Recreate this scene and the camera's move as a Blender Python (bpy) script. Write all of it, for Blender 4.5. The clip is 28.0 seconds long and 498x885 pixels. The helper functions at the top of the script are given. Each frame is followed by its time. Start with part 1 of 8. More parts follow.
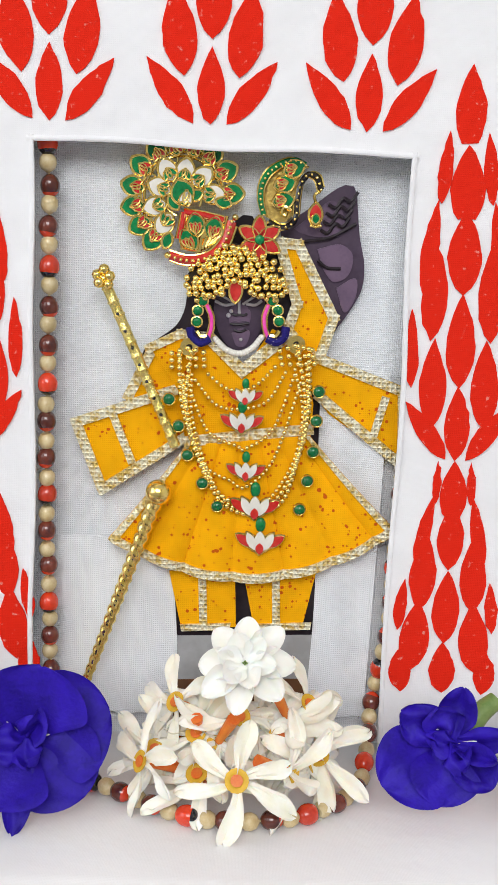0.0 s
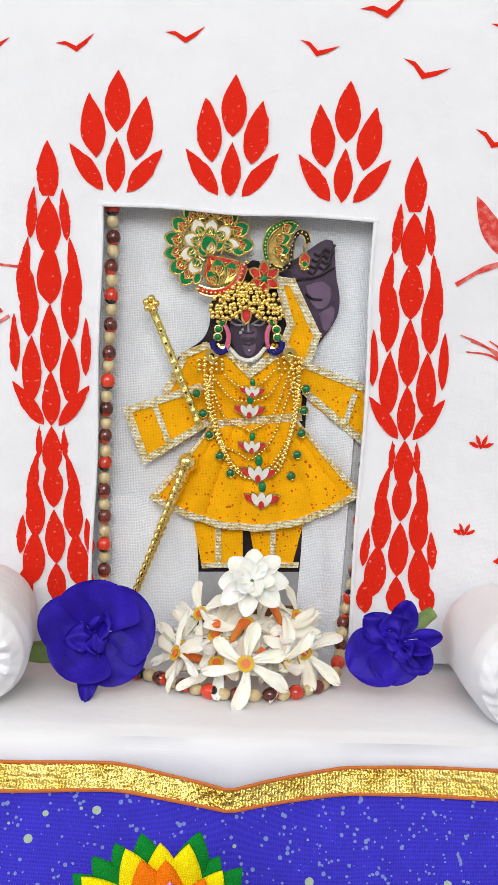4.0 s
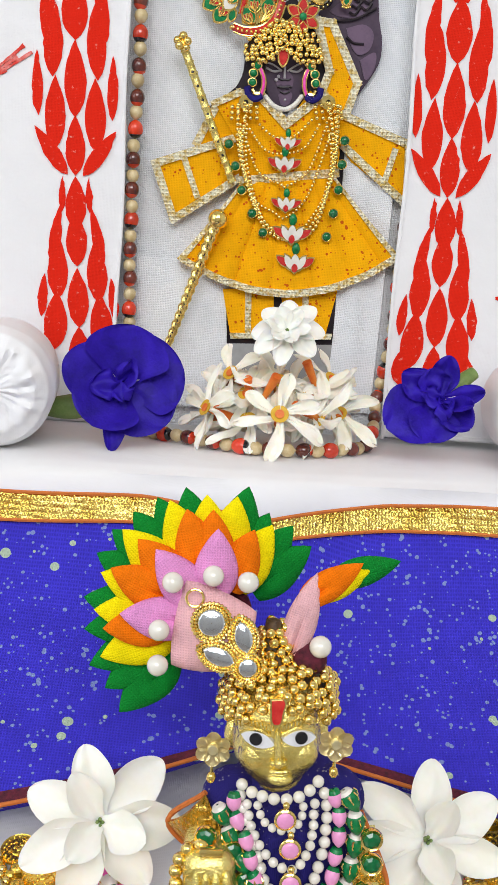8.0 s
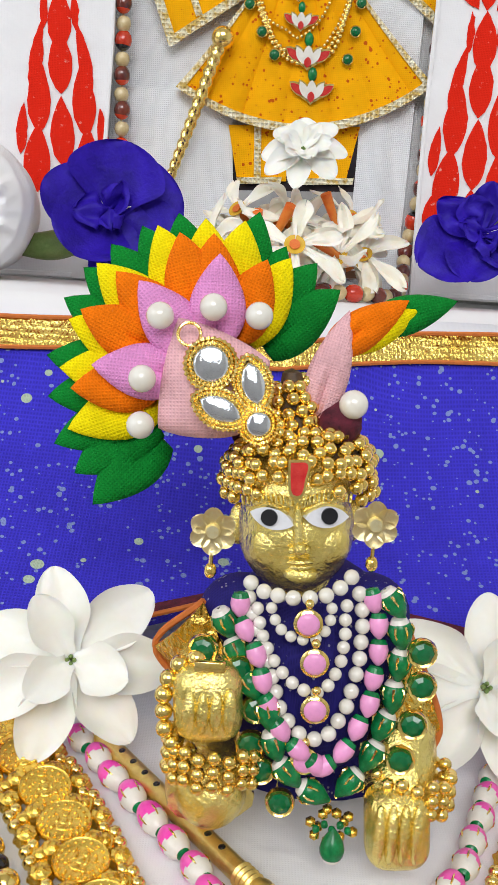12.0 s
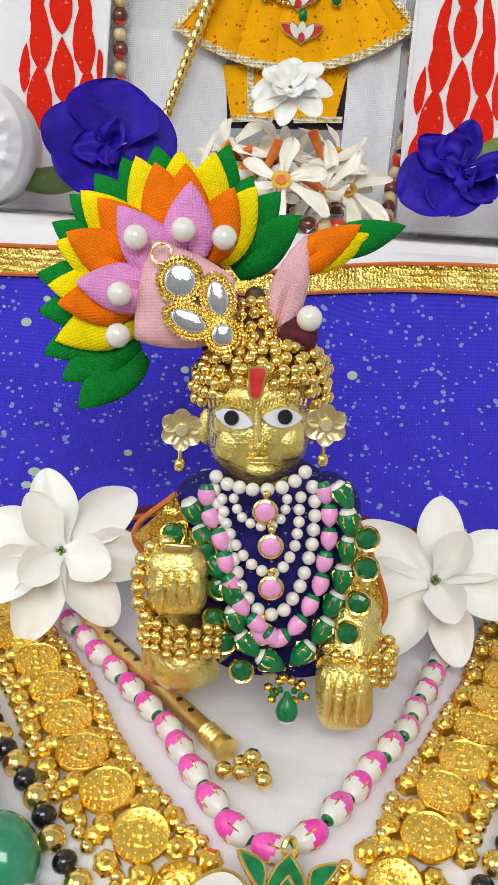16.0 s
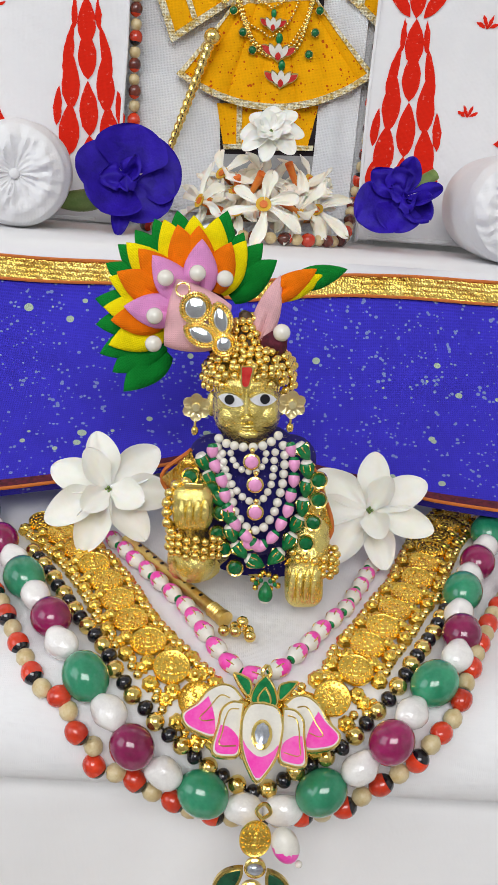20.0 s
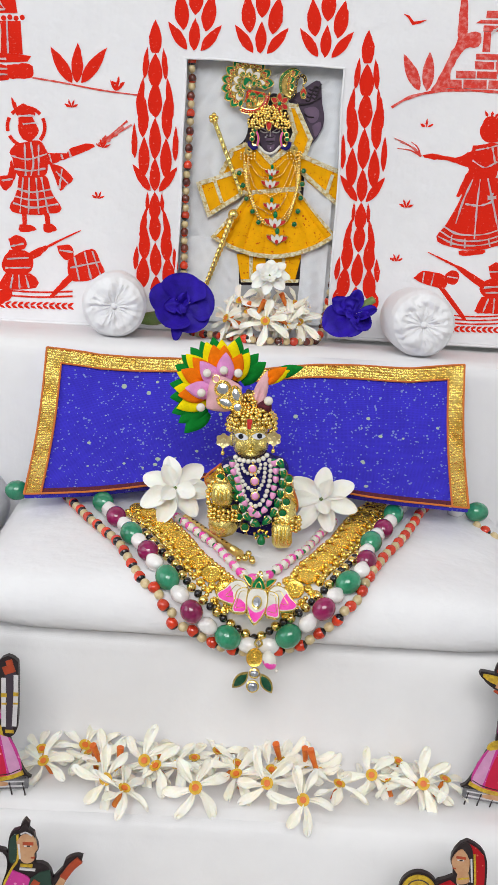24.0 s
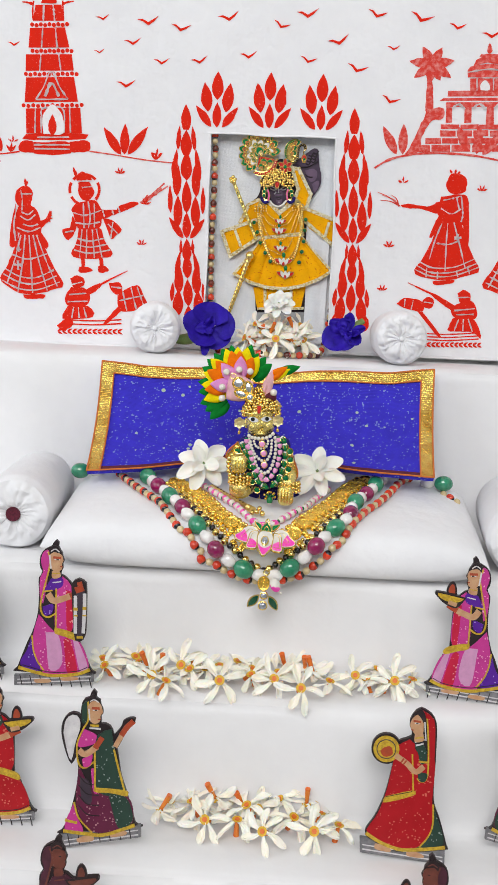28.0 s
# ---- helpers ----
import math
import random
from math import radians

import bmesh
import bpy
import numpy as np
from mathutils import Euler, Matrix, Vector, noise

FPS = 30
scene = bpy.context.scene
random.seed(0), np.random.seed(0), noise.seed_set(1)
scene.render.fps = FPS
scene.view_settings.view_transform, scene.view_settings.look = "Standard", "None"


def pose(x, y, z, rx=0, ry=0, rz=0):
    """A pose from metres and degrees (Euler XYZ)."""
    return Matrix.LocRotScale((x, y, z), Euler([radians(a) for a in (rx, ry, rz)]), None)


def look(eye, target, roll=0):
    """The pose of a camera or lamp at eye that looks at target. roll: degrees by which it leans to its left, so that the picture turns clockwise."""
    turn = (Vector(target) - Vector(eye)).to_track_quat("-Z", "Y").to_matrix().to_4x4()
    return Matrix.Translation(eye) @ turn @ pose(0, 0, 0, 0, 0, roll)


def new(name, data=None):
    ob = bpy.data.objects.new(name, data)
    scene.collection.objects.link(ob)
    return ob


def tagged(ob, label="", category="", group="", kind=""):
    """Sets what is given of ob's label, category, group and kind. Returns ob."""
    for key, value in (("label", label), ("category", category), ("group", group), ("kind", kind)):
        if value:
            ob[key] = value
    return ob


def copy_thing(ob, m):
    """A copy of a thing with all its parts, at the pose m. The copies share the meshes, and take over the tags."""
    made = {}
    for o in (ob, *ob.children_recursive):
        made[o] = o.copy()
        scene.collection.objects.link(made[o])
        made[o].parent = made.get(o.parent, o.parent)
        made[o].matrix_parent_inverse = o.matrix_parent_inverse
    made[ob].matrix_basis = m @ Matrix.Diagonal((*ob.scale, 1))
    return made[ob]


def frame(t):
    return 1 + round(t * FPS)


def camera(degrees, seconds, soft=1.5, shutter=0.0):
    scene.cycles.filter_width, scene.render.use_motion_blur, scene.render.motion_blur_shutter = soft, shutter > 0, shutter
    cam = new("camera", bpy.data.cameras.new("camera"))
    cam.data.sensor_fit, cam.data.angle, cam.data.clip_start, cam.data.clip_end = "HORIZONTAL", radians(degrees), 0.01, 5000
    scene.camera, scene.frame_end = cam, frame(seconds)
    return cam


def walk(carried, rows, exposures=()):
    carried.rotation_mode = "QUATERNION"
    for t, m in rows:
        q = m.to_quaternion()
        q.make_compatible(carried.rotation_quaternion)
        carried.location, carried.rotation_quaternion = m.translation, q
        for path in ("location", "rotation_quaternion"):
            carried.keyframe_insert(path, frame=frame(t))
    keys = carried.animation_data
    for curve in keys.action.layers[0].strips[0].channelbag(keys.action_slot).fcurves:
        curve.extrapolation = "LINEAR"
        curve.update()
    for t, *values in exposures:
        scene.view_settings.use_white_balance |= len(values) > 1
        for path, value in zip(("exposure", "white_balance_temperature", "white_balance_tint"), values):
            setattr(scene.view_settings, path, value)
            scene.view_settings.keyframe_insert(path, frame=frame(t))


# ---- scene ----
cam = camera(26.5, 28.0, soft=0.75)
PATH = [
    (0, (0.011, -0.033, 0.558), (0.024, 1.946, 0.268), 2.7),
    (0.5, (0.006, -0.046, 0.555), (0.032, 1.937, 0.299), 2.7),
    (1, (0.007, -0.06, 0.559), (0.044, 1.922, 0.298), 2.7),
    (1.5, (0.007, -0.079, 0.563), (0.049, 1.904, 0.306), 2.6),
    (2, (0.006, -0.095, 0.563), (0.044, 1.89, 0.322), 2.8),
    (2.5, (0.003, -0.111, 0.564), (0.039, 1.875, 0.331), 3.0),
    (4.5, (0.0, -0.176, 0.556), (0.042, 1.807, 0.298), 3.3),
    (5, (-0.002, -0.188, 0.552), (0.039, 1.793, 0.28), 3.3),
    (5.5, (0.003, -0.194, 0.537), (0.041, 1.789, 0.283), 3.2),
    (6, (0.004, -0.194, 0.532), (0.05, 1.786, 0.251), 3.2),
    (6.5, (0.003, -0.188, 0.527), (0.047, 1.784, 0.195), 3.3),
    (7, (-0.002, -0.178, 0.507), (0.036, 1.795, 0.184), 3.5),
    (7.5, (-0.007, -0.165, 0.49), (0.029, 1.806, 0.15), 4.0),
    (8, (-0.008, -0.152, 0.474), (0.043, 1.817, 0.13), 4.1),
    (8.5, (-0.009, -0.145, 0.466), (0.041, 1.825, 0.125), 3.9),
    (9, (-0.008, -0.135, 0.455), (0.042, 1.837, 0.121), 4.0),
    (9.5, (-0.009, -0.123, 0.445), (0.035, 1.848, 0.106), 4.0),
    (10, (-0.007, -0.116, 0.435), (0.034, 1.854, 0.095), 4.0),
    (10.5, (-0.006, -0.111, 0.426), (0.037, 1.862, 0.096), 3.8),
    (11, (-0.007, -0.107, 0.418), (0.036, 1.867, 0.099), 3.9),
    (11.5, (-0.005, -0.103, 0.411), (0.036, 1.87, 0.09), 4.1),
    (12, (-0.003, -0.102, 0.405), (0.031, 1.871, 0.081), 4.0),
    (12.5, (-0.001, -0.101, 0.402), (0.016, 1.872, 0.076), 4.0),
    (14.5, (0.005, -0.101, 0.393), (0.003, 1.864, 0.016), 4.3),
    (15, (0.008, -0.107, 0.395), (0.012, 1.853, -0.005), 4.3),
    (15.5, (0.009, -0.116, 0.399), (0.015, 1.839, -0.021), 4.2),
    (16, (0.008, -0.127, 0.402), (0.015, 1.828, -0.023), 4.2),
    (16.5, (0.006, -0.138, 0.405), (0.018, 1.815, -0.023), 4.3),
    (17, (0.007, -0.15, 0.408), (0.026, 1.801, -0.031), 4.3),
    (17.5, (0.007, -0.163, 0.411), (0.035, 1.784, -0.043), 4.4),
    (18, (0.005, -0.178, 0.417), (0.038, 1.766, -0.052), 4.5),
    (18.5, (0.004, -0.193, 0.419), (0.044, 1.748, -0.063), 4.7),
    (19, (0.004, -0.204, 0.421), (0.041, 1.734, -0.07), 4.6),
    (19.5, (0.006, -0.219, 0.427), (0.051, 1.717, -0.074), 4.7),
    (20, (0.004, -0.233, 0.431), (0.052, 1.701, -0.076), 4.7),
    (20.5, (0.004, -0.257, 0.436), (0.043, 1.673, -0.088), 4.6),
    (22.5, (0.001, -0.396, 0.467), (0.043, 1.54, -0.033), 5.1),
    (23, (0.008, -0.438, 0.476), (0.023, 1.505, 0.005), 4.7),
    (23.5, (0.012, -0.483, 0.479), (0.014, 1.472, 0.053), 4.4),
    (24, (0.016, -0.522, 0.481), (-0.004, 1.438, 0.082), 3.8),
    (24.5, (0.022, -0.564, 0.479), (-0.016, 1.404, 0.125), 3.4),
    (25, (0.025, -0.59, 0.475), (-0.026, 1.382, 0.144), 3.2),
    (25.5, (0.026, -0.616, 0.472), (-0.03, 1.357, 0.153), 3.2),
    (26, (0.026, -0.636, 0.47), (-0.039, 1.338, 0.159), 3.3),
    (26.5, (0.028, -0.664, 0.472), (-0.048, 1.309, 0.152), 3.1),
    (27, (0.029, -0.69, 0.469), (-0.057, 1.284, 0.159), 2.8),
    (27.5, (0.035, -0.698, 0.465), (-0.055, 1.278, 0.169), 2.9),
    (28, (0.043, -0.717, 0.465), (-0.056, 1.257, 0.164), 2.7),
]
walk(cam, [(t, look(eye, target, roll)) for t, eye, target, roll in PATH], [(0.0, 0.08), (2.0, 0.08), (9.0, 0.04), (13.0, 0.0), (16.0, -0.04), (20.0, -0.16), (24.0, -0.10), (28.0, -0.10)])

# ---- light ----
wd = bpy.data.worlds.new("daylight")
scene.world = wd
wd.use_nodes = True
sky = wd.node_tree.nodes.new("ShaderNodeTexSky")
sky.sky_type, sky.sun_disc, sky.sun_elevation, sky.sun_rotation = "NISHITA", False, radians(40), radians(200)
wd.node_tree.links.new(sky.outputs[0], wd.node_tree.nodes["Background"].inputs[0])
wd.node_tree.nodes["Background"].inputs[1].default_value = 0.1


def area_lamp(name, eye, target, w, h, power, colour):
    la = bpy.data.lights.new(name, "AREA")
    la.shape, la.size, la.size_y, la.energy, la.color = "RECTANGLE", w, h, power, colour
    ob = new(name, la)
    ob.matrix_basis = look(eye, target)
    return ob


# daylight that enters by the tall window behind the camera, and an added fill lamp at its left
area_lamp("window_light", (-0.08, -2.13, 1.72), (0.0, -0.2, 0.35), 1.7, 1.05, 43, (1.0, 0.995, 0.985))
area_lamp("side_window_light", (-1.53, -0.9, 1.15), (0.0, 0.1, 0.35), 1.2, 1.2, 9.5, (0.96, 0.98, 1.0))


# ---- materials ----
def mat(name, c1, c2=None, rough=0.5, metal=0.0, scale=150.0, bump=0.0, weave=0.0, wbump=0.3, coat=0.0, sheen=0.0, sss=0.0, spec=0.5,
        rand=0.0, trans=0.0, detail=6.0, lo=0.35, hi=0.7, wtint=0.0):
    """A surface of two colours mixed by noise at two scales, with bump and, for cloth, a weave of that thread pitch in metres."""
    m = bpy.data.materials.new(name)
    m.use_nodes = True
    nt = m.node_tree
    N, L = nt.nodes, nt.links
    b = N["Principled BSDF"]
    c2 = c2 or tuple(min(1, c * 0.86) for c in c1)
    tc = N.new("ShaderNodeTexCoord")
    co = tc.outputs["Object"]
    n1 = N.new("ShaderNodeTexNoise")
    n1.inputs["Scale"].default_value, n1.inputs["Detail"].default_value = scale, detail
    n2 = N.new("ShaderNodeTexNoise")
    n2.inputs["Scale"].default_value = scale * 7
    L.new(co, n1.inputs["Vector"]), L.new(co, n2.inputs["Vector"])
    add = N.new("ShaderNodeMath")
    add.operation = "MULTIPLY_ADD"
    add.inputs[1].default_value = 0.3
    L.new(n2.outputs[0], add.inputs[0]), L.new(n1.outputs[0], add.inputs[2])
    mr = N.new("ShaderNodeMapRange")
    mr.inputs[1].default_value, mr.inputs[2].default_value = lo + 0.15, hi + 0.15
    L.new(add.outputs[0], mr.inputs[0])
    mix = N.new("ShaderNodeMix")
    mix.data_type = "RGBA"
    mix.inputs[6].default_value, mix.inputs[7].default_value = (*c1, 1), (*c2, 1)
    L.new(mr.outputs[0], mix.inputs[0])
    col = mix.outputs[2]
    if rand:
        oi = N.new("ShaderNodeObjectInfo")
        hs = N.new("ShaderNodeHueSaturation")
        r = N.new("ShaderNodeMapRange")
        r.inputs[3].default_value, r.inputs[4].default_value = 1 - rand, 1 + rand
        L.new(oi.outputs["Random"], r.inputs[0]), L.new(r.outputs[0], hs.inputs["Value"]), L.new(col, hs.inputs["Color"])
        col = hs.outputs[0]
    height = add.outputs[0]
    if weave:
        ws = []
        for axis in ("X", "Y"):
            w = N.new("ShaderNodeTexWave")
            w.bands_direction = axis
            w.inputs["Scale"].default_value, w.inputs["Distortion"].default_value = 0.314 / weave, 0.6
            w.inputs["Detail"].default_value, w.inputs["Detail Scale"].default_value = 1.0, 0.15
            L.new(co, w.inputs["Vector"])
            ws.append(w)
        mx = N.new("ShaderNodeMath")
        mx.operation = "MAXIMUM"
        L.new(ws[0].outputs[1], mx.inputs[0]), L.new(ws[1].outputs[1], mx.inputs[1])
        bw = N.new("ShaderNodeBump")
        bw.inputs["Strength"].default_value, bw.inputs["Distance"].default_value = wbump, weave * 0.5
        L.new(mx.outputs[0], bw.inputs["Height"])
        if wtint:
            dk = N.new("ShaderNodeMix")
            dk.data_type, dk.blend_type = "RGBA", "MULTIPLY"
            dk.inputs[0].default_value = wtint
            L.new(col, dk.inputs[6]), L.new(mx.outputs[0], dk.inputs[7])
            col = dk.outputs[2]
    L.new(col, b.inputs["Base Color"])
    if bump or weave:
        bp = N.new("ShaderNodeBump")
        bp.inputs["Strength"].default_value, bp.inputs["Distance"].default_value = bump, 0.3 / scale
        L.new(height, bp.inputs["Height"])
        if weave:
            L.new(bw.outputs[0], bp.inputs["Normal"])
        L.new(bp.outputs[0], b.inputs["Normal"])
    b.inputs["Roughness"].default_value, b.inputs["Metallic"].default_value = rough, metal
    b.inputs["Coat Weight"].default_value, b.inputs["Coat Roughness"].default_value = coat, 0.06
    b.inputs["Sheen Weight"].default_value, b.inputs["Specular IOR Level"].default_value = sheen, spec
    b.inputs["Transmission Weight"].default_value = trans
    if sss:
        b.inputs["Subsurface Weight"].default_value, b.inputs["Subsurface Scale"].default_value = sss, 0.002
        b.inputs["Subsurface Radius"].default_value = (1.0, 0.8, 0.6)
    return m


def speckled(name, base, spots, scale, size, rough=0.8, weave=0.0005, wbump=0.3, big=None, bigcol=None, stretch=(1, 1, 1), spec=0.2, wtint=0.30):
    """Cloth printed with small spots of uneven size, and a few big ones."""
    m = mat(name, base, tuple(c * 0.85 for c in base), rough=rough, scale=90, weave=weave, wbump=wbump, spec=spec, wtint=wtint if weave else 0.0)
    N, L = m.node_tree.nodes, m.node_tree.links
    b = N["Principled BSDF"]
    col = b.inputs["Base Color"].links[0].from_socket
    tc = N.new("ShaderNodeTexCoord")
    mp = N.new("ShaderNodeMapping")
    mp.inputs["Scale"].default_value = stretch
    L.new(tc.outputs["Object"], mp.inputs["Vector"])
    for s, lim, c in [(scale, size, spots)] + ([(big[0], big[1], bigcol or spots)] if big else []):
        v = N.new("ShaderNodeTexVoronoi")
        v.inputs["Scale"].default_value = s
        L.new(mp.outputs[0], v.inputs["Vector"])
        nz = N.new("ShaderNodeTexNoise")
        nz.inputs["Scale"].default_value = s * 0.45
        L.new(mp.outputs[0], nz.inputs["Vector"])
        th = N.new("ShaderNodeMapRange")
        th.inputs[1].default_value, th.inputs[2].default_value, th.inputs[3].default_value, th.inputs[4].default_value = 0.36, 0.72, 0.0, lim
        L.new(nz.outputs[0], th.inputs[0])
        lt = N.new("ShaderNodeMath")
        lt.operation = "LESS_THAN"
        L.new(v.outputs[0], lt.inputs[0]), L.new(th.outputs[0], lt.inputs[1])
        mx = N.new("ShaderNodeMix")
        mx.data_type = "RGBA"
        mx.inputs[7].default_value = (*c, 1)
        L.new(lt.outputs[0], mx.inputs[0]), L.new(col, mx.inputs[6])
        col = mx.outputs[2]
    L.new(col, b.inputs["Base Color"])
    return m


M_CLOTH = mat("white_cotton", (0.83, 0.83, 0.845), (0.79, 0.79, 0.81), rough=0.85, scale=14, weave=0.0006, wbump=0.18, bump=0.16, sheen=0.05)
M_SATIN = mat("white_satin", (0.82, 0.815, 0.82), (0.78, 0.775, 0.785), rough=0.6, scale=12, weave=0.0004, wbump=0.12, bump=0.05, sheen=0.05)
M_GAUZE = mat("grey_gauze", (0.93, 0.95, 0.98), (0.87, 0.90, 0.94), rough=0.9, scale=70, weave=0.00075, wbump=0.7, bump=0.2, wtint=0.17)
M_RED = mat("red_block_print", (0.76, 0.020, 0.006), (0.82, 0.34, 0.28), rough=0.85, scale=520, weave=0.0006, wbump=0.4, lo=0.66, hi=0.76, wtint=0.10, spec=0.15)
M_PALERED = mat("worn_red_print", (0.72, 0.055, 0.040), (0.80, 0.30, 0.27), rough=0.85, scale=260, weave=0.0006, wbump=0.4, lo=0.45, hi=0.75, wtint=0.1, spec=0.15)
M_BLUE = speckled("blue_printed_cotton", (0.048, 0.036, 0.60), (0.20, 0.26, 0.55), 420, 0.42, weave=0.0009, wbump=0.5, big=(100, 0.27), bigcol=(0.40, 0.50, 0.38))
M_GOLDRIB = mat("gold_ribbon", (1.0, 0.76, 0.20), (0.62, 0.36, 0.05), rough=0.26, metal=0.95, scale=70, weave=0.0012, wbump=0.45, bump=0.8)
M_GOLD = mat("gold", (0.97, 0.76, 0.28), (0.86, 0.60, 0.14), rough=0.13, metal=0.96, scale=500, bump=0.12, rand=0.06)
M_COIN = mat("stamped_gold", (1.0, 0.72, 0.15), (0.90, 0.56, 0.08), rough=0.2, metal=0.95, scale=900, bump=0.4, rand=0.05)
M_BRASS = mat("polished_brass", (0.95, 0.79, 0.28), (0.70, 0.55, 0.13), rough=0.25, metal=0.92, scale=260, bump=0.75, lo=0.4, hi=0.8)
M_ORANGE = mat("orange_thread", (0.62, 0.17, 0.03), rough=0.8, scale=600, bump=0.5)
M_WALL = mat("painted_wall", (0.70, 0.70, 0.69), rough=0.9, scale=3, bump=0.05)
M_FLOOR = mat("floor_tile", (0.34, 0.31, 0.28), (0.28, 0.25, 0.22), rough=0.4, scale=5)


# ---- building blocks ----
def mesh_of(bm, name, m, smooth=True):
    me = bpy.data.meshes.new(name)
    bmesh.ops.recalc_face_normals(bm, faces=bm.faces)
    bm.to_mesh(me)
    bm.free()
    for x in (m if isinstance(m, (list, tuple)) else [m]):
        me.materials.append(x)
    if smooth:
        me.shade_smooth()
        me.set_sharp_from_angle(angle=radians(45))
    return me


def thing(name, m=None, label="", category="", group="", kind=""):
    ob = new(name)
    ob.empty_display_size = 0.01
    ob.matrix_basis = m if m is not None else Matrix()
    return tagged(ob, label, category, group, kind)


def solo(name, bm, m, label, category, group="", kind="", at=None):
    """A thing of one mesh; at: its pose."""
    ob = new(name, mesh_of(bm, name, m))
    if at is not None:
        ob.matrix_basis = at
    return tagged(ob, label, category, group, kind)


def part(name, bm, m, parent, label="", at=None, world=False):
    if world:
        w, p = Matrix(), parent
        while p:
            w, p = p.matrix_basis @ w, p.parent
        bm.transform(w.inverted())
    return piece(name, mesh_of(bm, name, m), parent, at, label)


def piece(name, me, parent, at=None, label=""):
    ob = new(name, me)
    ob.parent = parent
    if at is not None:
        ob.matrix_basis = at
    return tagged(ob, label)


def box(x0, x1, y0, y1, z0, z1, bevel=0.0, seg=2):
    bm = bmesh.new()
    bmesh.ops.create_cube(bm, size=1)
    bm.transform(Matrix.Translation(((x0 + x1) / 2, (y0 + y1) / 2, (z0 + z1) / 2)) @ Matrix.Diagonal((x1 - x0, y1 - y0, z1 - z0, 1)))
    if bevel:
        bmesh.ops.bevel(bm, geom=bm.edges[:], offset=bevel, segments=seg, affect="EDGES", profile=0.5)
    return bm


def surf(fn, nu, nv, closed_u=False, closed_v=False, thick=0.0):
    """A grid surface from fn(u, v), u and v from 0 to 1."""
    bm = bmesh.new()
    mu, mv = (nu if closed_u else nu + 1), (nv if closed_v else nv + 1)
    vs = [[bm.verts.new(fn(i / nu, j / nv)) for j in range(mv)] for i in range(mu)]
    for i in range(nu):
        for j in range(nv):
            a, b = vs[i][j], vs[(i + 1) % mu][j]
            c, d = vs[(i + 1) % mu][(j + 1) % mv], vs[i][(j + 1) % mv]
            bm.faces.new((a, b, c, d))
    if thick:
        bmesh.ops.recalc_face_normals(bm, faces=bm.faces)
        bmesh.ops.solidify(bm, geom=bm.faces[:], thickness=thick)
    return bm


def lathe(profile, seg=16):
    """A turned body round z from (radius, height) pairs."""
    bm = surf(lambda u, v: (profile[round(v * (len(profile) - 1))][0] * math.cos(u * math.tau), profile[round(v * (len(profile) - 1))][0] * math.sin(u * math.tau),
                            profile[round(v * (len(profile) - 1))][1]), seg, len(profile) - 1, closed_u=True)
    bmesh.ops.remove_doubles(bm, verts=bm.verts, dist=1e-7)
    return bm


def ball(r, seg=12, ring=8, sx=1, sy=1, sz=1):
    bm = bmesh.new()
    bmesh.ops.create_uvsphere(bm, u_segments=seg, v_segments=ring, radius=r)
    bm.transform(Matrix.Diagonal((sx, sy, sz, 1)))
    return bm


def join(*bms):
    out = bms[0]
    for b in bms[1:]:
        me = bpy.data.meshes.new("tmp")
        b.to_mesh(me)
        out.from_mesh(me)
        bpy.data.meshes.remove(me)
        b.free()
    return out


def moved(bm, m):
    bm.transform(m)
    return bm


def smooth_path(pts, n):
    """n points and tangents at even steps along a smooth line through pts."""
    P = [Vector(p) for p in pts]
    P = [2 * P[0] - P[1]] + P + [2 * P[-1] - P[-2]]
    fine = []
    for i in range(1, len(P) - 2):
        a, b, c, d = P[i - 1:i + 3]
        for k in range(24):
            t = k / 24
            fine.append(0.5 * (2 * b + (c - a) * t + (2 * a - 5 * b + 4 * c - d) * t * t + (3 * b - a - 3 * c + d) * t ** 3))
    fine.append(P[-2])
    acc = [0]
    for a, b in zip(fine, fine[1:]):
        acc.append(acc[-1] + (b - a).length)
    out, j = [], 0
    for k in range(n):
        s = acc[-1] * k / max(1, n - 1)
        while j < len(fine) - 2 and acc[j + 1] < s:
            j += 1
        f = (s - acc[j]) / max(1e-9, acc[j + 1] - acc[j])
        out.append((fine[j].lerp(fine[j + 1], f), (fine[j + 1] - fine[j]).normalized()))
    return out


def length_of(pts):
    q = smooth_path(pts, 60)
    return sum((b[0] - a[0]).length for a, b in zip(q, q[1:]))


def tube(pts, r, n=24, seg=8, taper=None):
    q = smooth_path(pts, n)
    up = Vector((0.13, 0.27, 0.95))

    def fn(u, v):
        p, t = q[round(v * (n - 1))]
        a = t.cross(up).normalized()
        b = t.cross(a)
        rr = r * (taper(v) if taper else 1)
        return p + (a * math.cos(u * math.tau) + b * math.sin(u * math.tau)) * rr

    bm = surf(fn, seg, n - 1, closed_u=True)
    bmesh.ops.holes_fill(bm, edges=[e for e in bm.edges if e.is_boundary])
    return bm


def aim(p, t, roll=0.0):
    """A pose at p whose z axis points along t."""
    return Matrix.Translation(p) @ Vector(t).to_track_quat("Z", "Y").to_matrix().to_4x4() @ Matrix.Rotation(roll, 4, "Z")


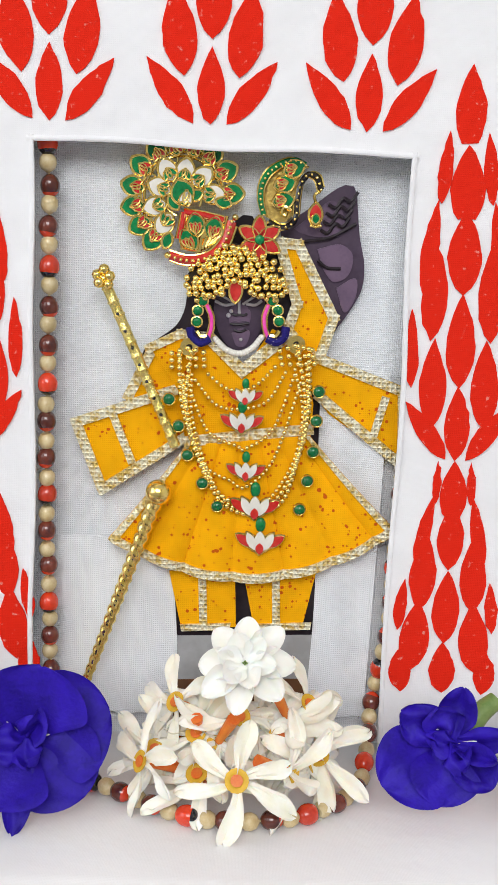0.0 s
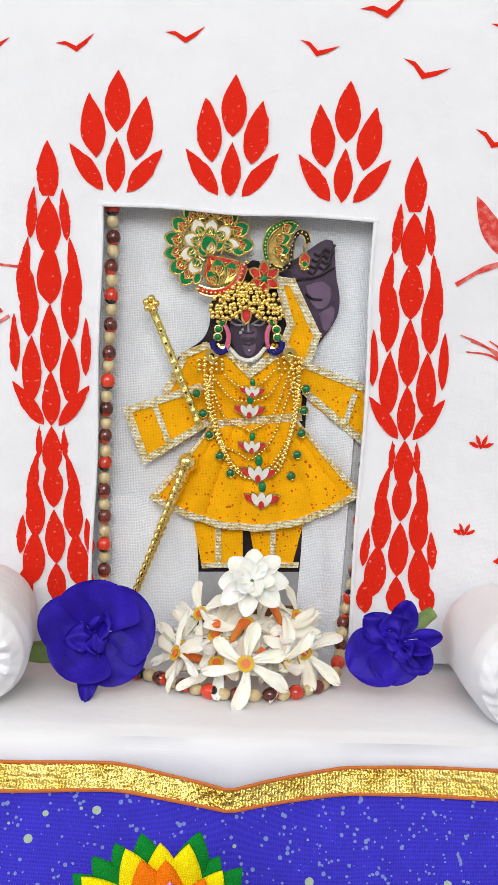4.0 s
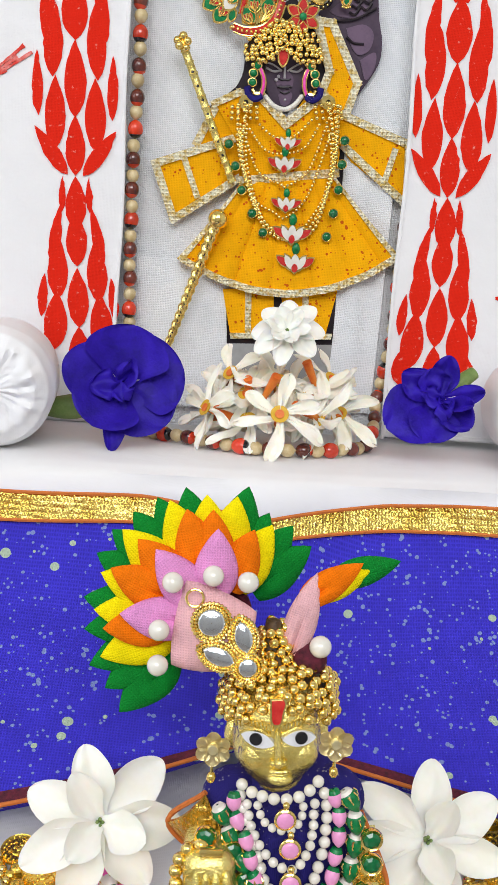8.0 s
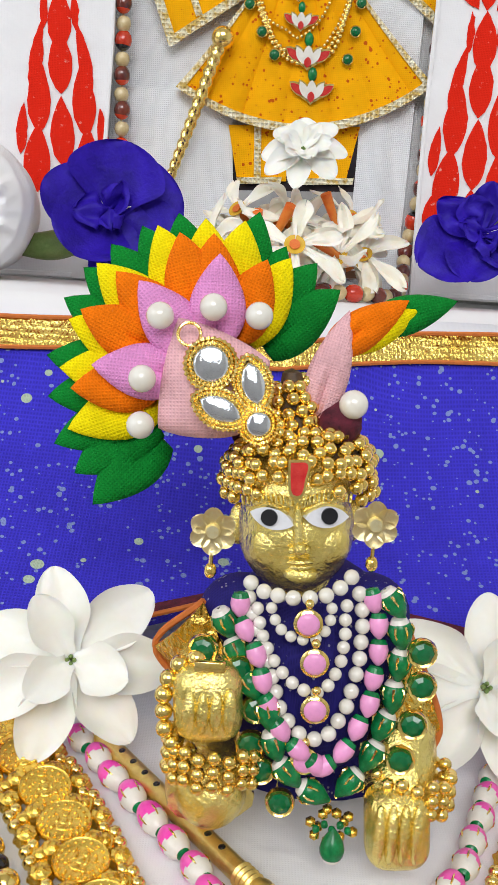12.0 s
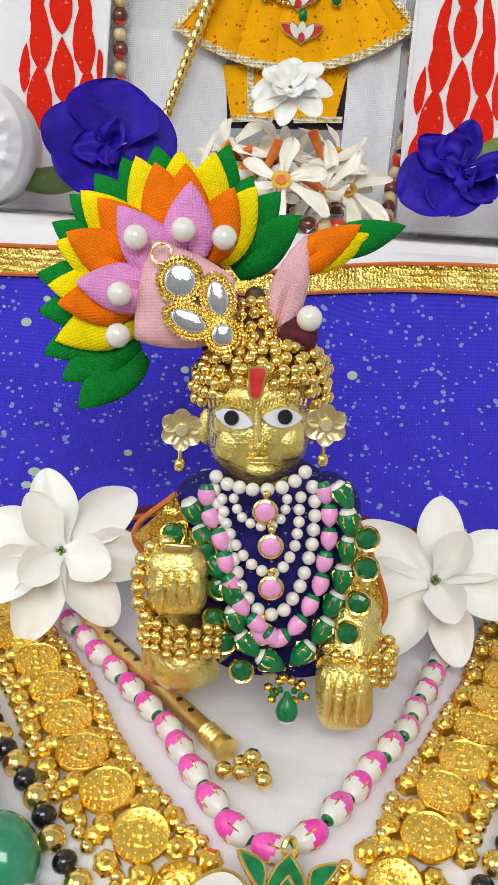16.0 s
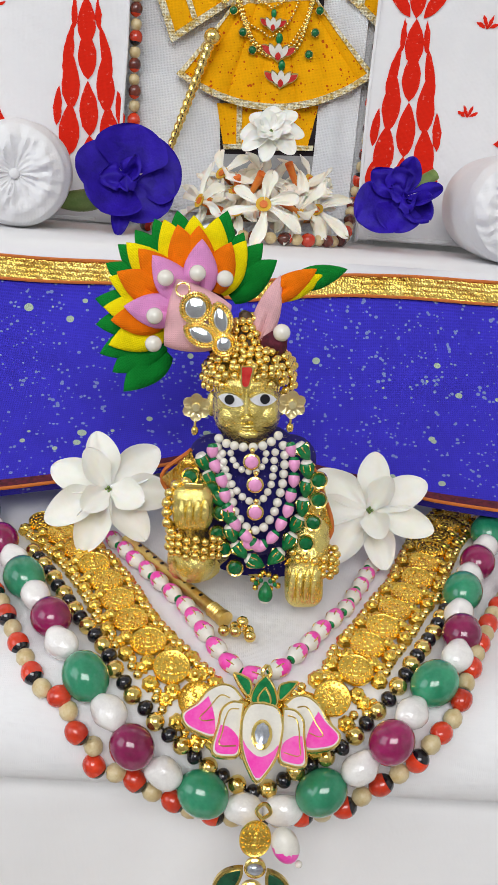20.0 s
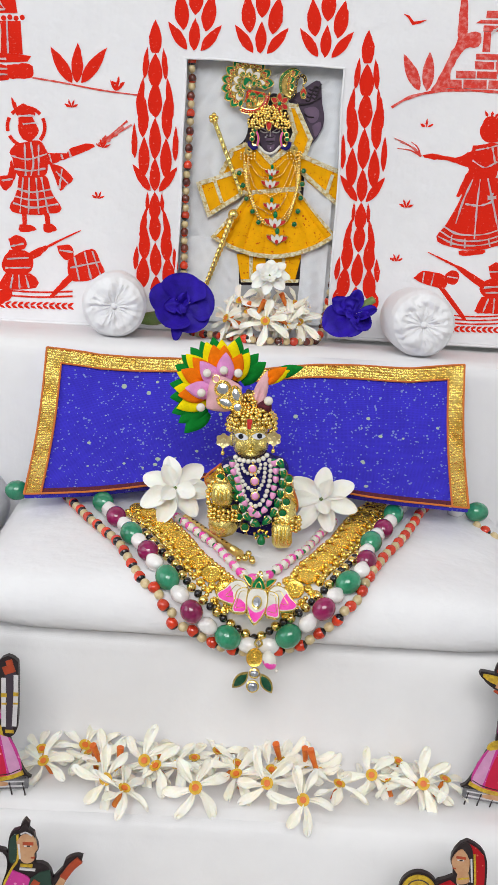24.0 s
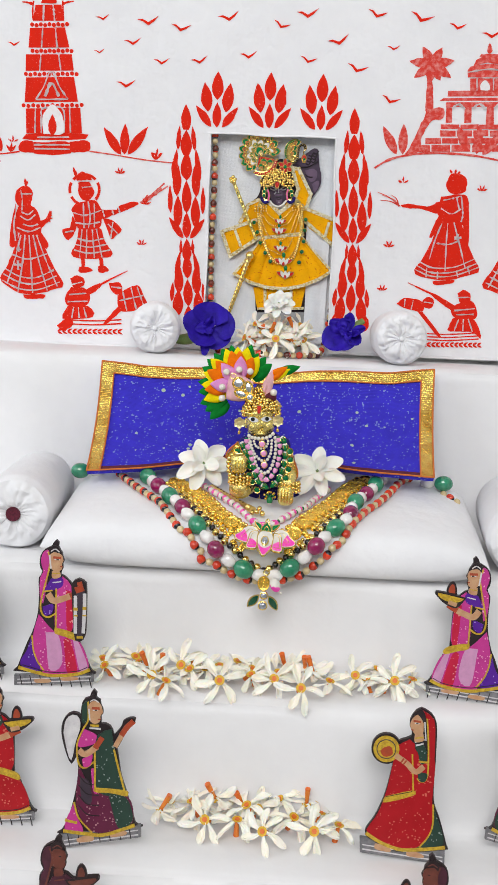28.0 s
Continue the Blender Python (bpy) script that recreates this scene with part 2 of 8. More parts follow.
def flat(polys, z0=0.0, z1=0.0005):
    """Outlines in x and y, each made into a thin slab."""
    bm = bmesh.new()
    for poly in polys:
        a = [bm.verts.new((x, y, z1)) for x, y in poly]
        b = [bm.verts.new((x, y, z0)) for x, y in poly]
        bm.faces.new(a), bm.faces.new(b[::-1])
        for i in range(len(poly)):
            j = (i + 1) % len(poly)
            bm.faces.new((b[i], b[j], a[j], a[i]))
    return bm


def leaf2d(cx, cy, w, h, ang=0.0, n=8, power=0.8):
    """A pointed oval, its long way turned by ang degrees from upright."""
    s, c = math.sin(radians(ang)), math.cos(radians(ang))
    pts = []
    for side in (1, -1):
        for k in range(n):
            t = k / n if side > 0 else 1 - k / n
            x, y = side * w / 2 * math.sin(math.pi * t) ** power, h * (t - 0.5)
            pts.append((cx + x * c - y * s, cy + x * s + y * c))
    return pts


def bar2d(x0, y0, x1, y1, w0, w1=None):
    w1 = w0 if w1 is None else w1
    dx, dy = x1 - x0, y1 - y0
    d = math.hypot(dx, dy)
    nx, ny = -dy / d / 2, dx / d / 2
    return [(x0 + nx * w0, y0 + ny * w0), (x0 - nx * w0, y0 - ny * w0), (x1 - nx * w1, y1 - ny * w1), (x1 + nx * w1, y1 + ny * w1)]


def disc2d(cx, cy, rx, ry=None, n=14):
    ry = ry or rx
    return [(cx + rx * math.cos(k * math.tau / n), cy + ry * math.sin(k * math.tau / n)) for k in range(n)]


def soft2d(poly, n=40):
    """The outline rounded through its points."""
    q = smooth_path([(x, y, 0) for x, y in poly + poly[:1]], n + 1)
    return [(p.x, p.y) for p, t in q[:n]]


rng = random.Random(7)

# ---- room ----
# unseen shell, added to close the room and to give bounce and reflections
R0, R1, RY0, RY1, RZ0, RZ1 = -1.6, 1.6, -2.2, 0.42, -0.62, 2.3
tagged(new("floor", mesh_of(box(R0, R1, RY0, RY1, RZ0 - 0.1, RZ0), "floor", M_FLOOR)), "pale plain tiled floor, unseen, added to close the room", "floor", kind="structure")
tagged(new("ceiling", mesh_of(box(R0, R1, RY0, RY1, RZ1, RZ1 + 0.1), "ceiling", M_WALL)), "plain white ceiling, unseen, added to bounce light", "ceiling", kind="structure")
tagged(new("wall_north", mesh_of(box(R0, R1, RY1, RY1 + 0.1, RZ0, RZ1), "wall_north", M_WALL)), "plain white wall, unseen, added to bounce light behind the shrine", "wall", kind="structure")
tagged(new("wall_east", mesh_of(box(R1, R1 + 0.1, RY0, RY1, RZ0, RZ1), "wall_east", M_WALL)), "plain white wall, unseen, added to bounce light", "wall", kind="structure")


def holed_wall(name, ax, at, lo, hi, o0, o1, z0, z1):
    """An unseen wall 0.1 m thick with one opening, where a lamp stands."""
    def b(a0, a1, c0, c1):
        return box(a0, a1, at, at + 0.1, c0, c1) if ax == "x" else box(at, at + 0.1, a0, a1, c0, c1)
    bm = join(b(lo, o0, RZ0, RZ1), b(o1, hi, RZ0, RZ1), b(o0, o1, RZ0, z0), b(o0, o1, z1, RZ1))
    tagged(new(name, mesh_of(bm, name, M_WALL, False)), "unseen plain white wall with an opening that holds a lamp", "wall", kind="structure")


holed_wall("wall_south", "x", RY0 - 0.1, R0, R1, -0.98, 0.82, 1.15, 2.28)
# no window known on this side: the opening is added for the fill lamp
holed_wall("wall_west", "y", R0 - 0.1, RY0, RY1, -1.55, -0.25, 0.5, 1.8)

# ---- stepped stand draped in white cloth ----
YAW = pose(0, 0, 0, 0, 0, 2.0)
LEDGE, SEAT, TREAD_A, TREAD_B, TREAD_C = 0.3955, 0.250, 0.172, 0.084, 0.020
STEPS = [(-0.30, -0.62, -0.07), (-0.175, -0.07, TREAD_C), (-0.092, TREAD_C, TREAD_B), (-0.014, TREAD_B, TREAD_A), (0.048, TREAD_A, SEAT), (0.226, SEAT, LEDGE)]
PROFILE = []
for y0, za, zb in STEPS:
    PROFILE += [(y0 - 0.010, za), (y0 - 0.002, za + 0.003), (y0 + 0.001, za + 0.012), (y0 + 0.003, zb - 0.022), (y0 + 0.004, zb - 0.010), (y0 + 0.007, zb - 0.003), (y0 + 0.014, zb)]
PROFILE.append((0.40, LEDGE))


def drape(u, v):
    k = v * (len(PROFILE) - 1)
    i = min(int(k), len(PROFILE) - 2)
    (y0, z0), (y1, z1) = PROFILE[i], PROFILE[i + 1]
    x = -0.75 + 1.5 * u
    y, z = y0 + (y1 - y0) * (k - i), z0 + (z1 - z0) * (k - i)
    steep = abs(z1 - z0) / (abs(y1 - y0) + abs(z1 - z0))
    fold = noise.noise((x * 9, z * 3, 1.7)) * 0.006 + noise.noise((x * 19, z * 3, 4.2)) * 0.0060 + noise.noise((x * 70, z * 9, 7.2)) * 0.0013 + max(0.0, noise.noise((x * 38, z * 5, 2.6))) * 0.0024
    return Vector((x, y - fold * steep, z + (1 - steep) * noise.noise((x * 14, y * 14, 8.1)) * 0.0008))


bm = surf(drape, 260, (len(PROFILE) - 1) * 3)
bm.transform(YAW)
tagged(new("stepped_stand", mesh_of(bm, "stepped_stand", M_SATIN)), "stepped altar stand draped in plain white cloth", "stand", kind="structure")


# ---- backdrop ----
BACK = Matrix(((1, 0, 0, 0), (0, -0.0995, -0.995, 0.300), (0, 0.995, -0.0995, 0.600), (0, 0, 0, 1)))
TOP_V, BOT_V = 0.42, -0.2035
W0, W1, WB = -0.0578, 0.0598, -0.2035


def vv(z):
    return (z - 0.6) * 1.005


backdrop = thing("backdrop", BACK, "white cotton hanging printed with red motifs, a tall opening cut in it", "backdrop", kind="structure")
us = [-0.6, -0.5, -0.4, -0.32, -0.26, -0.2, -0.14, -0.1, W0, -0.02, 0.02, W1 - 0.006, W1, 0.1, 0.14, 0.2, 0.26, 0.32, 0.4, 0.5, 0.6]
vs = [BOT_V, -0.15, -0.1, -0.05, -0.005, 0.0, 0.03, 0.06, 0.1, 0.15, 0.2, 0.3, TOP_V]
bm = bmesh.new()
gv = {}
for i, u in enumerate(us):
    for j, v in enumerate(vs):
        lean = (0.0045 * (-v / 0.2) if us[i] == W1 and v < 0 else 0)
        gv[i, j] = bm.verts.new((u + lean, v + (0.014 * u if j == 0 else 0), -0.0010))
for i in range(len(us) - 1):
    for j in range(len(vs) - 1):
        if us[i] >= W0 and us[i + 1] <= W1 and vs[j + 1] <= 0.0:
            continue
        bm.faces.new((gv[i, j], gv[i + 1, j], gv[i + 1, j + 1], gv[i, j + 1]))
bmesh.ops.recalc_face_normals(bm, faces=bm.faces)
bmesh.ops.solidify(bm, geom=bm.faces[:], thickness=0.0008)
part("cloth", bm, M_CLOTH, backdrop)
HEMS = ([(W0, WB, 0.0), (W0 - 0.0008, -0.16, 0.0004), (W0 + 0.0005, -0.11, -0.0003), (W0 - 0.0003, -0.06, 0.0003), (W0 + 0.0004, -0.02, 0.0), (W0, 0.0012, 0.0)],
        [(W0 - 0.0012, 0.0, 0.0), (-0.03, 0.0007, 0.0004), (0.0, -0.0004, 0.0007), (0.03, 0.0006, 0.0), (W1 + 0.0012, 0.0, 0.0)],
        [(W1, 0.0012, 0.0), (W1 + 0.0003, -0.03, 0.0), (W1 + 0.0026, -0.08, 0.0006), (W1 + 0.0027, -0.14, -0.0002), (W1 + 0.0045, WB, 0.0)])
for line in HEMS:
    part("hem", moved(tube(line, 0.0009, 60, 8), Matrix.Diagonal((1, 1, 0.8, 1))), M_CLOTH, backdrop)
part("lower_hem", tube([(-0.6, BOT_V - 0.008, 0), (-0.26, BOT_V - 0.003, 0.0006), (-0.07, BOT_V, 0)], 0.0013, 40, 6), M_CLOTH, backdrop)
part("lower_hem", tube([(0.07, BOT_V + 0.002, 0), (0.26, BOT_V + 0.004, 0.0006), (0.6, BOT_V + 0.009, 0)], 0.0013, 40, 6), M_CLOTH, backdrop)


PRINTS = [0]


def motif(name, polys, label="", m=M_RED):
    """One printed motif; each lies a hair higher or lower than its neighbours."""
    PRINTS[0] += 1
    k = PRINTS[0]
    return part(name, flat(polys, -0.0006, 0.00016 + 0.00004 * (k % 11)), m, backdrop, label)


def rough_leaf(cx, cy, w, h, ang=0.0, power=0.9):
    out = []
    for x, y in leaf2d(cx, cy, w, h, ang, 9, power):
        j = noise.noise((x * 900, y * 900, 2.0)) * 0.0006
        out.append((x + j, y + j))
    return out


def drop_leaf(cx, cy, w, h, ang=0.0, n=11, notch=0.0, full=0.92):
    """A printed leaf, fullest below its middle, with an uneven edge and, where another leaf's tip meets it, a notched foot."""
    s, c = math.sin(radians(ang)), math.cos(radians(ang))
    out = []
    for k in range(2 * n):
        t = k / n if k < n else 2 - k / n
        x, y = (1 if k < n else -1) * w / 2 * math.sin(math.pi * t ** 0.82) ** full, h * (t - 0.5)
        if notch and k == 0:
            y = h * (notch - 0.5)
        elif notch and t < 0.12:
            x = (1 if k < n else -1) * w * 0.26
        j = noise.noise((x * 1400 + cx * 7000, y * 1400 + cy * 7000, 2.0)) * 0.0005
        out.append((cx + (x + j) * c - (y + j) * s, cy + (x + j) * s + (y + j) * c))
    return out


# leaves of a pillar: below its tip, in steps of a quarter millimetre: tip, foot and width of those on its middle line; tip, foot and width of those in pairs beside it
SPINE = ((0, 98, 38), (90, 186, 44), (166, 268, 44), (266, 384, 38), (381, 476, 34), (477, 562, 36), (532, 624, 36), (626, 728, 38), (726, 800, 36))
FLANKS = ((23, 75, 31, 160, 18), (34, 155, 50, 268, 22), (31, 212, 37, 325, 33), (61, 286, 60, 386, 18), (32, 322, 33, 436, 36), (66, 402, 13, 476, 26), (21, 478, 23, 536, 12), (25, 524, 40, 622, 20), (29, 578, 30, 682, 31), (50, 640, 52, 712, 15), (31, 668, 34, 768, 36), (48, 740, 44, 800, 26))


def column(foot, head, inward):
    """A leafy pillar: a tall spindle over a shorter one that spreads towards the opening."""
    (x0, bot), (x1, top) = foot, head

    def at(x, y):
        v = top - y * 2.58e-4
        k = max(0.0, min(1.0, (y - 540) / 200))
        x = x * (1 + 0.24 * k) + inward * 5 * k
        return x0 + (x1 - x0) * (v - bot) / (top - bot) + x * 2.58e-4, v
    for a, b, w in SPINE:
        (xa, ya), (xb, yb) = at(0, a), at(0, b)
        motif("printed_leaf", [drop_leaf((xa + xb) / 2, (ya + yb) / 2, w * 2.45e-4, ya - yb, math.degrees(math.atan2(xb - xa, ya - yb)), full=0.86, notch=0.10 if a in (0, 90, 477) else 0.0)])
    for xt, yt, xf, yf, w in FLANKS:
        for s in (-1, 1):
            (xa, ya), (xb, yb) = at(s * xt, yt), at(s * xf, yf)
            motif("printed_leaf", [drop_leaf((xa + xb) / 2, (ya + yb) / 2, w * (2.45e-4 if yt < 560 else 2.85e-4), math.hypot(xa - xb, ya - yb), math.degrees(math.atan2(xb - xa, ya - yb)), full=0.86)])


column((-0.0745, -0.190), (-0.0813, 0.0252), 1)
column((0.0855, -0.187), (0.0752, 0.0275), -1)
for cx, b in ((-0.0522, 0.0050), (-0.0033, 0.0060), (0.0446, 0.0062)):
    for dx, dy, w, h, a in ((0, 0.0376, 0.0108, 0.0250, 0), (0, 0.0116, 0.0082, 0.0226, 0), (-0.0101, 0.0272, 0.0104, 0.0264, 8), (0.0101, 0.0272, 0.0104, 0.0264, -8),
                            (-0.0124, 0.0100, 0.0074, 0.0238, 38), (0.0124, 0.0100, 0.0074, 0.0238, -38)):
        motif("printed_leaf", [drop_leaf(cx + dx, b + dy, w, h, a)])


def bird(cx, cy, s, a):
    c, d = math.cos(radians(a)), math.sin(radians(a))
    pts = [(-1, 0.28), (-0.5, 0.10), (0, -0.28), (0.55, 0.05), (1.0, 0.5), (0.5, 0.24), (0.02, 0.0), (-0.5, 0.3)]
    motif("printed_bird", [[(cx + (x * c - y * d) * s, cy + (x * d + y * c) * s) for x, y in pts]])


FLOCK_A = ((-0.118, 0.695, 0.010, 4), (-0.160, 0.697, 0.006, 6), (-0.088, 0.6905, 0.009, -8), (-0.044, 0.701, 0.010, 10), (-0.132, 0.677, 0.008, 4), (-0.105, 0.661, 0.0075, 0), (-0.163, 0.668, 0.005, 6), (-0.070, 0.663, 0.008, 10), (-0.025, 0.669, 0.008, 4), (0.004, 0.696, 0.008, -20), (0.030, 0.667, 0.008, -12), (0.0275, 0.706, 0.010, 4), (0.057, 0.684, 0.010, 14))
FLOCK_B = ((0.090, 0.708, 0.009, -14), (0.075, 0.661, 0.010, -14), (0.107, 0.680, 0.006, 0), (0.130, 0.706, 0.011, -16), (0.163, 0.700, 0.008, -6), (0.194, 0.694, 0.009, 4), (0.107, 0.635, 0.009, -16), (-0.138, 0.640, 0.009, 0), (0.20, 0.725, 0.01, 8), (-0.22, 0.73, 0.01, -8), (-0.07, 0.73, 0.01, 5), (0.06, 0.735, 0.01, -5), (-0.243, 0.672, 0.006, 0))
for x, z, s, a in FLOCK_A + FLOCK_B:
    bird(x, vv(z), s, a)


def sprig(cx, z, s, n=4):
    for k in range(n):
        a = -62 + 124 * k / (n - 1)
        motif("printed_sprig", [rough_leaf(cx + s * 0.62 * math.sin(radians(-a)) * 0.9, vv(z) + s * 0.5 * math.cos(radians(a)), s * 0.26, s * (1.05 if abs(a) < 40 else 0.8), a)])


for x, z, s, n in ((-0.1075, 0.578, 0.006, 3), (-0.1425, 0.560, 0.006, 4), (-0.118, 0.5325, 0.0065, 4), (-0.121, 0.4945, 0.006, 4), (0.1245, 0.5625, 0.006, 3), (0.1155, 0.503, 0.0065, 4), (0.112, 0.462, 0.006, 4),
                   (0.198, 0.558, 0.006, 4), (-0.245, 0.585, 0.006, 3), (-0.262, 0.565, 0.006, 3)):
    sprig(x, z, s, n)
HILL_UNIT = (((-0.25970, 3.3216e-04, 1.9057e-06), (0.11384, 1.4260e-05, -3.2160e-04)), ((0.05208, 2.5408e-04, 1.9828e-05), (0.12231, 1.0280e-05, -2.4734e-04)))


def field(k, x, y):
    (a, b, c), (d, e, f) = HILL_UNIT[k]
    return a + b * x + c * y, d + e * x + f * y


WEST, EAST = (lambda x, y: field(0, x, y)), (lambda x, y: field(1, x, y))
M_BARE = mat("unprinted_cotton", (0.83, 0.81, 0.82), (0.80, 0.72, 0.72), rough=0.85, scale=300, weave=0.0006, wbump=0.2, lo=0.45, hi=0.8)


def ink(name, at, *polys, m=M_RED, rounded=True):
    """Printed areas, their corners rounded and their edges uneven."""
    for poly in polys:
        q = soft2d([at(*p) for p in poly], max(14, 4 * len(poly))) if rounded else [at(*p) for p in poly]
        out = []
        for x, y in q:
            j = noise.noise((x * 1500, y * 1500, 3.0)) * 0.0007
            out.append((x + j, y - j))
        motif(name, [out], m=m)


def bare(at, w, *lines):
    """Thin lines left unprinted inside an area."""
    for line in lines:
        q = smooth_path([(*at(*p), 0) for p in line], max(4, 4 * len(line)))
        left, right = [], []
        for p, t in q:
            n = Vector((-t.y, t.x, 0)) * w * 0.80 * (0.75 + 0.9 * noise.noise((p.x * 700, p.y * 700, 5.0)))
            left.append((p.x + n.x, p.y + n.y)), right.append((p.x - n.x, p.y - n.y))
        bm = bmesh.new()
        rows = [(bm.verts.new((*a, 0.0008)), bm.verts.new((*b, 0.0008))) for a, b in zip(left, right)]
        for (a, b), (c, d) in zip(rows, rows[1:]):
            bm.faces.new((a, b, d, c))
        bmesh.ops.solidify(bm, geom=bm.faces[:], thickness=0.0003)
        part("unprinted_line", bm, M_BARE, backdrop)


def ink_line(name, at, w0, w1, *pts, m=M_RED):
    q = smooth_path([(*at(*p), 0) for p in pts], 5 * len(pts))
    n = len(q)
    left, right = [], []
    for i, (p, t) in enumerate(q):
        w = (w0 + (w1 - w0) * i / (n - 1)) * (0.5 + 0.3 * noise.noise((p.x * 900, p.y * 900, 1.0)))
        left.append((p.x - t.y * w, p.y + t.x * w)), right.append((p.x + t.y * w, p.y - t.x * w))
    motif(name, [left + right[::-1]], m=m)


def ink_leaf(at, a, b, w, m=M_RED, name="printed_bush_leaf"):
    """A leaf from its foot a to its tip b."""
    (x0, y0), (x1, y1) = at(*a), at(*b)
    motif(name, [drop_leaf((x0 + x1) / 2, (y0 + y1) / 2, w, math.hypot(x1 - x0, y1 - y0), math.degrees(math.atan2(-(x1 - x0), y1 - y0)))], m=m)


# hill lines and bushes
ink_line("printed_hill_line", WEST, 0.0012, 0.0012, (-330, 470), (-150, 446), (0, 437), (60, 430))
ink_line("printed_hill_line", WEST, 0.0012, 0.0010, (262, 430), (330, 440), (420, 455), (500, 464), m=M_PALERED)
ink_line("printed_hill_line", EAST, 0.0022, 0.0016, (130, 602), (180, 573), (250, 555), (340, 548), (480, 556), (620, 585), (760, 630), m=M_PALERED)
for at, leaves in ((WEST, (((352, 440), (303, 362)), ((362, 440), (364, 352)), ((372, 440), (428, 362)), ((8, 430), (-22, 362)))),
                   (EAST, (((210, 552), (162, 450)), ((232, 553), (238, 442)), ((470, 545), (432, 450)), ((500, 552), (510, 445)), ((520, 555), (585, 478))))):
    for a, b in leaves:
        ink_leaf(at, a, b, 0.0088, M_RED if at is WEST else M_PALERED)
for k, (a, b) in enumerate((((450, 455), (438, 432)), ((450, 455), (455, 430)), ((450, 455), (470, 438)), ((35, 430), (22, 410)), ((35, 430), (38, 404)), ((35, 430), (50, 412)))):
    ink_leaf(WEST, a, b, 0.0022)

# temple tower: tapering tiers split by bead rows, a niche with a flame, a spire and two flags
ink("printed_temple", WEST, [(58, 410), (70, 400), (100, 402), (106, 430), (62, 430)], [(205, 402), (255, 400), (264, 415), (256, 430), (206, 431)], [(104, 404), (204, 404), (206, 436), (102, 436)],
    [(78, 380), (244, 380), (246, 396), (76, 396)])
for y0, y1, l0, l1, r0, r1 in ((308, 378, 80, 80, 236, 240), (222, 292, 82, 78, 218, 230), (160, 205, 84, 82, 212, 218), (88, 142, 96, 92, 194, 206), (26, 70, 112, 106, 184, 192)):
    ink("printed_temple", WEST, [(l0, y0), (r0, y0), (r1, y1), (l1, y1)], rounded=False)
ink("printed_temple", WEST, [(128, 22), (138, 6), (144, -6), (158, -6), (164, 6), (172, 22)], [(142, -10), (150, -32), (160, -10)])
for y, x0, x1, n in ((300, 74, 240, 13), (213, 82, 226, 12), (150, 102, 212, 10), (79, 102, 200, 9)):
    for i in range(n):
        motif("printed_bead", [disc2d(*WEST(x0 + (x1 - x0) * i / (n - 1), y + 2 * (i % 2)), 0.0019, n=9)])
bare(WEST, 0.0012, [(126, 160), (122, 205)], [(176, 160), (182, 205)], [(132, 90), (128, 142)], [(168, 90), (172, 142)], [(136, 28), (134, 70)], [(162, 28), (166, 70)], [(108, 308), (106, 378)], [(206, 308), (208, 378)],
     [(110, 284), (132, 250), (155, 205), (178, 250), (202, 284)], [(110, 284), (202, 284)], [(102, 411), (206, 412)], [(104, 422), (206, 424)], [(112, 390), (204, 390)], [(126, 330), (128, 310), (186, 310), (190, 378)], [(124, 330), (124, 378)])
bare(WEST, 0.0022, [(136, 276), (155, 238), (176, 276)])
part("unprinted_niche", flat([soft2d([WEST(*p) for p in ((130, 380), (128, 334), (142, 310), (157, 298), (172, 310), (186, 334), (186, 380))], 40)], -0.0006, 0.0009), M_BARE, backdrop)
(x0, y0), (x1, y1) = WEST(157, 386), WEST(156, 326)
part("printed_flame", flat([drop_leaf((x0 + x1) / 2, (y0 + y1) / 2, 0.0080, y1 - y0)], -0.0006, 0.0012), M_RED, backdrop)
for x, d in ((105, -1), (190, 1)):
    ink_line("printed_temple", WEST, 0.0014, 0.0014, (x, 66), (x - 1, 40), (x - 2 * d, 16))
    ink_line("printed_temple", WEST, 0.0024, 0.0008, (x, 24), (x + 14 * d, 20), (x + 30 * d, 18))


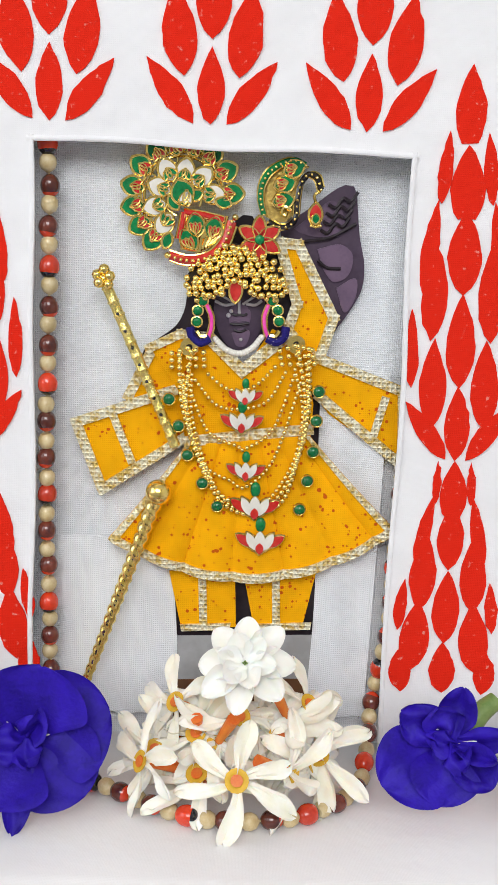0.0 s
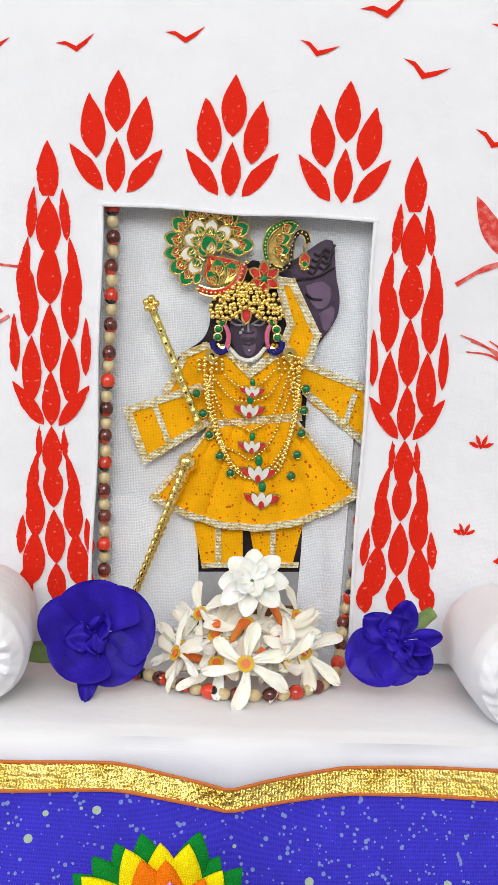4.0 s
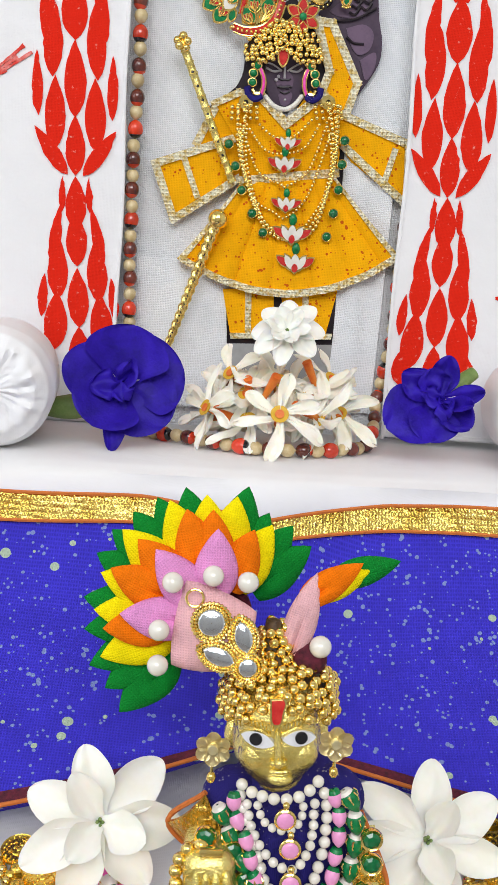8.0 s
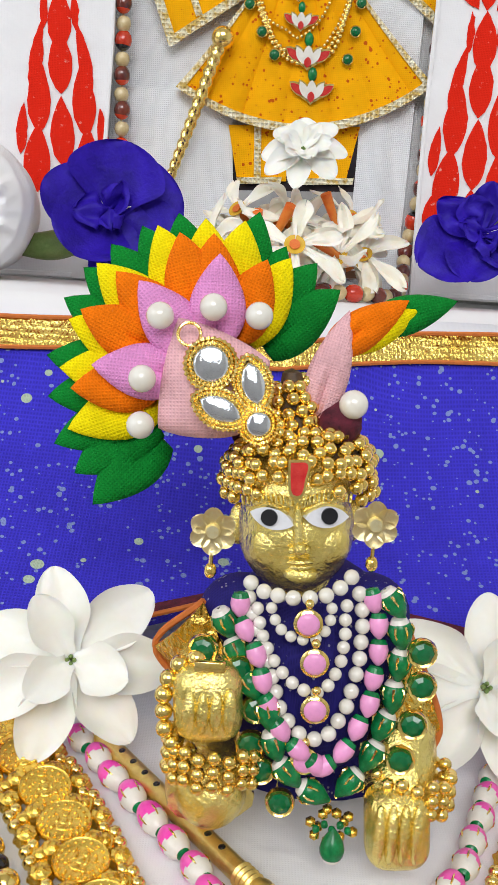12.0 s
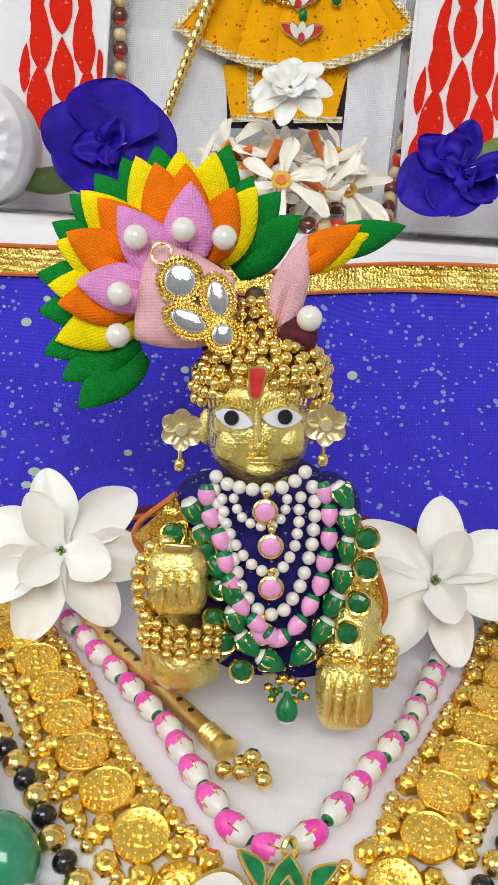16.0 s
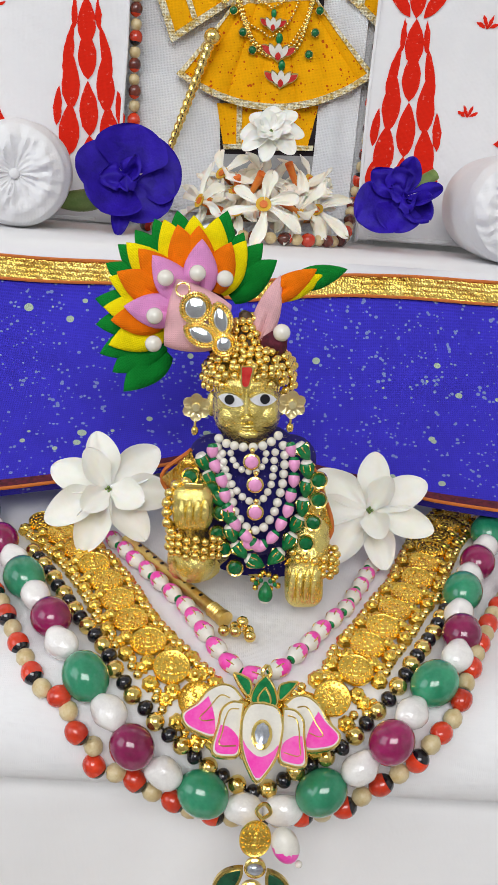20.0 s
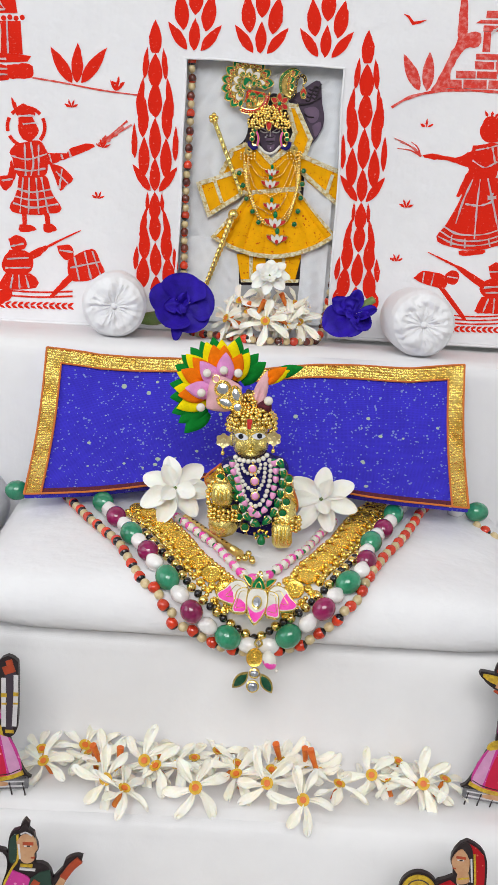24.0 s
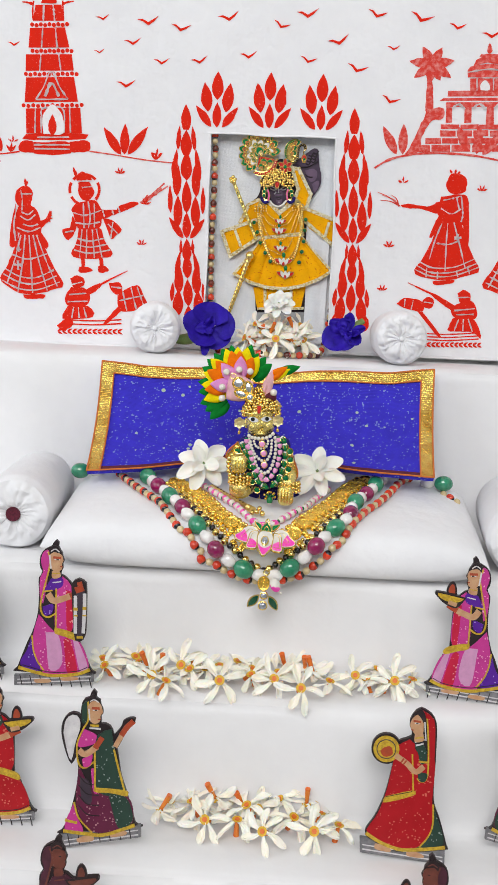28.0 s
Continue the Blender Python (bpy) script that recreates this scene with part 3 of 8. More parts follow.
def printed_woman(at):
    """A woman in a flared banded skirt with a veil and raised hands."""
    ink("printed_figure", at, [(46, 548), (60, 531), (84, 531), (97, 550), (92, 572), (88, 596), (70, 600), (58, 592), (46, 572)],
        [(50, 590), (94, 588), (112, 610), (121, 655), (108, 670), (56, 668), (44, 640), (41, 610)],
        [(46, 580), (36, 620), (28, 670), (26, 706), (46, 704), (50, 650)], [(104, 640), (134, 622), (146, 600), (150, 606), (142, 632), (108, 656)], [(110, 652), (140, 698), (130, 712), (106, 672)],
        [(56, 668), (110, 668), (130, 712), (158, 772), (184, 822), (150, 836), (106, 848), (56, 847), (18, 826), (-4, 802), (18, 760), (40, 712)], [(64, 851), (124, 850), (126, 861), (72, 864)])
    ink_leaf(at, (78, 530), (74, 506), 0.0030, name="printed_figure")
    ink_leaf(at, (74, 530), (84, 514), 0.0022, name="printed_figure")
    bare(at, 0.0011, [(62, 540), (66, 570), (64, 600)], [(66, 552), (94, 552)], [(62, 604), (82, 612), (98, 600)], [(58, 616), (82, 628), (104, 612)], [(48, 650), (84, 662), (118, 650)], [(66, 640), (90, 646), (112, 640)],
         [(60, 672), (42, 740), (16, 818)], [(72, 672), (64, 750), (48, 842)], [(84, 672), (88, 750), (92, 846)], [(96, 672), (112, 750), (136, 838)], [(106, 672), (134, 750), (166, 826)],
         [(6, 788), (50, 812), (100, 818), (164, 794)], [(12, 772), (50, 794), (100, 800), (156, 776)], [(0, 806), (50, 832), (106, 836), (174, 812)], [(34, 730), (80, 744), (136, 728)], [(50, 590), (40, 640), (44, 690)])
    bare(at, 0.0020, [(38, 760), (62, 762)], [(50, 748), (50, 776)], [(46, 712), (60, 716)], [(53, 706), (53, 722)])
    for x, y in ((152, 612), (154, 622), (148, 634)):
        ink_line("printed_figure", at, 0.0009, 0.0006, (136, 626), (144, (y + 624) / 2 + 3), (x, y))


printed_woman(WEST)
printed_woman(lambda x, y: WEST(x - 205, y + 6))
hx = EAST(525, 1040)[0] + WEST(184, 822)[0]
printed_woman(lambda x, y: (hx - WEST(x, y)[0], WEST(x, y)[1] + EAST(525, 1040)[1] - WEST(184, 822)[1]))

# a haloed figure in a short banded tunic, one arm held out with a spray
ring = [(247 + 43 * math.cos(a * math.tau / 26), 540 + 44 * math.sin(a * math.tau / 26)) for a in range(27)]
for k in range(26):
    if k % 4 != 3 and k not in (5, 6, 7):
        motif("printed_halo", [bar2d(*WEST(*ring[k]), *WEST(*ring[k + 1]), 0.0026)])
ink("printed_figure", WEST, [(230, 516), (252, 508), (268, 530), (276, 552), (264, 566), (254, 572), (240, 568), (229, 548)], [(222, 500), (240, 488), (258, 498), (268, 512), (244, 518), (226, 514)],
    [(222, 580), (274, 570), (292, 590), (298, 612), (290, 650), (246, 656), (226, 650), (215, 612), (208, 596)], [(212, 616), (204, 650), (182, 656), (192, 684), (206, 682), (224, 648)],
    [(300, 622), (330, 630), (356, 658), (340, 672), (326, 685), (312, 652)], [(230, 652), (290, 650), (306, 690), (330, 730), (300, 740), (250, 743), (208, 732), (224, 690)],
    [(237, 742), (247, 742), (246, 768), (238, 768)], [(288, 740), (299, 740), (302, 766), (293, 766)], [(230, 766), (258, 768), (270, 780), (232, 784)], [(286, 764), (306, 764), (318, 778), (290, 784)],
    [(288, 598), (338, 598), (346, 588), (386, 575), (406, 580), (386, 592), (346, 608), (294, 624)])
ink_leaf(WEST, (226, 506), (214, 474), 0.0030, name="printed_figure")
bare(WEST, 0.0011, [(216, 716), (262, 726), (322, 716)], [(220, 700), (262, 708), (312, 700)], [(226, 682), (260, 690), (304, 682)], [(240, 656), (232, 738)], [(254, 656), (252, 740)], [(270, 656), (276, 740)], [(282, 654), (298, 738)],
     [(258, 574), (264, 620), (258, 652)], [(244, 578), (246, 652)], [(276, 580), (276, 650)], [(212, 606), (250, 614), (296, 600)], [(220, 636), (256, 640), (292, 634)], [(190, 664), (216, 660)], [(316, 640), (344, 668)], [(330, 634), (324, 680)],
     [(240, 534), (272, 530)], [(300, 600), (306, 620)], [(328, 600), (332, 612)], [(345, 590), (350, 606)], [(230, 516), (266, 514)])
for k, (x, y) in enumerate(((478, 522), (470, 536), (456, 552), (440, 566), (488, 530), (430, 556))):
    ink_line("printed_spray", WEST, 0.0004, 0.0016, (408, 578), ((408 + x) / 2, (578 + y) / 2 + 2), (x, y), m=M_PALERED)

# a kneeling and a bending silhouette by a leafy bank, in both fields
ink("printed_figure", WEST, [(204, 802), (222, 792), (242, 800), (246, 815), (238, 826), (214, 828)], [(206, 828), (244, 830), (262, 850), (254, 882), (200, 886), (188, 860)], [(196, 886), (258, 886), (270, 918), (180, 924)],
    [(162, 944), (196, 922), (212, 940), (182, 962)], [(244, 838), (288, 816), (294, 826), (252, 856)], [(318, 816), (350, 814), (358, 838), (342, 850), (325, 836)],
    [(344, 852), (374, 830), (405, 822), (420, 850), (432, 884), (400, 896), (360, 902), (345, 880)], [(346, 884), (358, 894), (318, 934), (300, 940)])
ink_line("printed_figure", WEST, 0.0022, 0.0007, (286, 824), (330, 800), (374, 778))
ink_line("printed_figure", WEST, 0.0012, 0.0012, (206, 928), (280, 930), (356, 926))
ink_line("printed_figure", WEST, 0.0012, 0.0012, (200, 940), (280, 942), (356, 938))
bare(WEST, 0.0011, [(208, 820), (240, 812)], [(200, 850), (252, 846)], [(214, 888), (208, 922)], [(228, 888), (230, 922)], [(244, 888), (252, 920)], [(196, 872), (256, 870)], [(360, 842), (372, 898)], [(384, 828), (400, 894)], [(402, 826), (424, 888)], [(350, 868), (420, 852)], [(325, 826), (356, 830)])
ink("printed_figure", EAST, [(208, 1112), (236, 1090), (290, 1096), (312, 1114), (302, 1142), (268, 1136), (230, 1124)], [(304, 1100), (324, 1084), (346, 1094), (342, 1122), (316, 1128)], [(276, 1128), (296, 1132), (372, 1232), (362, 1238)],
    [(436, 1070), (460, 1056), (484, 1074), (478, 1104), (446, 1106)], [(428, 1112), (490, 1100), (510, 1150), (490, 1172), (430, 1166), (412, 1140)], [(420, 1166), (490, 1166), (518, 1208), (524, 1246), (490, 1220), (405, 1216), (404, 1196)],
    [(432, 1120), (350, 1072), (340, 1080), (420, 1140)])
ink_line("printed_figure", EAST, 0.0022, 0.0007, (350, 1078), (300, 1054), (250, 1030))
for y in (1226, 1238, 1250):
    ink_line("printed_figure", EAST, 0.0010, 0.0010, (316, y), (400, y + 3), (516, y - 4))
bare(EAST, 0.0010, [(240, 1092), (236, 1124)], [(270, 1096), (262, 1134)], [(310, 1104), (342, 1108)], [(436, 1086), (482, 1084)], [(424, 1136), (500, 1128)], [(440, 1170), (424, 1214)], [(458, 1168), (456, 1216)], [(476, 1168), (492, 1218)], [(430, 1152), (496, 1150)])
for at, x0, x1, y in ((WEST, 172, 352, 956), (EAST, 312, 520, 1262)):
    n = 13
    for k in range(n):
        x, dy = x0 + (x1 - x0) * k / (n - 1), (x1 - x0) / n * 0.55
        ink_leaf(at, (x - dy, y + dy * 0.8), (x + dy, y - dy * 0.2), 0.0019, name="printed_bank")
        ink_leaf(at, (x - dy, y + dy * 1.0), (x + dy, y + dy * 2.0), 0.0019, name="printed_bank")

# palm on a slope, and a domed pavilion on brick steps
for x, y in ((305, 172), (375, 176), (418, 222), (406, 280), (368, 290), (328, 304), (274, 280), (258, 222)):
    ink_leaf(EAST, (340, 234), (x, y), 0.0085, M_PALERED, "printed_palm")
ink("printed_palm", EAST, [(322, 288), (338, 288), (342, 390), (316, 404)], [(318, 404), (345, 388), (382, 390), (376, 428), (338, 432), (302, 490), (292, 540), (244, 556), (274, 496)], m=M_PALERED)
ink("printed_pavilion", EAST, [(532, 186), (541, 162), (551, 186), (546, 196), (536, 196)], [(512, 200), (570, 200), (572, 210), (510, 210)], [(484, 240), (500, 216), (541, 208), (582, 216), (598, 240), (541, 230)],
    [(466, 280), (466, 248), (490, 240), (541, 234), (592, 240), (616, 248), (616, 280)], m=M_PALERED)
for poly in ([(474, 282), (608, 282), (608, 328), (474, 328)], [(396, 326), (690, 326), (692, 346), (394, 346)], [(380, 352), (700, 352), (714, 362), (366, 362)], [(388, 366), (694, 366), (694, 384), (388, 384)],
             [(390, 384), (410, 384), (410, 440), (388, 440)], [(456, 384), (480, 384), (480, 440), (454, 440)], [(534, 384), (560, 384), (560, 448), (532, 448)], [(604, 384), (628, 384), (628, 440), (604, 440)], [(672, 384), (694, 384), (694, 440), (672, 440)]):
    ink("printed_pavilion", EAST, poly, m=M_PALERED, rounded=False)
for x in (433, 507, 582, 650):
    bare(EAST, 0.0018, [(x - 22, 392), (x - 12, 380), (x, 374), (x + 12, 380), (x + 22, 392)])
part("unprinted_arch", flat([soft2d([EAST(*p) for p in ((511, 325), (510, 306), (526, 290), (542, 306), (541, 325))], 30)], -0.0006, 0.0009), M_BARE, backdrop)
bare(EAST, 0.0010, [(498, 284), (498, 326)], [(556, 284), (556, 326)], [(582, 284), (582, 326)], [(466, 262), (541, 252), (616, 262)], [(470, 282), (612, 282)])
for i, (y0, y1, x0, x1, n) in enumerate(((446, 462, 368, 720, 5), (467, 488, 366, 722, 6), (494, 514, 312, 740, 7), (519, 543, 262, 770, 7))):
    for k in range(n):
        a, b = x0 + (x1 - x0) * (k + 0.04) / n, x0 + (x1 - x0) * (k + 0.96) / n
        ink("printed_brick", EAST, [(a, y0), (b, y0), (b, y1), (a, y1)], m=M_PALERED, rounded=False)

# a dancer with an outstretched arm and a spray
ink("printed_figure", EAST, [(398, 640), (410, 622), (446, 625), (466, 645), (462, 682), (440, 697), (405, 692), (391, 666)], [(374, 708), (440, 698), (470, 712), (472, 800), (440, 810), (400, 802), (360, 772), (366, 736)],
    [(366, 724), (330, 742), (290, 739), (252, 733), (224, 741), (250, 749), (300, 752), (350, 768), (376, 766)], [(452, 700), (471, 730), (476, 868), (464, 876), (450, 780)],
    [(364, 790), (436, 788), (466, 870), (492, 930), (516, 984), (470, 1002), (400, 1018), (330, 1014), (273, 990), (310, 930), (340, 868)], [(342, 1024), (420, 1018), (416, 1030), (352, 1038)], [(366, 772), (330, 850), (338, 858), (378, 800)])
for a, b in (((412, 622), (404, 606)), ((424, 622), (426, 606)), ((434, 624), (442, 612))):
    ink_leaf(EAST, a, b, 0.0020, name="printed_figure")
bare(EAST, 0.0010, [(284, 964), (336, 990), (420, 988), (504, 956)], [(278, 980), (336, 1004), (420, 1002), (512, 970)], [(292, 948), (340, 972), (420, 970), (494, 940)], [(376, 806), (350, 870), (330, 940)], [(398, 804), (392, 880), (388, 985)], [(420, 802), (440, 880), (462, 972)],
     [(356, 880), (400, 884), (440, 870)], [(380, 720), (420, 712), (446, 704)], [(372, 750), (410, 770), (446, 752)], [(446, 704), (452, 770), (446, 800)], [(430, 712), (440, 760)], [(320, 975), (318, 1008)], [(360, 985), (360, 1014)], [(430, 982), (436, 1008)], [(470, 968), (480, 996)])
bare(EAST, 0.0022, [(422, 860), (448, 858)], [(434, 846), (436, 874)])
for x, y in ((140, 690), (158, 702), (176, 708), (150, 720), (190, 700)):
    ink_line("printed_spray", EAST, 0.0012, 0.0005, (220, 742), ((220 + x) / 2 + 4, (742 + y) / 2 - 6), (x, y), m=M_PALERED)


def slab(fn, nu, nv, o0, o1):
    """A sheet between two offsets of fn(u, v, off)."""
    bm = join(surf(lambda u, v: fn(u, v, o1), nu, nv), surf(lambda u, v: fn(u, v, o0), nu, nv),
              surf(lambda u, v: fn(u, 0, o0 + (o1 - o0) * v), nu, 1), surf(lambda u, v: fn(u, 1, o0 + (o1 - o0) * v), nu, 1),
              surf(lambda u, v: fn(0, u, o0 + (o1 - o0) * v), nv, 1), surf(lambda u, v: fn(1, u, o0 + (o1 - o0) * v), nv, 1))
    bmesh.ops.remove_doubles(bm, verts=bm.verts, dist=1e-6)
    return bm


# gauze lining of the opening
def gauze(u, v):
    x, y = -0.075 + 0.15 * u, -0.215 + 0.24 * v
    return Vector((x, y, -0.0136 + noise.noise((x * 40, y * 22, 5)) * 0.0006 + 0.0004 * math.sin(x * 120)))


tagged(new("gauze_lining", mesh_of(surf(gauze, 50, 70, thick=0.0004), "gauze_lining", M_GAUZE)), "pale grey open-weave gauze lining the opening", "cloth", kind="structure").matrix_basis = BACK


def gauze_panel(x0, x1, z0, z1):
    def fn(u, v, o):
        x, y = x0 + (x1 - x0) * u, vv(z0) + (vv(z1) - vv(z0)) * v
        x += 0.0012 * math.sin(v * 5) * (1 if abs(x0) > abs(x1) else -1) * u
        return Vector((x, y, -0.0098 + o + 0.0008 * math.sin(x * 420 + 3 * v)))
    tagged(new("gauze_panel", mesh_of(slab(fn, 24, 30, -0.0004, 0.0), "gauze_panel", M_GAUZE)), "pale gauze folded over the picture's edge", "cloth", kind="structure").matrix_basis = BACK

gauze_panel(-0.0565, -0.0098, 0.404, 0.470)
gauze_panel(0.0590, 0.0376, 0.406, 0.532)

# ---- seat cushion, bolsters, backrest ----
CX, CY, CHX, CHY = 0.0200, 0.119, 0.166, 0.079


def cushion_mid(y):
    return 0.2625 + 0.14 * (y - 0.03)


def cushion_z(x, y):
    """Height of the cushion's top."""
    s, t = (x - CX) / CHX, (y - CY) / CHY
    e = max(0.0, 1 - abs(s) ** 7) ** 0.5 * max(0.0, 1 - abs(t) ** 9) ** 0.5
    return cushion_mid(y) + 0.0205 * e


def cushion_fn(sign):
    def fn(u, v):
        s, t = math.sin((u - 0.5) * math.pi), math.sin((v - 0.5) * math.pi)
        x, y = CX + CHX * s, CY + CHY * t
        if sign > 0:
            z = cushion_z(x, y)
            z += noise.noise((x * 25, y * 25, 2)) * 0.0009 * max(0.0, 1 - t * t) * max(0.0, 1 - s * s)
        else:
            e = max(0.0, 1 - abs(s) ** 7) ** 0.5 * max(0.0, 1 - abs(t) ** 9) ** 0.5
            z = max(SEAT + 0.0012, cushion_mid(y) - 0.02 * e)
        return Vector((x, y + 0.03 * (x - CX), z))
    return fn


bm = join(surf(cushion_fn(1), 60, 40), surf(cushion_fn(-1), 60, 40))
bmesh.ops.remove_doubles(bm, verts=bm.verts, dist=2e-5)
cushion = solo("seat_cushion", bm, M_CLOTH, "flat white cotton seat cushion on the upper step", "cushion")


def bolster(face, back, r, hole, label, group):
    """A stuffed roll: body, a gathered end and, where seen, the dark opening in it."""
    f, b = Vector(face), Vector(back)
    ln = (b - f).length
    th = thing("bolster", aim(f, b - f), label, "bolster", group)
    prof = [(0.0, 0.004), (r * 0.35, 0.001), (r * 0.7, 0.0005), (r * 0.9, 0.004), (r, 0.012), (r * 1.01, ln * 0.5), (r * 0.98, ln - 0.01), (r * 0.85, ln - 0.002), (0.0, ln)]
    seg = 96

    def fn(u, v):
        k = v * (len(prof) - 1)
        i = min(int(k), len(prof) - 2)
        q = k - i
        rr, z = prof[i][0] * (1 - q) + prof[i + 1][0] * q, prof[i][1] * (1 - q) + prof[i + 1][1] * q
        a = u * math.tau
        tw = 0.5 * noise.noise((rr * 90, z * 70, face[0] * 31))
        pleat = (noise.noise((math.cos(a) * 5, math.sin(a) * 5, face[0] * 50)) * 0.7 + 1.0 * noise.noise((rr * math.cos(a) * 130, rr * math.sin(a) * 130, face[0] * 70)) + 0.6 * noise.noise((math.cos(a + tw) * 7, math.sin(a + tw) * 7, face[0] * 90 + rr * 160))) * max(0, 1 - z / 0.016)
        rr *= 1 + 0.02 * noise.noise((math.cos(a) * 2, math.sin(a) * 2, z * 60))
        return Vector((rr * math.cos(a), rr * math.sin(a), z + pleat * 0.0026 * (rr / r) * (1.2 - rr / r) * 3))
    bm = surf(fn, seg, 48, closed_u=True)
    bmesh.ops.remove_doubles(bm, verts=bm.verts, dist=1e-6)
    part("roll", bm, M_CLOTH, th)
    if hole:
        bm = lathe([(0.0, 0.0035), (r * 0.16, 0.003), (r * 0.2, 0.0005), (r * 0.19, -0.0008), (0.0, -0.0002)], 20)
        part("lining", bm, M_MAROON, th, "dark red lining in the gathered end")
    else:
        part("knot", moved(ball(r * 0.1, 10, 6), Matrix.Translation((0, 0, 0.0015)) @ Matrix.Diagonal((1, 1, 0.5, 1))), M_CLOTH, th)
    return th


M_MAROON = mat("maroon_wool", (0.13, 0.012, 0.03), (0.05, 0.006, 0.015), rough=0.9, scale=700, bump=0.8)
bolster((-0.0945, 0.236, 0.4192), (-0.103, 0.308, 0.4192), 0.0232, False, "small white cotton bolster with a gathered end, on the ledge", "bolsters on the ledge")
bolster((0.1275, 0.236, 0.4205), (0.125, 0.308, 0.4205), 0.0240, False, "small white cotton bolster with a gathered end, on the ledge", "bolsters on the ledge")
bolster((-0.1755, 0.068, 0.2795), (-0.1855, 0.205, 0.2795), 0.0290, True, "white cotton bolster with a gathered end, beside the seat cushion", "bolsters beside the seat")
bolster((0.217, 0.066, 0.2810), (0.228, 0.205, 0.2810), 0.0305, False, "white cotton bolster with a gathered end, beside the seat cushion", "bolsters beside the seat")


def rest(s, t, off=0.0):
    """The backrest's front: s from -1 to 1 along it, t from 0 at the foot to 1 at the top."""
    w = 1 - abs(s)
    x = 0.0105 - 0.0014 * t + s * (0.1408 + 0.0064 * t)
    y0, z0 = 0.1275 + 0.036 * w * w + 0.004 * s, 0.3102 + 0.013 * w ** 1.5 + 0.0043 * s
    y1, z1 = 0.2205 + 0.002 * s, 0.3915 + 0.0035 * s
    dip = max(0.0, 1 - abs(s - 0.005) / 0.30) ** 1.25
    bow = math.sin(math.pi * t) * 0.008
    y = y0 + (y1 - y0) * t + bow - dip * 0.012 * t
    z = z0 + (z1 - z0) * t - bow * 0.7 - dip * 0.0045 * t - 0.0042 * t * min(1.0, (1 - abs(s)) / 0.25)
    z += noise.noise((s * 3, t * 2, 6)) * 0.0012
    return Vector((x, y - off * 0.66, z + off * 0.72))


backrest = thing("backrest_cushion", Matrix.Translation((0.0155, 0.1275, 0.3055)), "blue spotted cloth backrest with gold ribbon border, leaning on the ledge", "cushion")


part("panel", slab(lambda u, v, o: rest(u * 2 - 1, v, o), 90, 40, -0.004, 0.0), M_BLUE, backrest, world=True)


def border(name, s0, s1, t0, t1, nu, nv):
    part(name, slab(lambda u, v, o: rest(s0 + (s1 - s0) * u, t0 + (t1 - t0) * v, o), nu, nv, 0.0003, 0.0012), M_GOLDRIB, backrest, "glittering gold ribbon", world=True)


border("top_border", -1, 1, 0.905, 1.0, 90, 4)
border("side_border", -1, -0.925, 0.0, 0.905, 6, 30)
border("side_border", 0.925, 1, 0.0, 0.905, 6, 30)
for ss, tt in (((-1, 1), (1.0, 1.0)), ((-0.925, 0.925), (0.905, 0.905)), ((-1, 1), (0.0, 0.0)), ((-1, -1), (0, 1)), ((1, 1), (0, 1)), ((-0.925, -0.925), (0, 0.905)), ((0.925, 0.925), (0, 0.905))):
    q = [rest(ss[0] + (ss[1] - ss[0]) * k / 40, tt[0] + (tt[1] - tt[0]) * k / 40, 0.0014) for k in range(41)]
    part("piping", tube(q, 0.0007, 80, 6), M_ORANGE, backrest, "orange thread piping", world=True)
part("foot_band", slab(lambda u, v, o: rest(u * 2 - 1, 0.004 + v * 0.035, o), 90, 3, 0.0003, 0.001), M_MAROON, backrest, "dark edging", world=True)


# ---- more surfaces ----
M_BLACK = mat("black_glass", (0.008, 0.007, 0.012), rough=0.12, scale=300, coat=0.5)
M_PEARL = mat("pearl", (0.79, 0.77, 0.70), (0.72, 0.68, 0.60), rough=0.12, scale=160, coat=0.9, rand=0.04)
M_GREEN = mat("green_onyx", (0.015, 0.20, 0.10), (0.04, 0.30, 0.16), rough=0.14, scale=140, coat=0.7, sss=0.15, rand=0.12)
M_RUBY = mat("ruby_red_stone", (0.30, 0.008, 0.10), (0.18, 0.006, 0.055), rough=0.14, scale=160, coat=0.7, sss=0.1, rand=0.15)
M_SEEDRED = mat("red_seed", (0.72, 0.050, 0.012), (0.52, 0.03, 0.010), rough=0.2, scale=200, coat=0.5, rand=0.2)
M_SEEDDARK = mat("dark_seed", (0.06, 0.014, 0.014), (0.16, 0.03, 0.015), rough=0.2, scale=160, coat=0.5, rand=0.3)
M_CREAM = mat("cream_seed", (0.66, 0.55, 0.33), (0.52, 0.38, 0.17), rough=0.35, scale=260, bump=0.2, coat=0.2, rand=0.12)
M_ENWHITE = mat("white_enamel", (0.78, 0.75, 0.68), rough=0.3, scale=200, coat=0.06)
M_PINK = mat("pink_enamel", (0.86, 0.035, 0.42), (0.90, 0.14, 0.52), rough=0.3, scale=200, coat=0.06)
M_PALEPINK = mat("pale_pink_enamel", (0.88, 0.36, 0.66), rough=0.3, scale=200, coat=0.1)
M_ENGREEN = mat("green_enamel", (0.002, 0.13, 0.036), (0.006, 0.24, 0.070), rough=0.25, scale=500, coat=0.1, spec=0.35)
M_ENRED = mat("red_enamel", (0.50, 0.015, 0.015), (0.62, 0.04, 0.03), rough=0.13, scale=400, coat=0.7)
M_CRYSTAL = mat("cut_crystal", (0.48, 0.51, 0.56), (0.26, 0.28, 0.33), rough=0.06, metal=0.6, scale=300, bump=0.3, coat=1.0)
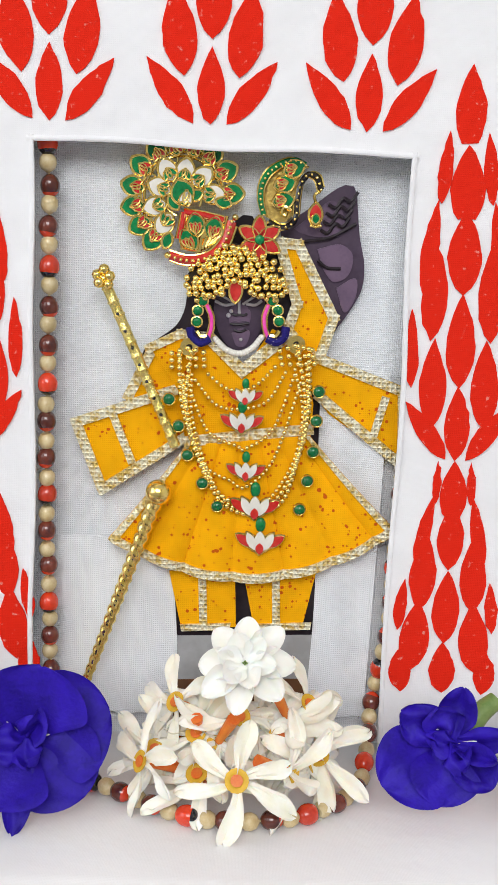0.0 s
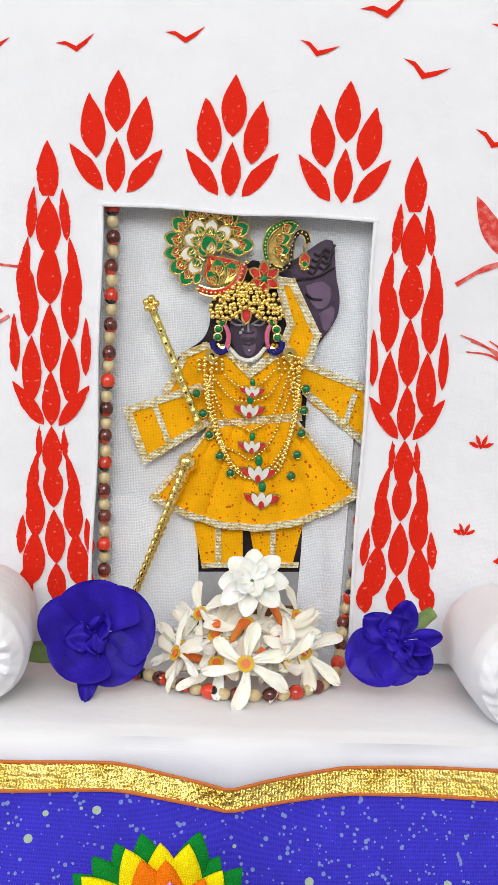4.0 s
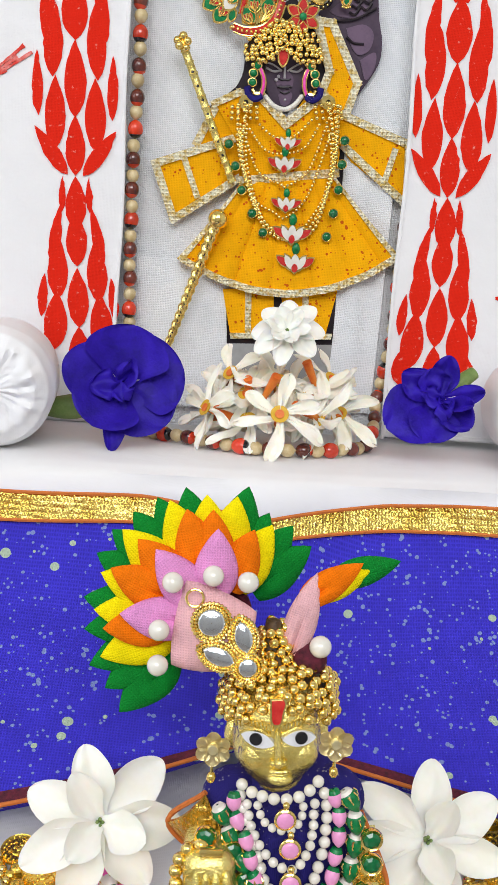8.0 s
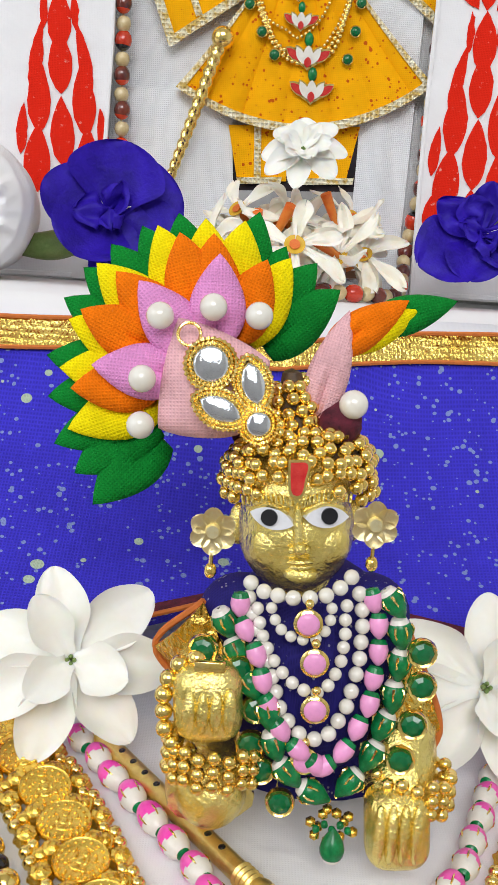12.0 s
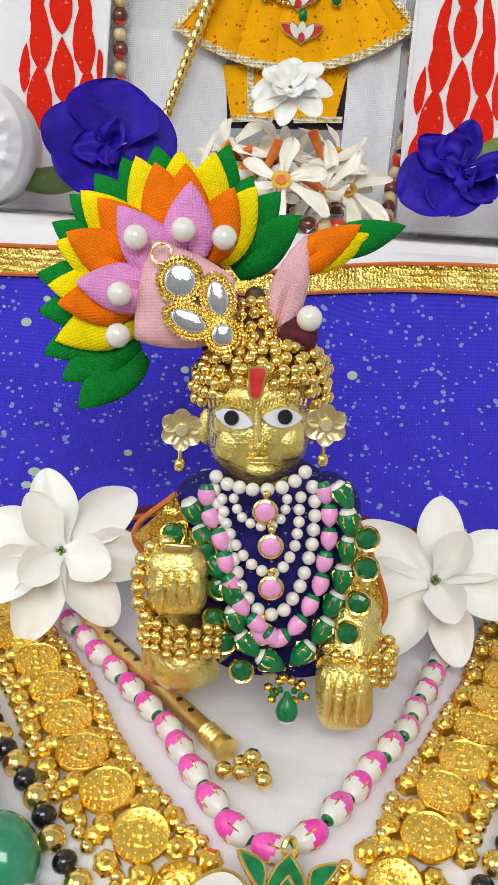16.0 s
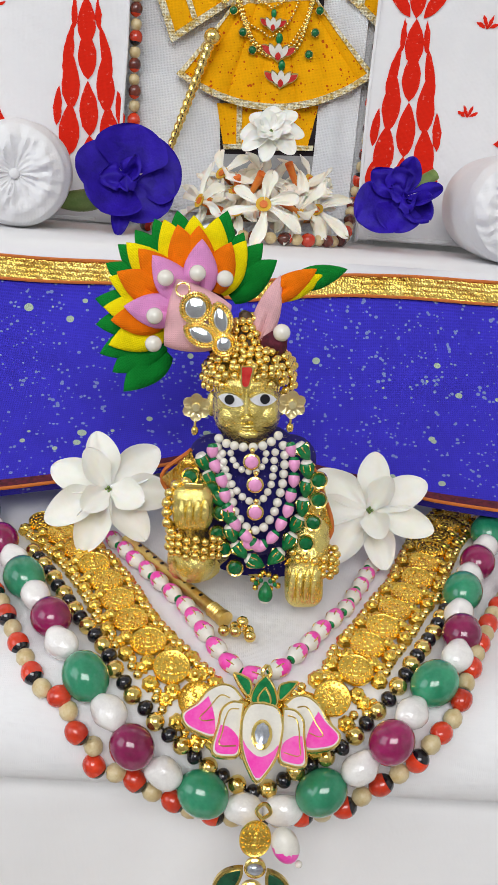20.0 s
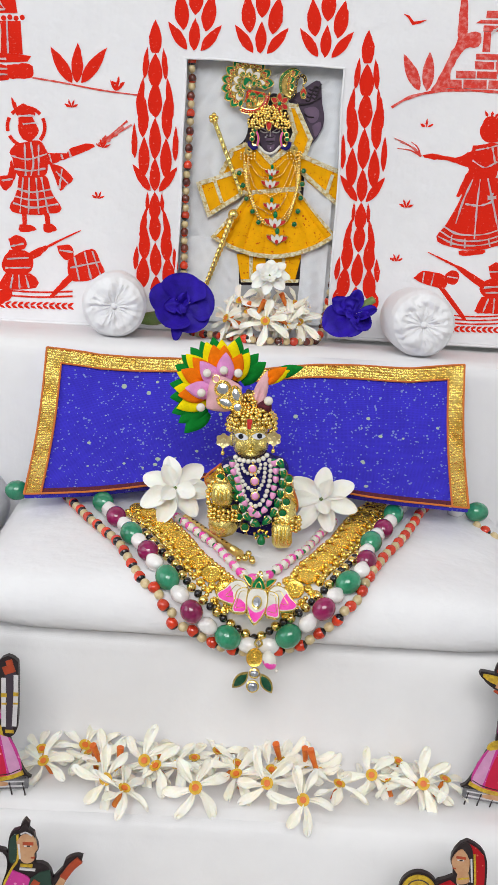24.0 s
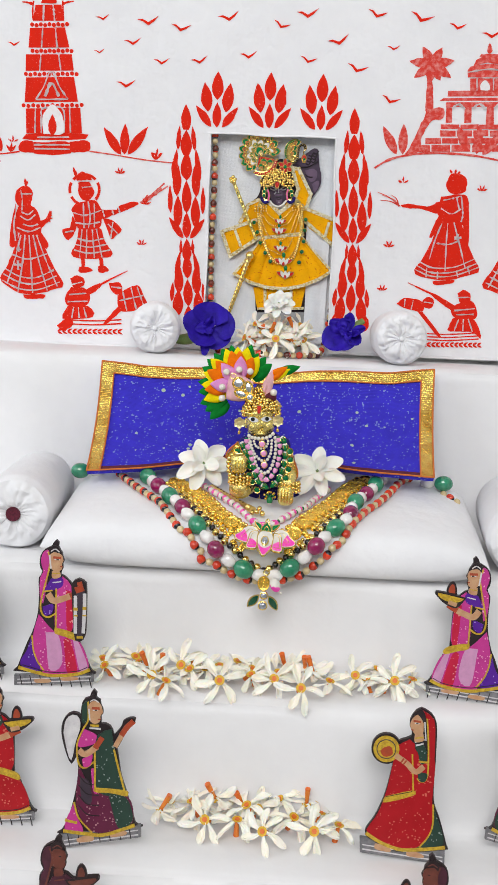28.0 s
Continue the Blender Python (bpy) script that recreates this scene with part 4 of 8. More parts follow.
M_DARKGREEN = mat("dark_green_stone", (0.004, 0.05, 0.022), (0.01, 0.09, 0.04), rough=0.1, scale=300, coat=0.8)
M_MIRROR = mat("small_mirror", (0.80, 0.82, 0.85), (0.66, 0.69, 0.74), rough=0.07, metal=0.95, scale=420, bump=0.12)
M_PETAL = mat("white_petal", (0.91, 0.90, 0.85), (0.87, 0.86, 0.78), rough=0.45, scale=90, bump=0.05, detail=3, sss=0.45, spec=0.3)
M_PETAL2 = mat("cream_petal", (0.94, 0.91, 0.82), (0.90, 0.85, 0.70), rough=0.5, scale=120, bump=0.06, detail=3, sss=0.5, spec=0.3)
M_STALK = mat("orange_flower_tube", (0.72, 0.13, 0.015), (0.78, 0.25, 0.03), rough=0.5, scale=200, sss=0.2)
M_YELLOWC = mat("yellow_throat", (0.75, 0.45, 0.03), rough=0.6, scale=300)
M_CALYX = mat("green_calyx", (0.13, 0.22, 0.05), (0.22, 0.30, 0.09), rough=0.5, scale=200, bump=0.2)
M_BLUEPETAL = mat("blue_pea_petal", (0.028, 0.007, 0.40), (0.016, 0.004, 0.24), rough=0.6, scale=130, bump=0.3, spec=0.25, detail=4)


def felt(name, c, k=0.8):
    return mat(name, c, tuple(x * k for x in c), rough=0.85, scale=150, weave=0.0006, wbump=0.6, bump=0.2, spec=0.12, wtint=0.10)


M_FGREEN, M_FYELLOW, M_FORANGE = felt("green_cotton", (0.004, 0.24, 0.030)), felt("yellow_cotton", (1.0, 0.83, 0.002)), felt("orange_cotton", (1.0, 0.21, 0.002))
M_FPINK, M_FROSE = felt("pink_cotton", (0.86, 0.34, 0.70)), felt("rose_cotton", (0.90, 0.52, 0.56))
M_EYEW = mat("eye_white", (0.75, 0.76, 0.80), rough=0.3, scale=200)
M_EYEB = mat("eye_black", (0.012, 0.012, 0.015), rough=0.3, scale=200)

# bead meshes, shared by all repeats
def banded(bm, rule):
    for f in bm.faces:
        f.material_index = rule(f.calc_center_median())
    return bm


def seed_mesh(tip=0.0017):
    return mesh_of(banded(ball(0.0035, 16, 12, 0.94, 0.94, 1.10), lambda c: 1 if c.z > tip else 0), "seed", [M_SEEDRED, M_BLACK])


ME_SEEDRED, ME_SEEDDARK = seed_mesh(), mesh_of(banded(ball(0.0033, 16, 12, 0.95, 0.95, 1.1), lambda c: 1 if c.z > 0.0014 else 0), "dark_seed", [M_SEEDDARK, M_SEEDRED])
ME_CREAM = mesh_of(lathe([(0.0003, -0.0027), (0.0016, -0.0026), (0.0026, -0.0014), (0.0028, 0.0003), (0.0022, 0.0019), (0.0008, 0.0029), (0.0004, 0.0031)], 14), "cream_seed", M_CREAM)
ME_GREEN = mesh_of(ball(0.0071, 24, 16, 0.95, 0.95, 1.12), "green_bead", M_GREEN)
ME_RUBY = mesh_of(ball(0.0066, 24, 16, 0.95, 0.95, 1.05), "ruby_bead", M_RUBY)


def baroque():
    bm = ball(0.0051, 20, 14, 0.92, 0.92, 1.18)
    for v in bm.verts:
        v.co *= 1 + 0.13 * noise.noise(v.co * 260)
    return bm


M_BAROQUE = mat("baroque_pearl", (0.88, 0.86, 0.83), (0.76, 0.73, 0.72), rough=0.15, scale=220, bump=0.3, coat=0.8, rand=0.05)
ME_BAROQUE = mesh_of(baroque(), "pearl_bead", M_BAROQUE)
ME_GOLDBEAD = mesh_of(ball(0.00285, 12, 8, 1, 1, 0.96), "gold_bead", M_GOLD)
ME_BLACKBEAD = mesh_of(ball(0.0025, 14, 10, 1, 1, 0.86), "black_bead", M_BLACK)
ME_SMALLGOLD = mesh_of(ball(0.0015, 10, 6), "small_gold_bead", M_GOLD)


def filigree():
    """A small gold bead pierced and knobbed all over."""
    bm = ball(0.0024, 24, 16)
    for v in bm.verts:
        d = v.co.normalized()
        v.co *= 1 + 0.09 * math.cos(7 * math.atan2(d.y, d.x)) * (1 - d.z * d.z) + 0.08 * math.cos(9 * math.asin(max(-1, min(1, d.z))))
    return bm


ME_FILI = mesh_of(filigree(), "filigree_bead", M_COIN)


def coin_bm(r=0.0068, t=0.0013):
    """A stamped disc: raised rim, a ring of dots and a worn raised figure in the middle."""
    bm = lathe([(0.0, 0.0), (r * 0.97, 0.0), (r, t * 0.3), (r, t), (r * 0.95, t * 1.25), (r * 0.88, t), (r * 0.4, t * 1.02), (0.0, t * 1.1)], 28)
    for k in range(18):
        a = k * math.tau / 18
        bm = join(bm, moved(ball(r * 0.075, 5, 4), Matrix.Translation((r * 0.78 * math.cos(a), r * 0.78 * math.sin(a), t))))
    q = random.Random(3)
    for x, y, rx, ry in ((0, 0.30, 0.15, 0.17), (0, 0.0, 0.17, 0.22), (0, -0.36, 0.26, 0.16), (-0.24, 0.02, 0.08, 0.20), (0.24, 0.02, 0.08, 0.20), (-0.36, -0.34, 0.11, 0.12), (0.36, -0.34, 0.11, 0.12), (0, 0.52, 0.20, 0.05), (-0.42, 0.24, 0.06, 0.16), (0.42, 0.24, 0.06, 0.16)):
        bm = join(bm, moved(ball(r, 10, 6), Matrix.Translation((x * r, y * r, t * 0.95)) @ Matrix.Diagonal((rx, ry, 0.085, 1))))
    for k in range(26):
        a, d = q.random() * math.tau, r * (0.30 + 0.36 * q.random())
        bm = join(bm, moved(ball(r * (0.035 + 0.03 * q.random()), 5, 4), Matrix.Translation((d * math.cos(a), d * math.sin(a), t * 1.02))))
    return bm


ME_COIN = mesh_of(coin_bm(0.0055), "coin", M_COIN)


def pinkbead_bm():
    bm = lathe([(0.0004, -0.0042), (0.0014, -0.0039), (0.0021, -0.0031), (0.0025, -0.0022), (0.00272, -0.0013), (0.0028, -0.0006), (0.0028, 0.0), (0.00276, 0.0007), (0.00264, 0.0014), (0.0024, 0.0021), (0.0020, 0.0029), (0.0014, 0.0037), (0.0005, 0.0042)], 20)
    return banded(bm, lambda c: 1 if c.z < 0.0004 + 0.0006 * math.sin(5 * math.atan2(c.y, c.x)) else (2 if c.z > 0.0036 else 0))


ME_PINKBEAD = mesh_of(pinkbead_bm(), "enamel_bead", [M_ENWHITE, M_PINK, M_ENGREEN])
ME_GOLDLINE = mesh_of(join(*[moved(tube([(0.0012 * 1, 0, -0.0038), (0.00285, 0, 0), (0.0012, 0, 0.0037)], 0.00022, 10, 5), Matrix.Rotation(k * math.tau / 5, 4, "Z")) for k in range(5)]), "gold_line", M_GOLD)


def on(x, y, off=0.0):
    return Vector((x, y, cushion_z(min(max(x, CX - CHX * 0.97), CX + CHX * 0.97), max(y - 0.03 * (x - CX), CY - CHY * 0.995)) + off))


def lay(pts, off):
    return [on(p[0], p[1], off) if len(p) == 2 else Vector(p) for p in pts]


def normal_at(p):
    e = 0.002
    gx, gy = (on(p.x + e, p.y).z - on(p.x - e, p.y).z) / (2 * e), (on(p.x, p.y + e).z - on(p.x, p.y - e).z) / (2 * e)
    return Vector((-gx, -min(gy, 1.6), 1)).normalized()


def strand(th, pts, items, cord=None):
    """Beads along a line: items repeats as (name, mesh, pitch)."""
    q = smooth_path(pts, 400)
    total = sum((b[0] - a[0]).length for a, b in zip(q, q[1:]))
    base = th.matrix_basis.translation
    s, k = items[0][2] / 2, 0
    while s < total:
        name, me, pitch = items[k % len(items)]
        p, t = q[min(399, int(s / total * 399))]
        j = Vector((rng.uniform(-1, 1), rng.uniform(-1, 1), rng.uniform(-0.2, 0.6))) * pitch * 0.05
        piece(name, me, th, aim(p - base + j, t + Vector((rng.uniform(-0.15, 0.15), rng.uniform(-0.15, 0.15), rng.uniform(-0.15, 0.15))), rng.random() * 6.28))
        s += (pitch + items[(k + 1) % len(items)][2]) / 2
        k += 1
    if cord:
        part("cord", tube(pts, 0.0004, 80, 5), cord, th, world=True)


# ---- jewellery on the seat cushion ----
pink_strand = thing("bead_necklace", Matrix.Translation((0.019, 0.048, 0.287)), "pink and white enamelled bead string lying on the cushion", "necklace")
pts = lay([(-0.0341, 0.1239), (-0.0286, 0.1163), (-0.0240, 0.1097), (-0.0188, 0.1024), (-0.0142, 0.0958), (-0.0099, 0.0898), (-0.0052, 0.0827), (-0.0014, 0.0753), (0.0030, 0.0668), (0.0085, 0.0569), (0.0144, 0.0518), (0.0202, 0.0507), (0.0250, 0.0530), (0.0305, 0.0594), (0.0364, 0.0690), (0.0417, 0.0769), (0.0475, 0.0866), (0.0529, 0.0990), (0.0578, 0.1118), (0.0629, 0.1235), (0.0670, 0.1338)], 0.0030)
strand(pink_strand, pts, [("enamel_bead", ME_PINKBEAD, 0.0081)], M_GOLD)
for ob in [o for o in pink_strand.children if o.name.startswith("enamel_bead")]:
    if ob.location.x + 0.019 > 0.019:
        ob.matrix_basis = ob.matrix_basis @ Matrix.Rotation(math.pi, 4, "X")
    piece("gold_line", ME_GOLDLINE, ob)

coin_necklace = thing("coin_necklace", Matrix.Translation((0.021, 0.032, 0.272)), "wide gold necklace of stamped coins edged with gold beads", "necklace")
cpts = lay([(-0.0586, 0.1308), (-0.0479, 0.1186), (-0.0407, 0.1092), (-0.0354, 0.1005), (-0.0288, 0.0881), (-0.0223, 0.0736), (-0.0143, 0.0609), (-0.0055, 0.0510), (0.0026, 0.0443), (0.0123, 0.0370, 0.2770), (0.0205, 0.0370, 0.2744), (0.0282, 0.0370, 0.2774), (0.0372, 0.0454), (0.0462, 0.0516), (0.0515, 0.0640), (0.0596, 0.0785), (0.0659, 0.0924), (0.0723, 0.1041), (0.0765, 0.1161), (0.0810, 0.1282), (0.0875, 0.1447), (0.0982, 0.1640)], 0.0012)
cb = coin_necklace.matrix_basis.translation
q = smooth_path(cpts, int(length_of(cpts) / 0.0113))
for i, (p, t) in enumerate(q):
    n = normal_at(p)
    m = aim(p - cb + n * 0.0012, n + t * rng.uniform(-0.12, 0.12) + Vector((0, -0.18, 0)), rng.uniform(-0.5, 0.5))
    piece("coin", ME_COIN, coin_necklace, m)
def link_bm():
    """A pierced gold link: a domed boss in a ring of granules."""
    bm = lathe([(0, 0), (0.0020, 0.0), (0.0023, 0.0005), (0.0019, 0.0010), (0.0013, 0.0010), (0.0012, 0.0019), (0.0006, 0.0023), (0, 0.0024)], 32)
    for v in bm.verts:
        k = 1 + 0.14 * math.cos(8 * math.atan2(v.co.y, v.co.x)) * (v.co.xy.length > 0.0015)
        v.co.x, v.co.y = v.co.x * k, v.co.y * k
    return bm


ME_LINK = mesh_of(link_bm(), "gold_link", M_COIN)
q = smooth_path(cpts, 2 * int(length_of(cpts) / 0.0113) - 1)
for side in (-1, 1):
    for i, (p, t) in enumerate(q):
        n = normal_at(p)
        out = n.cross(t).normalized() * side
        for off, along, me, name in (((0.0063, 0.0, ME_LINK, "gold_link"), (0.0088, 0.0016, ME_SMALLGOLD, "small_bead"), (0.0088, -0.0016, ME_SMALLGOLD, "small_bead"), (0.0040, 0.0, ME_FILI, "filigree_bead")) if i % 2 else
                                     ((0.0076, 0.0, ME_FILI, "filigree_bead"), (0.0072, 0.0028, ME_SMALLGOLD, "small_bead"))):
            d = p + out * off + t * along
            d.z = max(on(d.x, d.y).z, d.z - 0.004) + (0.0008 if me is ME_LINK else 0.0016)
            piece(name, me, coin_necklace, aim(d - cb, n + Vector((0, -0.3, 0))))

black_strand = thing("bead_necklace", Matrix.Translation((0.021, 0.027, 0.266)), "string of gold and black round beads lying on the cushion", "necklace")
pts = lay([(-0.0598, 0.1110), (-0.0517, 0.0983), (-0.0438, 0.0838), (-0.0364, 0.0702), (-0.0283, 0.0591), (-0.0219, 0.0485), (-0.0149, 0.0428), (-0.0059, 0.0375, 0.2730), (0.0030, 0.0375, 0.2660), (0.0073, 0.0375, 0.2627), (0.0134, 0.0375, 0.2589), (0.0213, 0.0375, 0.2555), (0.0282, 0.0375, 0.2601), (0.0342, 0.0375, 0.2649), (0.0447, 0.0375, 0.2723), (0.0526, 0.0439), (0.0602, 0.0504), (0.0668, 0.0610), (0.0744, 0.0752), (0.0825, 0.0934), (0.0904, 0.1136)], 0.0028)
strand(black_strand, pts, [("gold_bead", ME_GOLDBEAD, 0.0055), ("black_bead", ME_BLACKBEAD, 0.0046)], M_BLACK)

gem_strand = thing("gem_necklace", Matrix.Translation((0.024, 0.02, 0.255)), "string of large green and ruby stones with baroque pearls", "necklace")
pts = lay([(-0.0851, 0.1354), (-0.0759, 0.1201), (-0.0638, 0.0992), (-0.0515, 0.0770), (-0.0429, 0.0602), (-0.0351, 0.0480), (-0.0273, 0.0417), (-0.0177, 0.0335, 0.2738), (-0.0091, 0.0335, 0.2644), (0.0030, 0.0335, 0.2571), (0.0145, 0.0335, 0.2529), (0.0233, 0.0335, 0.2528), (0.0320, 0.0335, 0.2543), (0.0408, 0.0335, 0.2601), (0.0507, 0.0335, 0.2688), (0.0591, 0.0335, 0.2780), (0.0667, 0.0463), (0.0749, 0.0534), (0.0813, 0.0669), (0.0864, 0.0920), (0.0988, 0.1232), (0.1072, 0.1463), (0.1164, 0.1634)], 0.0062)
half = 11
GEMS = [("pearl_bead", ME_BAROQUE, 0.0112), ("green_bead", ME_GREEN, 0.0150), ("pearl_bead", ME_BAROQUE, 0.0112), ("ruby_bead", ME_RUBY, 0.0132)]
strand(gem_strand, pts[half::-1], GEMS, M_CREAM)
strand(gem_strand, pts[half:], GEMS, M_CREAM)

seed_strand = thing("seed_necklace", Matrix.Translation((0.02, 0.02, 0.252)), "string of red and black seeds alternating with cream seeds", "necklace")
pts = lay([(-0.1085, 0.1474), (-0.0977, 0.1282), (-0.0888, 0.1138), (-0.0741, 0.0924), (-0.0621, 0.0751), (-0.0430, 0.0428), (-0.0357, 0.0417), (-0.0323, 0.0365, 0.2729), (-0.0268, 0.0365, 0.2679), (-0.0250, 0.0365, 0.2602), (-0.0168, 0.0365, 0.2595), (-0.0118, 0.0365, 0.2556), (-0.0049, 0.0365, 0.2526), (0.0056, 0.0365, 0.2487), (0.0235, 0.0365, 0.2476), (0.0409, 0.0365, 0.2514), (0.0490, 0.0365, 0.2550), (0.0552, 0.0365, 0.2602), (0.0646, 0.0365, 0.2679), (0.0694, 0.0365, 0.2758), (0.0759, 0.0442), (0.0794, 0.0483), (0.0858, 0.0641), (0.0953, 0.0856), (0.1090, 0.1142), (0.1277, 0.1624), (0.1368, 0.1778)], 0.0034)
strand(seed_strand, pts, [("red_seed", ME_SEEDRED, 0.0071), ("cream_seed", ME_CREAM, 0.0058)], M_CREAM)

# tails of the strings that come out past the ends of the backrest
for name, kind, x0, x1, y, z in (("gem_tail", gem_strand, -0.1425, -0.1290, 0.1560, 0.3000), ("gem_tail", gem_strand, 0.1640, 0.1510, 0.1650, 0.3045)):
    base = kind.matrix_basis.translation
    piece("green_bead", ME_GREEN, kind, aim(Vector((x0, y, z)) - base, (1, 0.2, 0)))
    piece("pearl_bead", ME_BAROQUE, kind, aim(Vector((x1, y + 0.004, z - 0.001)) - base, (1, 0, 0)))
sb = seed_strand.matrix_basis.translation
for k in range(3):
    piece("red_seed" if k % 2 else "cream_seed", ME_SEEDRED if k % 2 else ME_CREAM, seed_strand, aim(Vector((0.1640 + 0.0052 * k, 0.1600 - 0.004 * k, 0.2965 - 0.0022 * k)) - sb, (0.6, -0.4, -0.6)))

# lotus pendant where the strings meet
LOTUS = Matrix.Translation((0.0203, 0.0300, 0.2780)) @ Matrix.Rotation(radians(4.5), 4, "Y") @ Matrix.Rotation(radians(40), 4, "X")
lotus = thing("lotus_pendant", LOTUS, "pink and white enamel lotus pendant with green leaves and a crystal", "pendant")


def enamel(name, th, cx, cy, w, h, ang, m, z, rim=0.0007, tip=None, power=0.8):
    """A gold-rimmed enamel petal with, where it has one, a tip of a second colour."""
    part(name, flat([leaf2d(cx, cy, w, h, ang, 10, power)], z - 0.0014, z), M_GOLD, th)
    o = part("enamel", flat([leaf2d(cx, cy, w - 2 * rim, h - 2.6 * rim, ang, 10, power)], z, z + 0.00035), m, th)
    if tip:
        s, c = math.sin(radians(ang)), math.cos(radians(ang))
        d = h * tip[1]
        part("enamel_tip", flat([leaf2d(cx - d * -s, cy - d * c, w * 0.72 - 2 * rim, h * 0.55 - 2 * rim, ang, 10, power)], z + 0.0003, z + 0.0005), tip[0], th)


def LP(*pts, side=1):
    """Points of the lotus: steps of a sixteenth of a millimetre from its middle line and below its tip."""
    return [(side * x * 6.9e-5, 0.0177 - y * 7.3e-5) for x, y in pts]


def shrink(poly, d):
    n, out = len(poly), []
    for i in range(n):
        (ax, ay), (bx, by), (cx, cy) = poly[i - 1], poly[i], poly[(i + 1) % n]
        nx, ny = -(cy - ay), cx - ax
        k = math.hypot(nx, ny) or 1
        area = sum(poly[j - 1][0] * poly[j][1] - poly[j][0] * poly[j - 1][1] for j in range(n))
        sg = 1 if area > 0 else -1
        out.append((bx + sg * nx / k * d, by + sg * ny / k * d))
    return out


def inlay(name, th, poly, m, z, tip=None, n=40):
    """A gold-rimmed enamel cell, part of it in a second colour."""
    poly = soft2d(poly, n)
    o = part(name, flat([shrink(poly, -0.0003)], z - 0.0012, z), M_GOLD, th)
    part("enamel", flat([shrink(poly, 0.0003)], z, z + 0.0003), m, o)
    if tip:
        part("enamel_tip", flat([soft2d(tip[1], 30)], z + 0.0002, z + 0.00042), tip[0], o)
    rim = [Vector((x, y, z + 0.0002)) for x, y in poly]
    part("rim", tube(rim + rim[:1], 0.00036, 70, 6), M_GOLD, o)
    return o


def wire(o, pts, z):
    part("gold_line", tube([Vector((x, y, z)) for x, y in pts], 0.0002, 24, 5), M_GOLD, o)


for s in (-1, 1):
    o = inlay("petal", lotus, LP((88, 105), (130, 65), (180, 60), (232, 92), (268, 145), (322, 195), (306, 240), (255, 262), (182, 270), (150, 200), (120, 140), side=s), M_ENWHITE, 0.0006,
              (M_PINK, LP((228, 115), (262, 155), (312, 198), (300, 232), (255, 252), (190, 260), (188, 215), (205, 160), side=s)))
    wire(o, LP((140, 110), (180, 105), (222, 165), (252, 205), (232, 215), (196, 205), side=s), 0.00105)
    o = inlay("petal", lotus, LP((82, 128), (130, 130), (166, 165), (174, 225), (186, 335), (110, 343), (80, 320), (84, 225), side=s), M_ENWHITE, 0.0018,
              (M_PINK, LP((166, 228), (132, 232), (90, 268), (88, 318), (112, 333), (176, 326), side=s)))
    wire(o, LP((100, 155), (134, 162), (150, 200), (156, 255), (160, 305), (96, 300), side=s), 0.00225)
    inlay("leaf", lotus, LP((134, 6), (97, 12), (60, 35), (64, 92), (104, 52), side=s), M_ENGREEN, 0.0008, n=24)
inlay("petal", lotus, LP((0, 125), (-52, 135), (-79, 185), (-81, 245), (-67, 325), (-37, 385), (0, 428), (37, 385), (67, 325), (81, 245), (79, 185), (52, 135)), M_ENWHITE, 0.0030,
      (M_PINK, LP((-72, 278), (-47, 310), (0, 335), (47, 310), (72, 278), (60, 325), (32, 380), (0, 416), (-32, 380), (-60, 325))))
o = inlay("leaf", lotus, LP((0, 0), (-32, 38), (-52, 85), (-47, 122), (0, 120), (47, 122), (52, 85), (32, 38)), M_ENGREEN, 0.0014)
inlay("leaf", lotus, LP((0, 55), (-22, 88), (-24, 118), (0, 117), (24, 118), (22, 88)), M_ENGREEN, 0.0020, n=24)
part("setting", moved(lathe([(0.0, 0.0), (0.0027, 0.0), (0.0029, 0.0006), (0.0024, 0.0010), (0.0, 0.001)], 20), Matrix.Translation((0, -0.0008, 0.0036)) @ Matrix.Diagonal((1, 1.5, 1, 1))), M_GOLD, lotus)
part("crystal", moved(ball(0.0022, 8, 5, 1, 1.55, 0.55), Matrix.Translation((0, -0.0008, 0.0045))), M_CRYSTAL, lotus, "clear faceted crystal drop")
part("bail", moved(tube([(0, 0.0165, 0.0), (0.0012, 0.0185, 0.0014), (0, 0.0205, 0.002), (-0.0012, 0.0185, 0.0014), (0, 0.0165, 0)], 0.0006, 20, 6), Matrix()), M_GOLD, lotus)

drop = thing("drop_pendant", Matrix.Translation((0.0222, 0.0250, 0.2465)) @ Matrix.Rotation(radians(4), 4, "Y") @ Matrix.Rotation(radians(84), 4, "X"), "hanging gold coin, pink bud and leaf drop with clear stones", "pendant")
part("ring", tube([(0, 0.0085, 0), (0.002, 0.0108, 0), (0, 0.0132, 0), (-0.002, 0.0108, 0), (0, 0.0085, 0.0003)], 0.0006, 22, 6), M_GOLD, drop)
piece("coin", ME_COIN, drop, Matrix.Translation((-0.0012, 0.0028, 0)) @ Matrix.Diagonal((0.82, 0.98, 1, 1)))
bud = part("bud", banded(moved(ball(0.0042, 20, 14, 0.92, 1.28, 0.92), Matrix.Translation((0.0072, 0.0030, 0.0025)) @ Matrix.Rotation(radians(28), 4, "Z")), lambda c: 0 if c.y > 0.0022 else 1), [M_ENWHITE, M_PINK], drop, "white and pink enamel bud")
part("bud_pearl", moved(ball(0.0011, 8, 6), Matrix.Translation((0.0118, -0.0024, 0.002))), M_PEARL, drop)
for s in (-1, 1):
    enamel("drop_leaf", drop, s * 0.0072, -0.0105, 0.0062, 0.0125, s * 38, M_DARKGREEN, 0.0018, 0.0009)
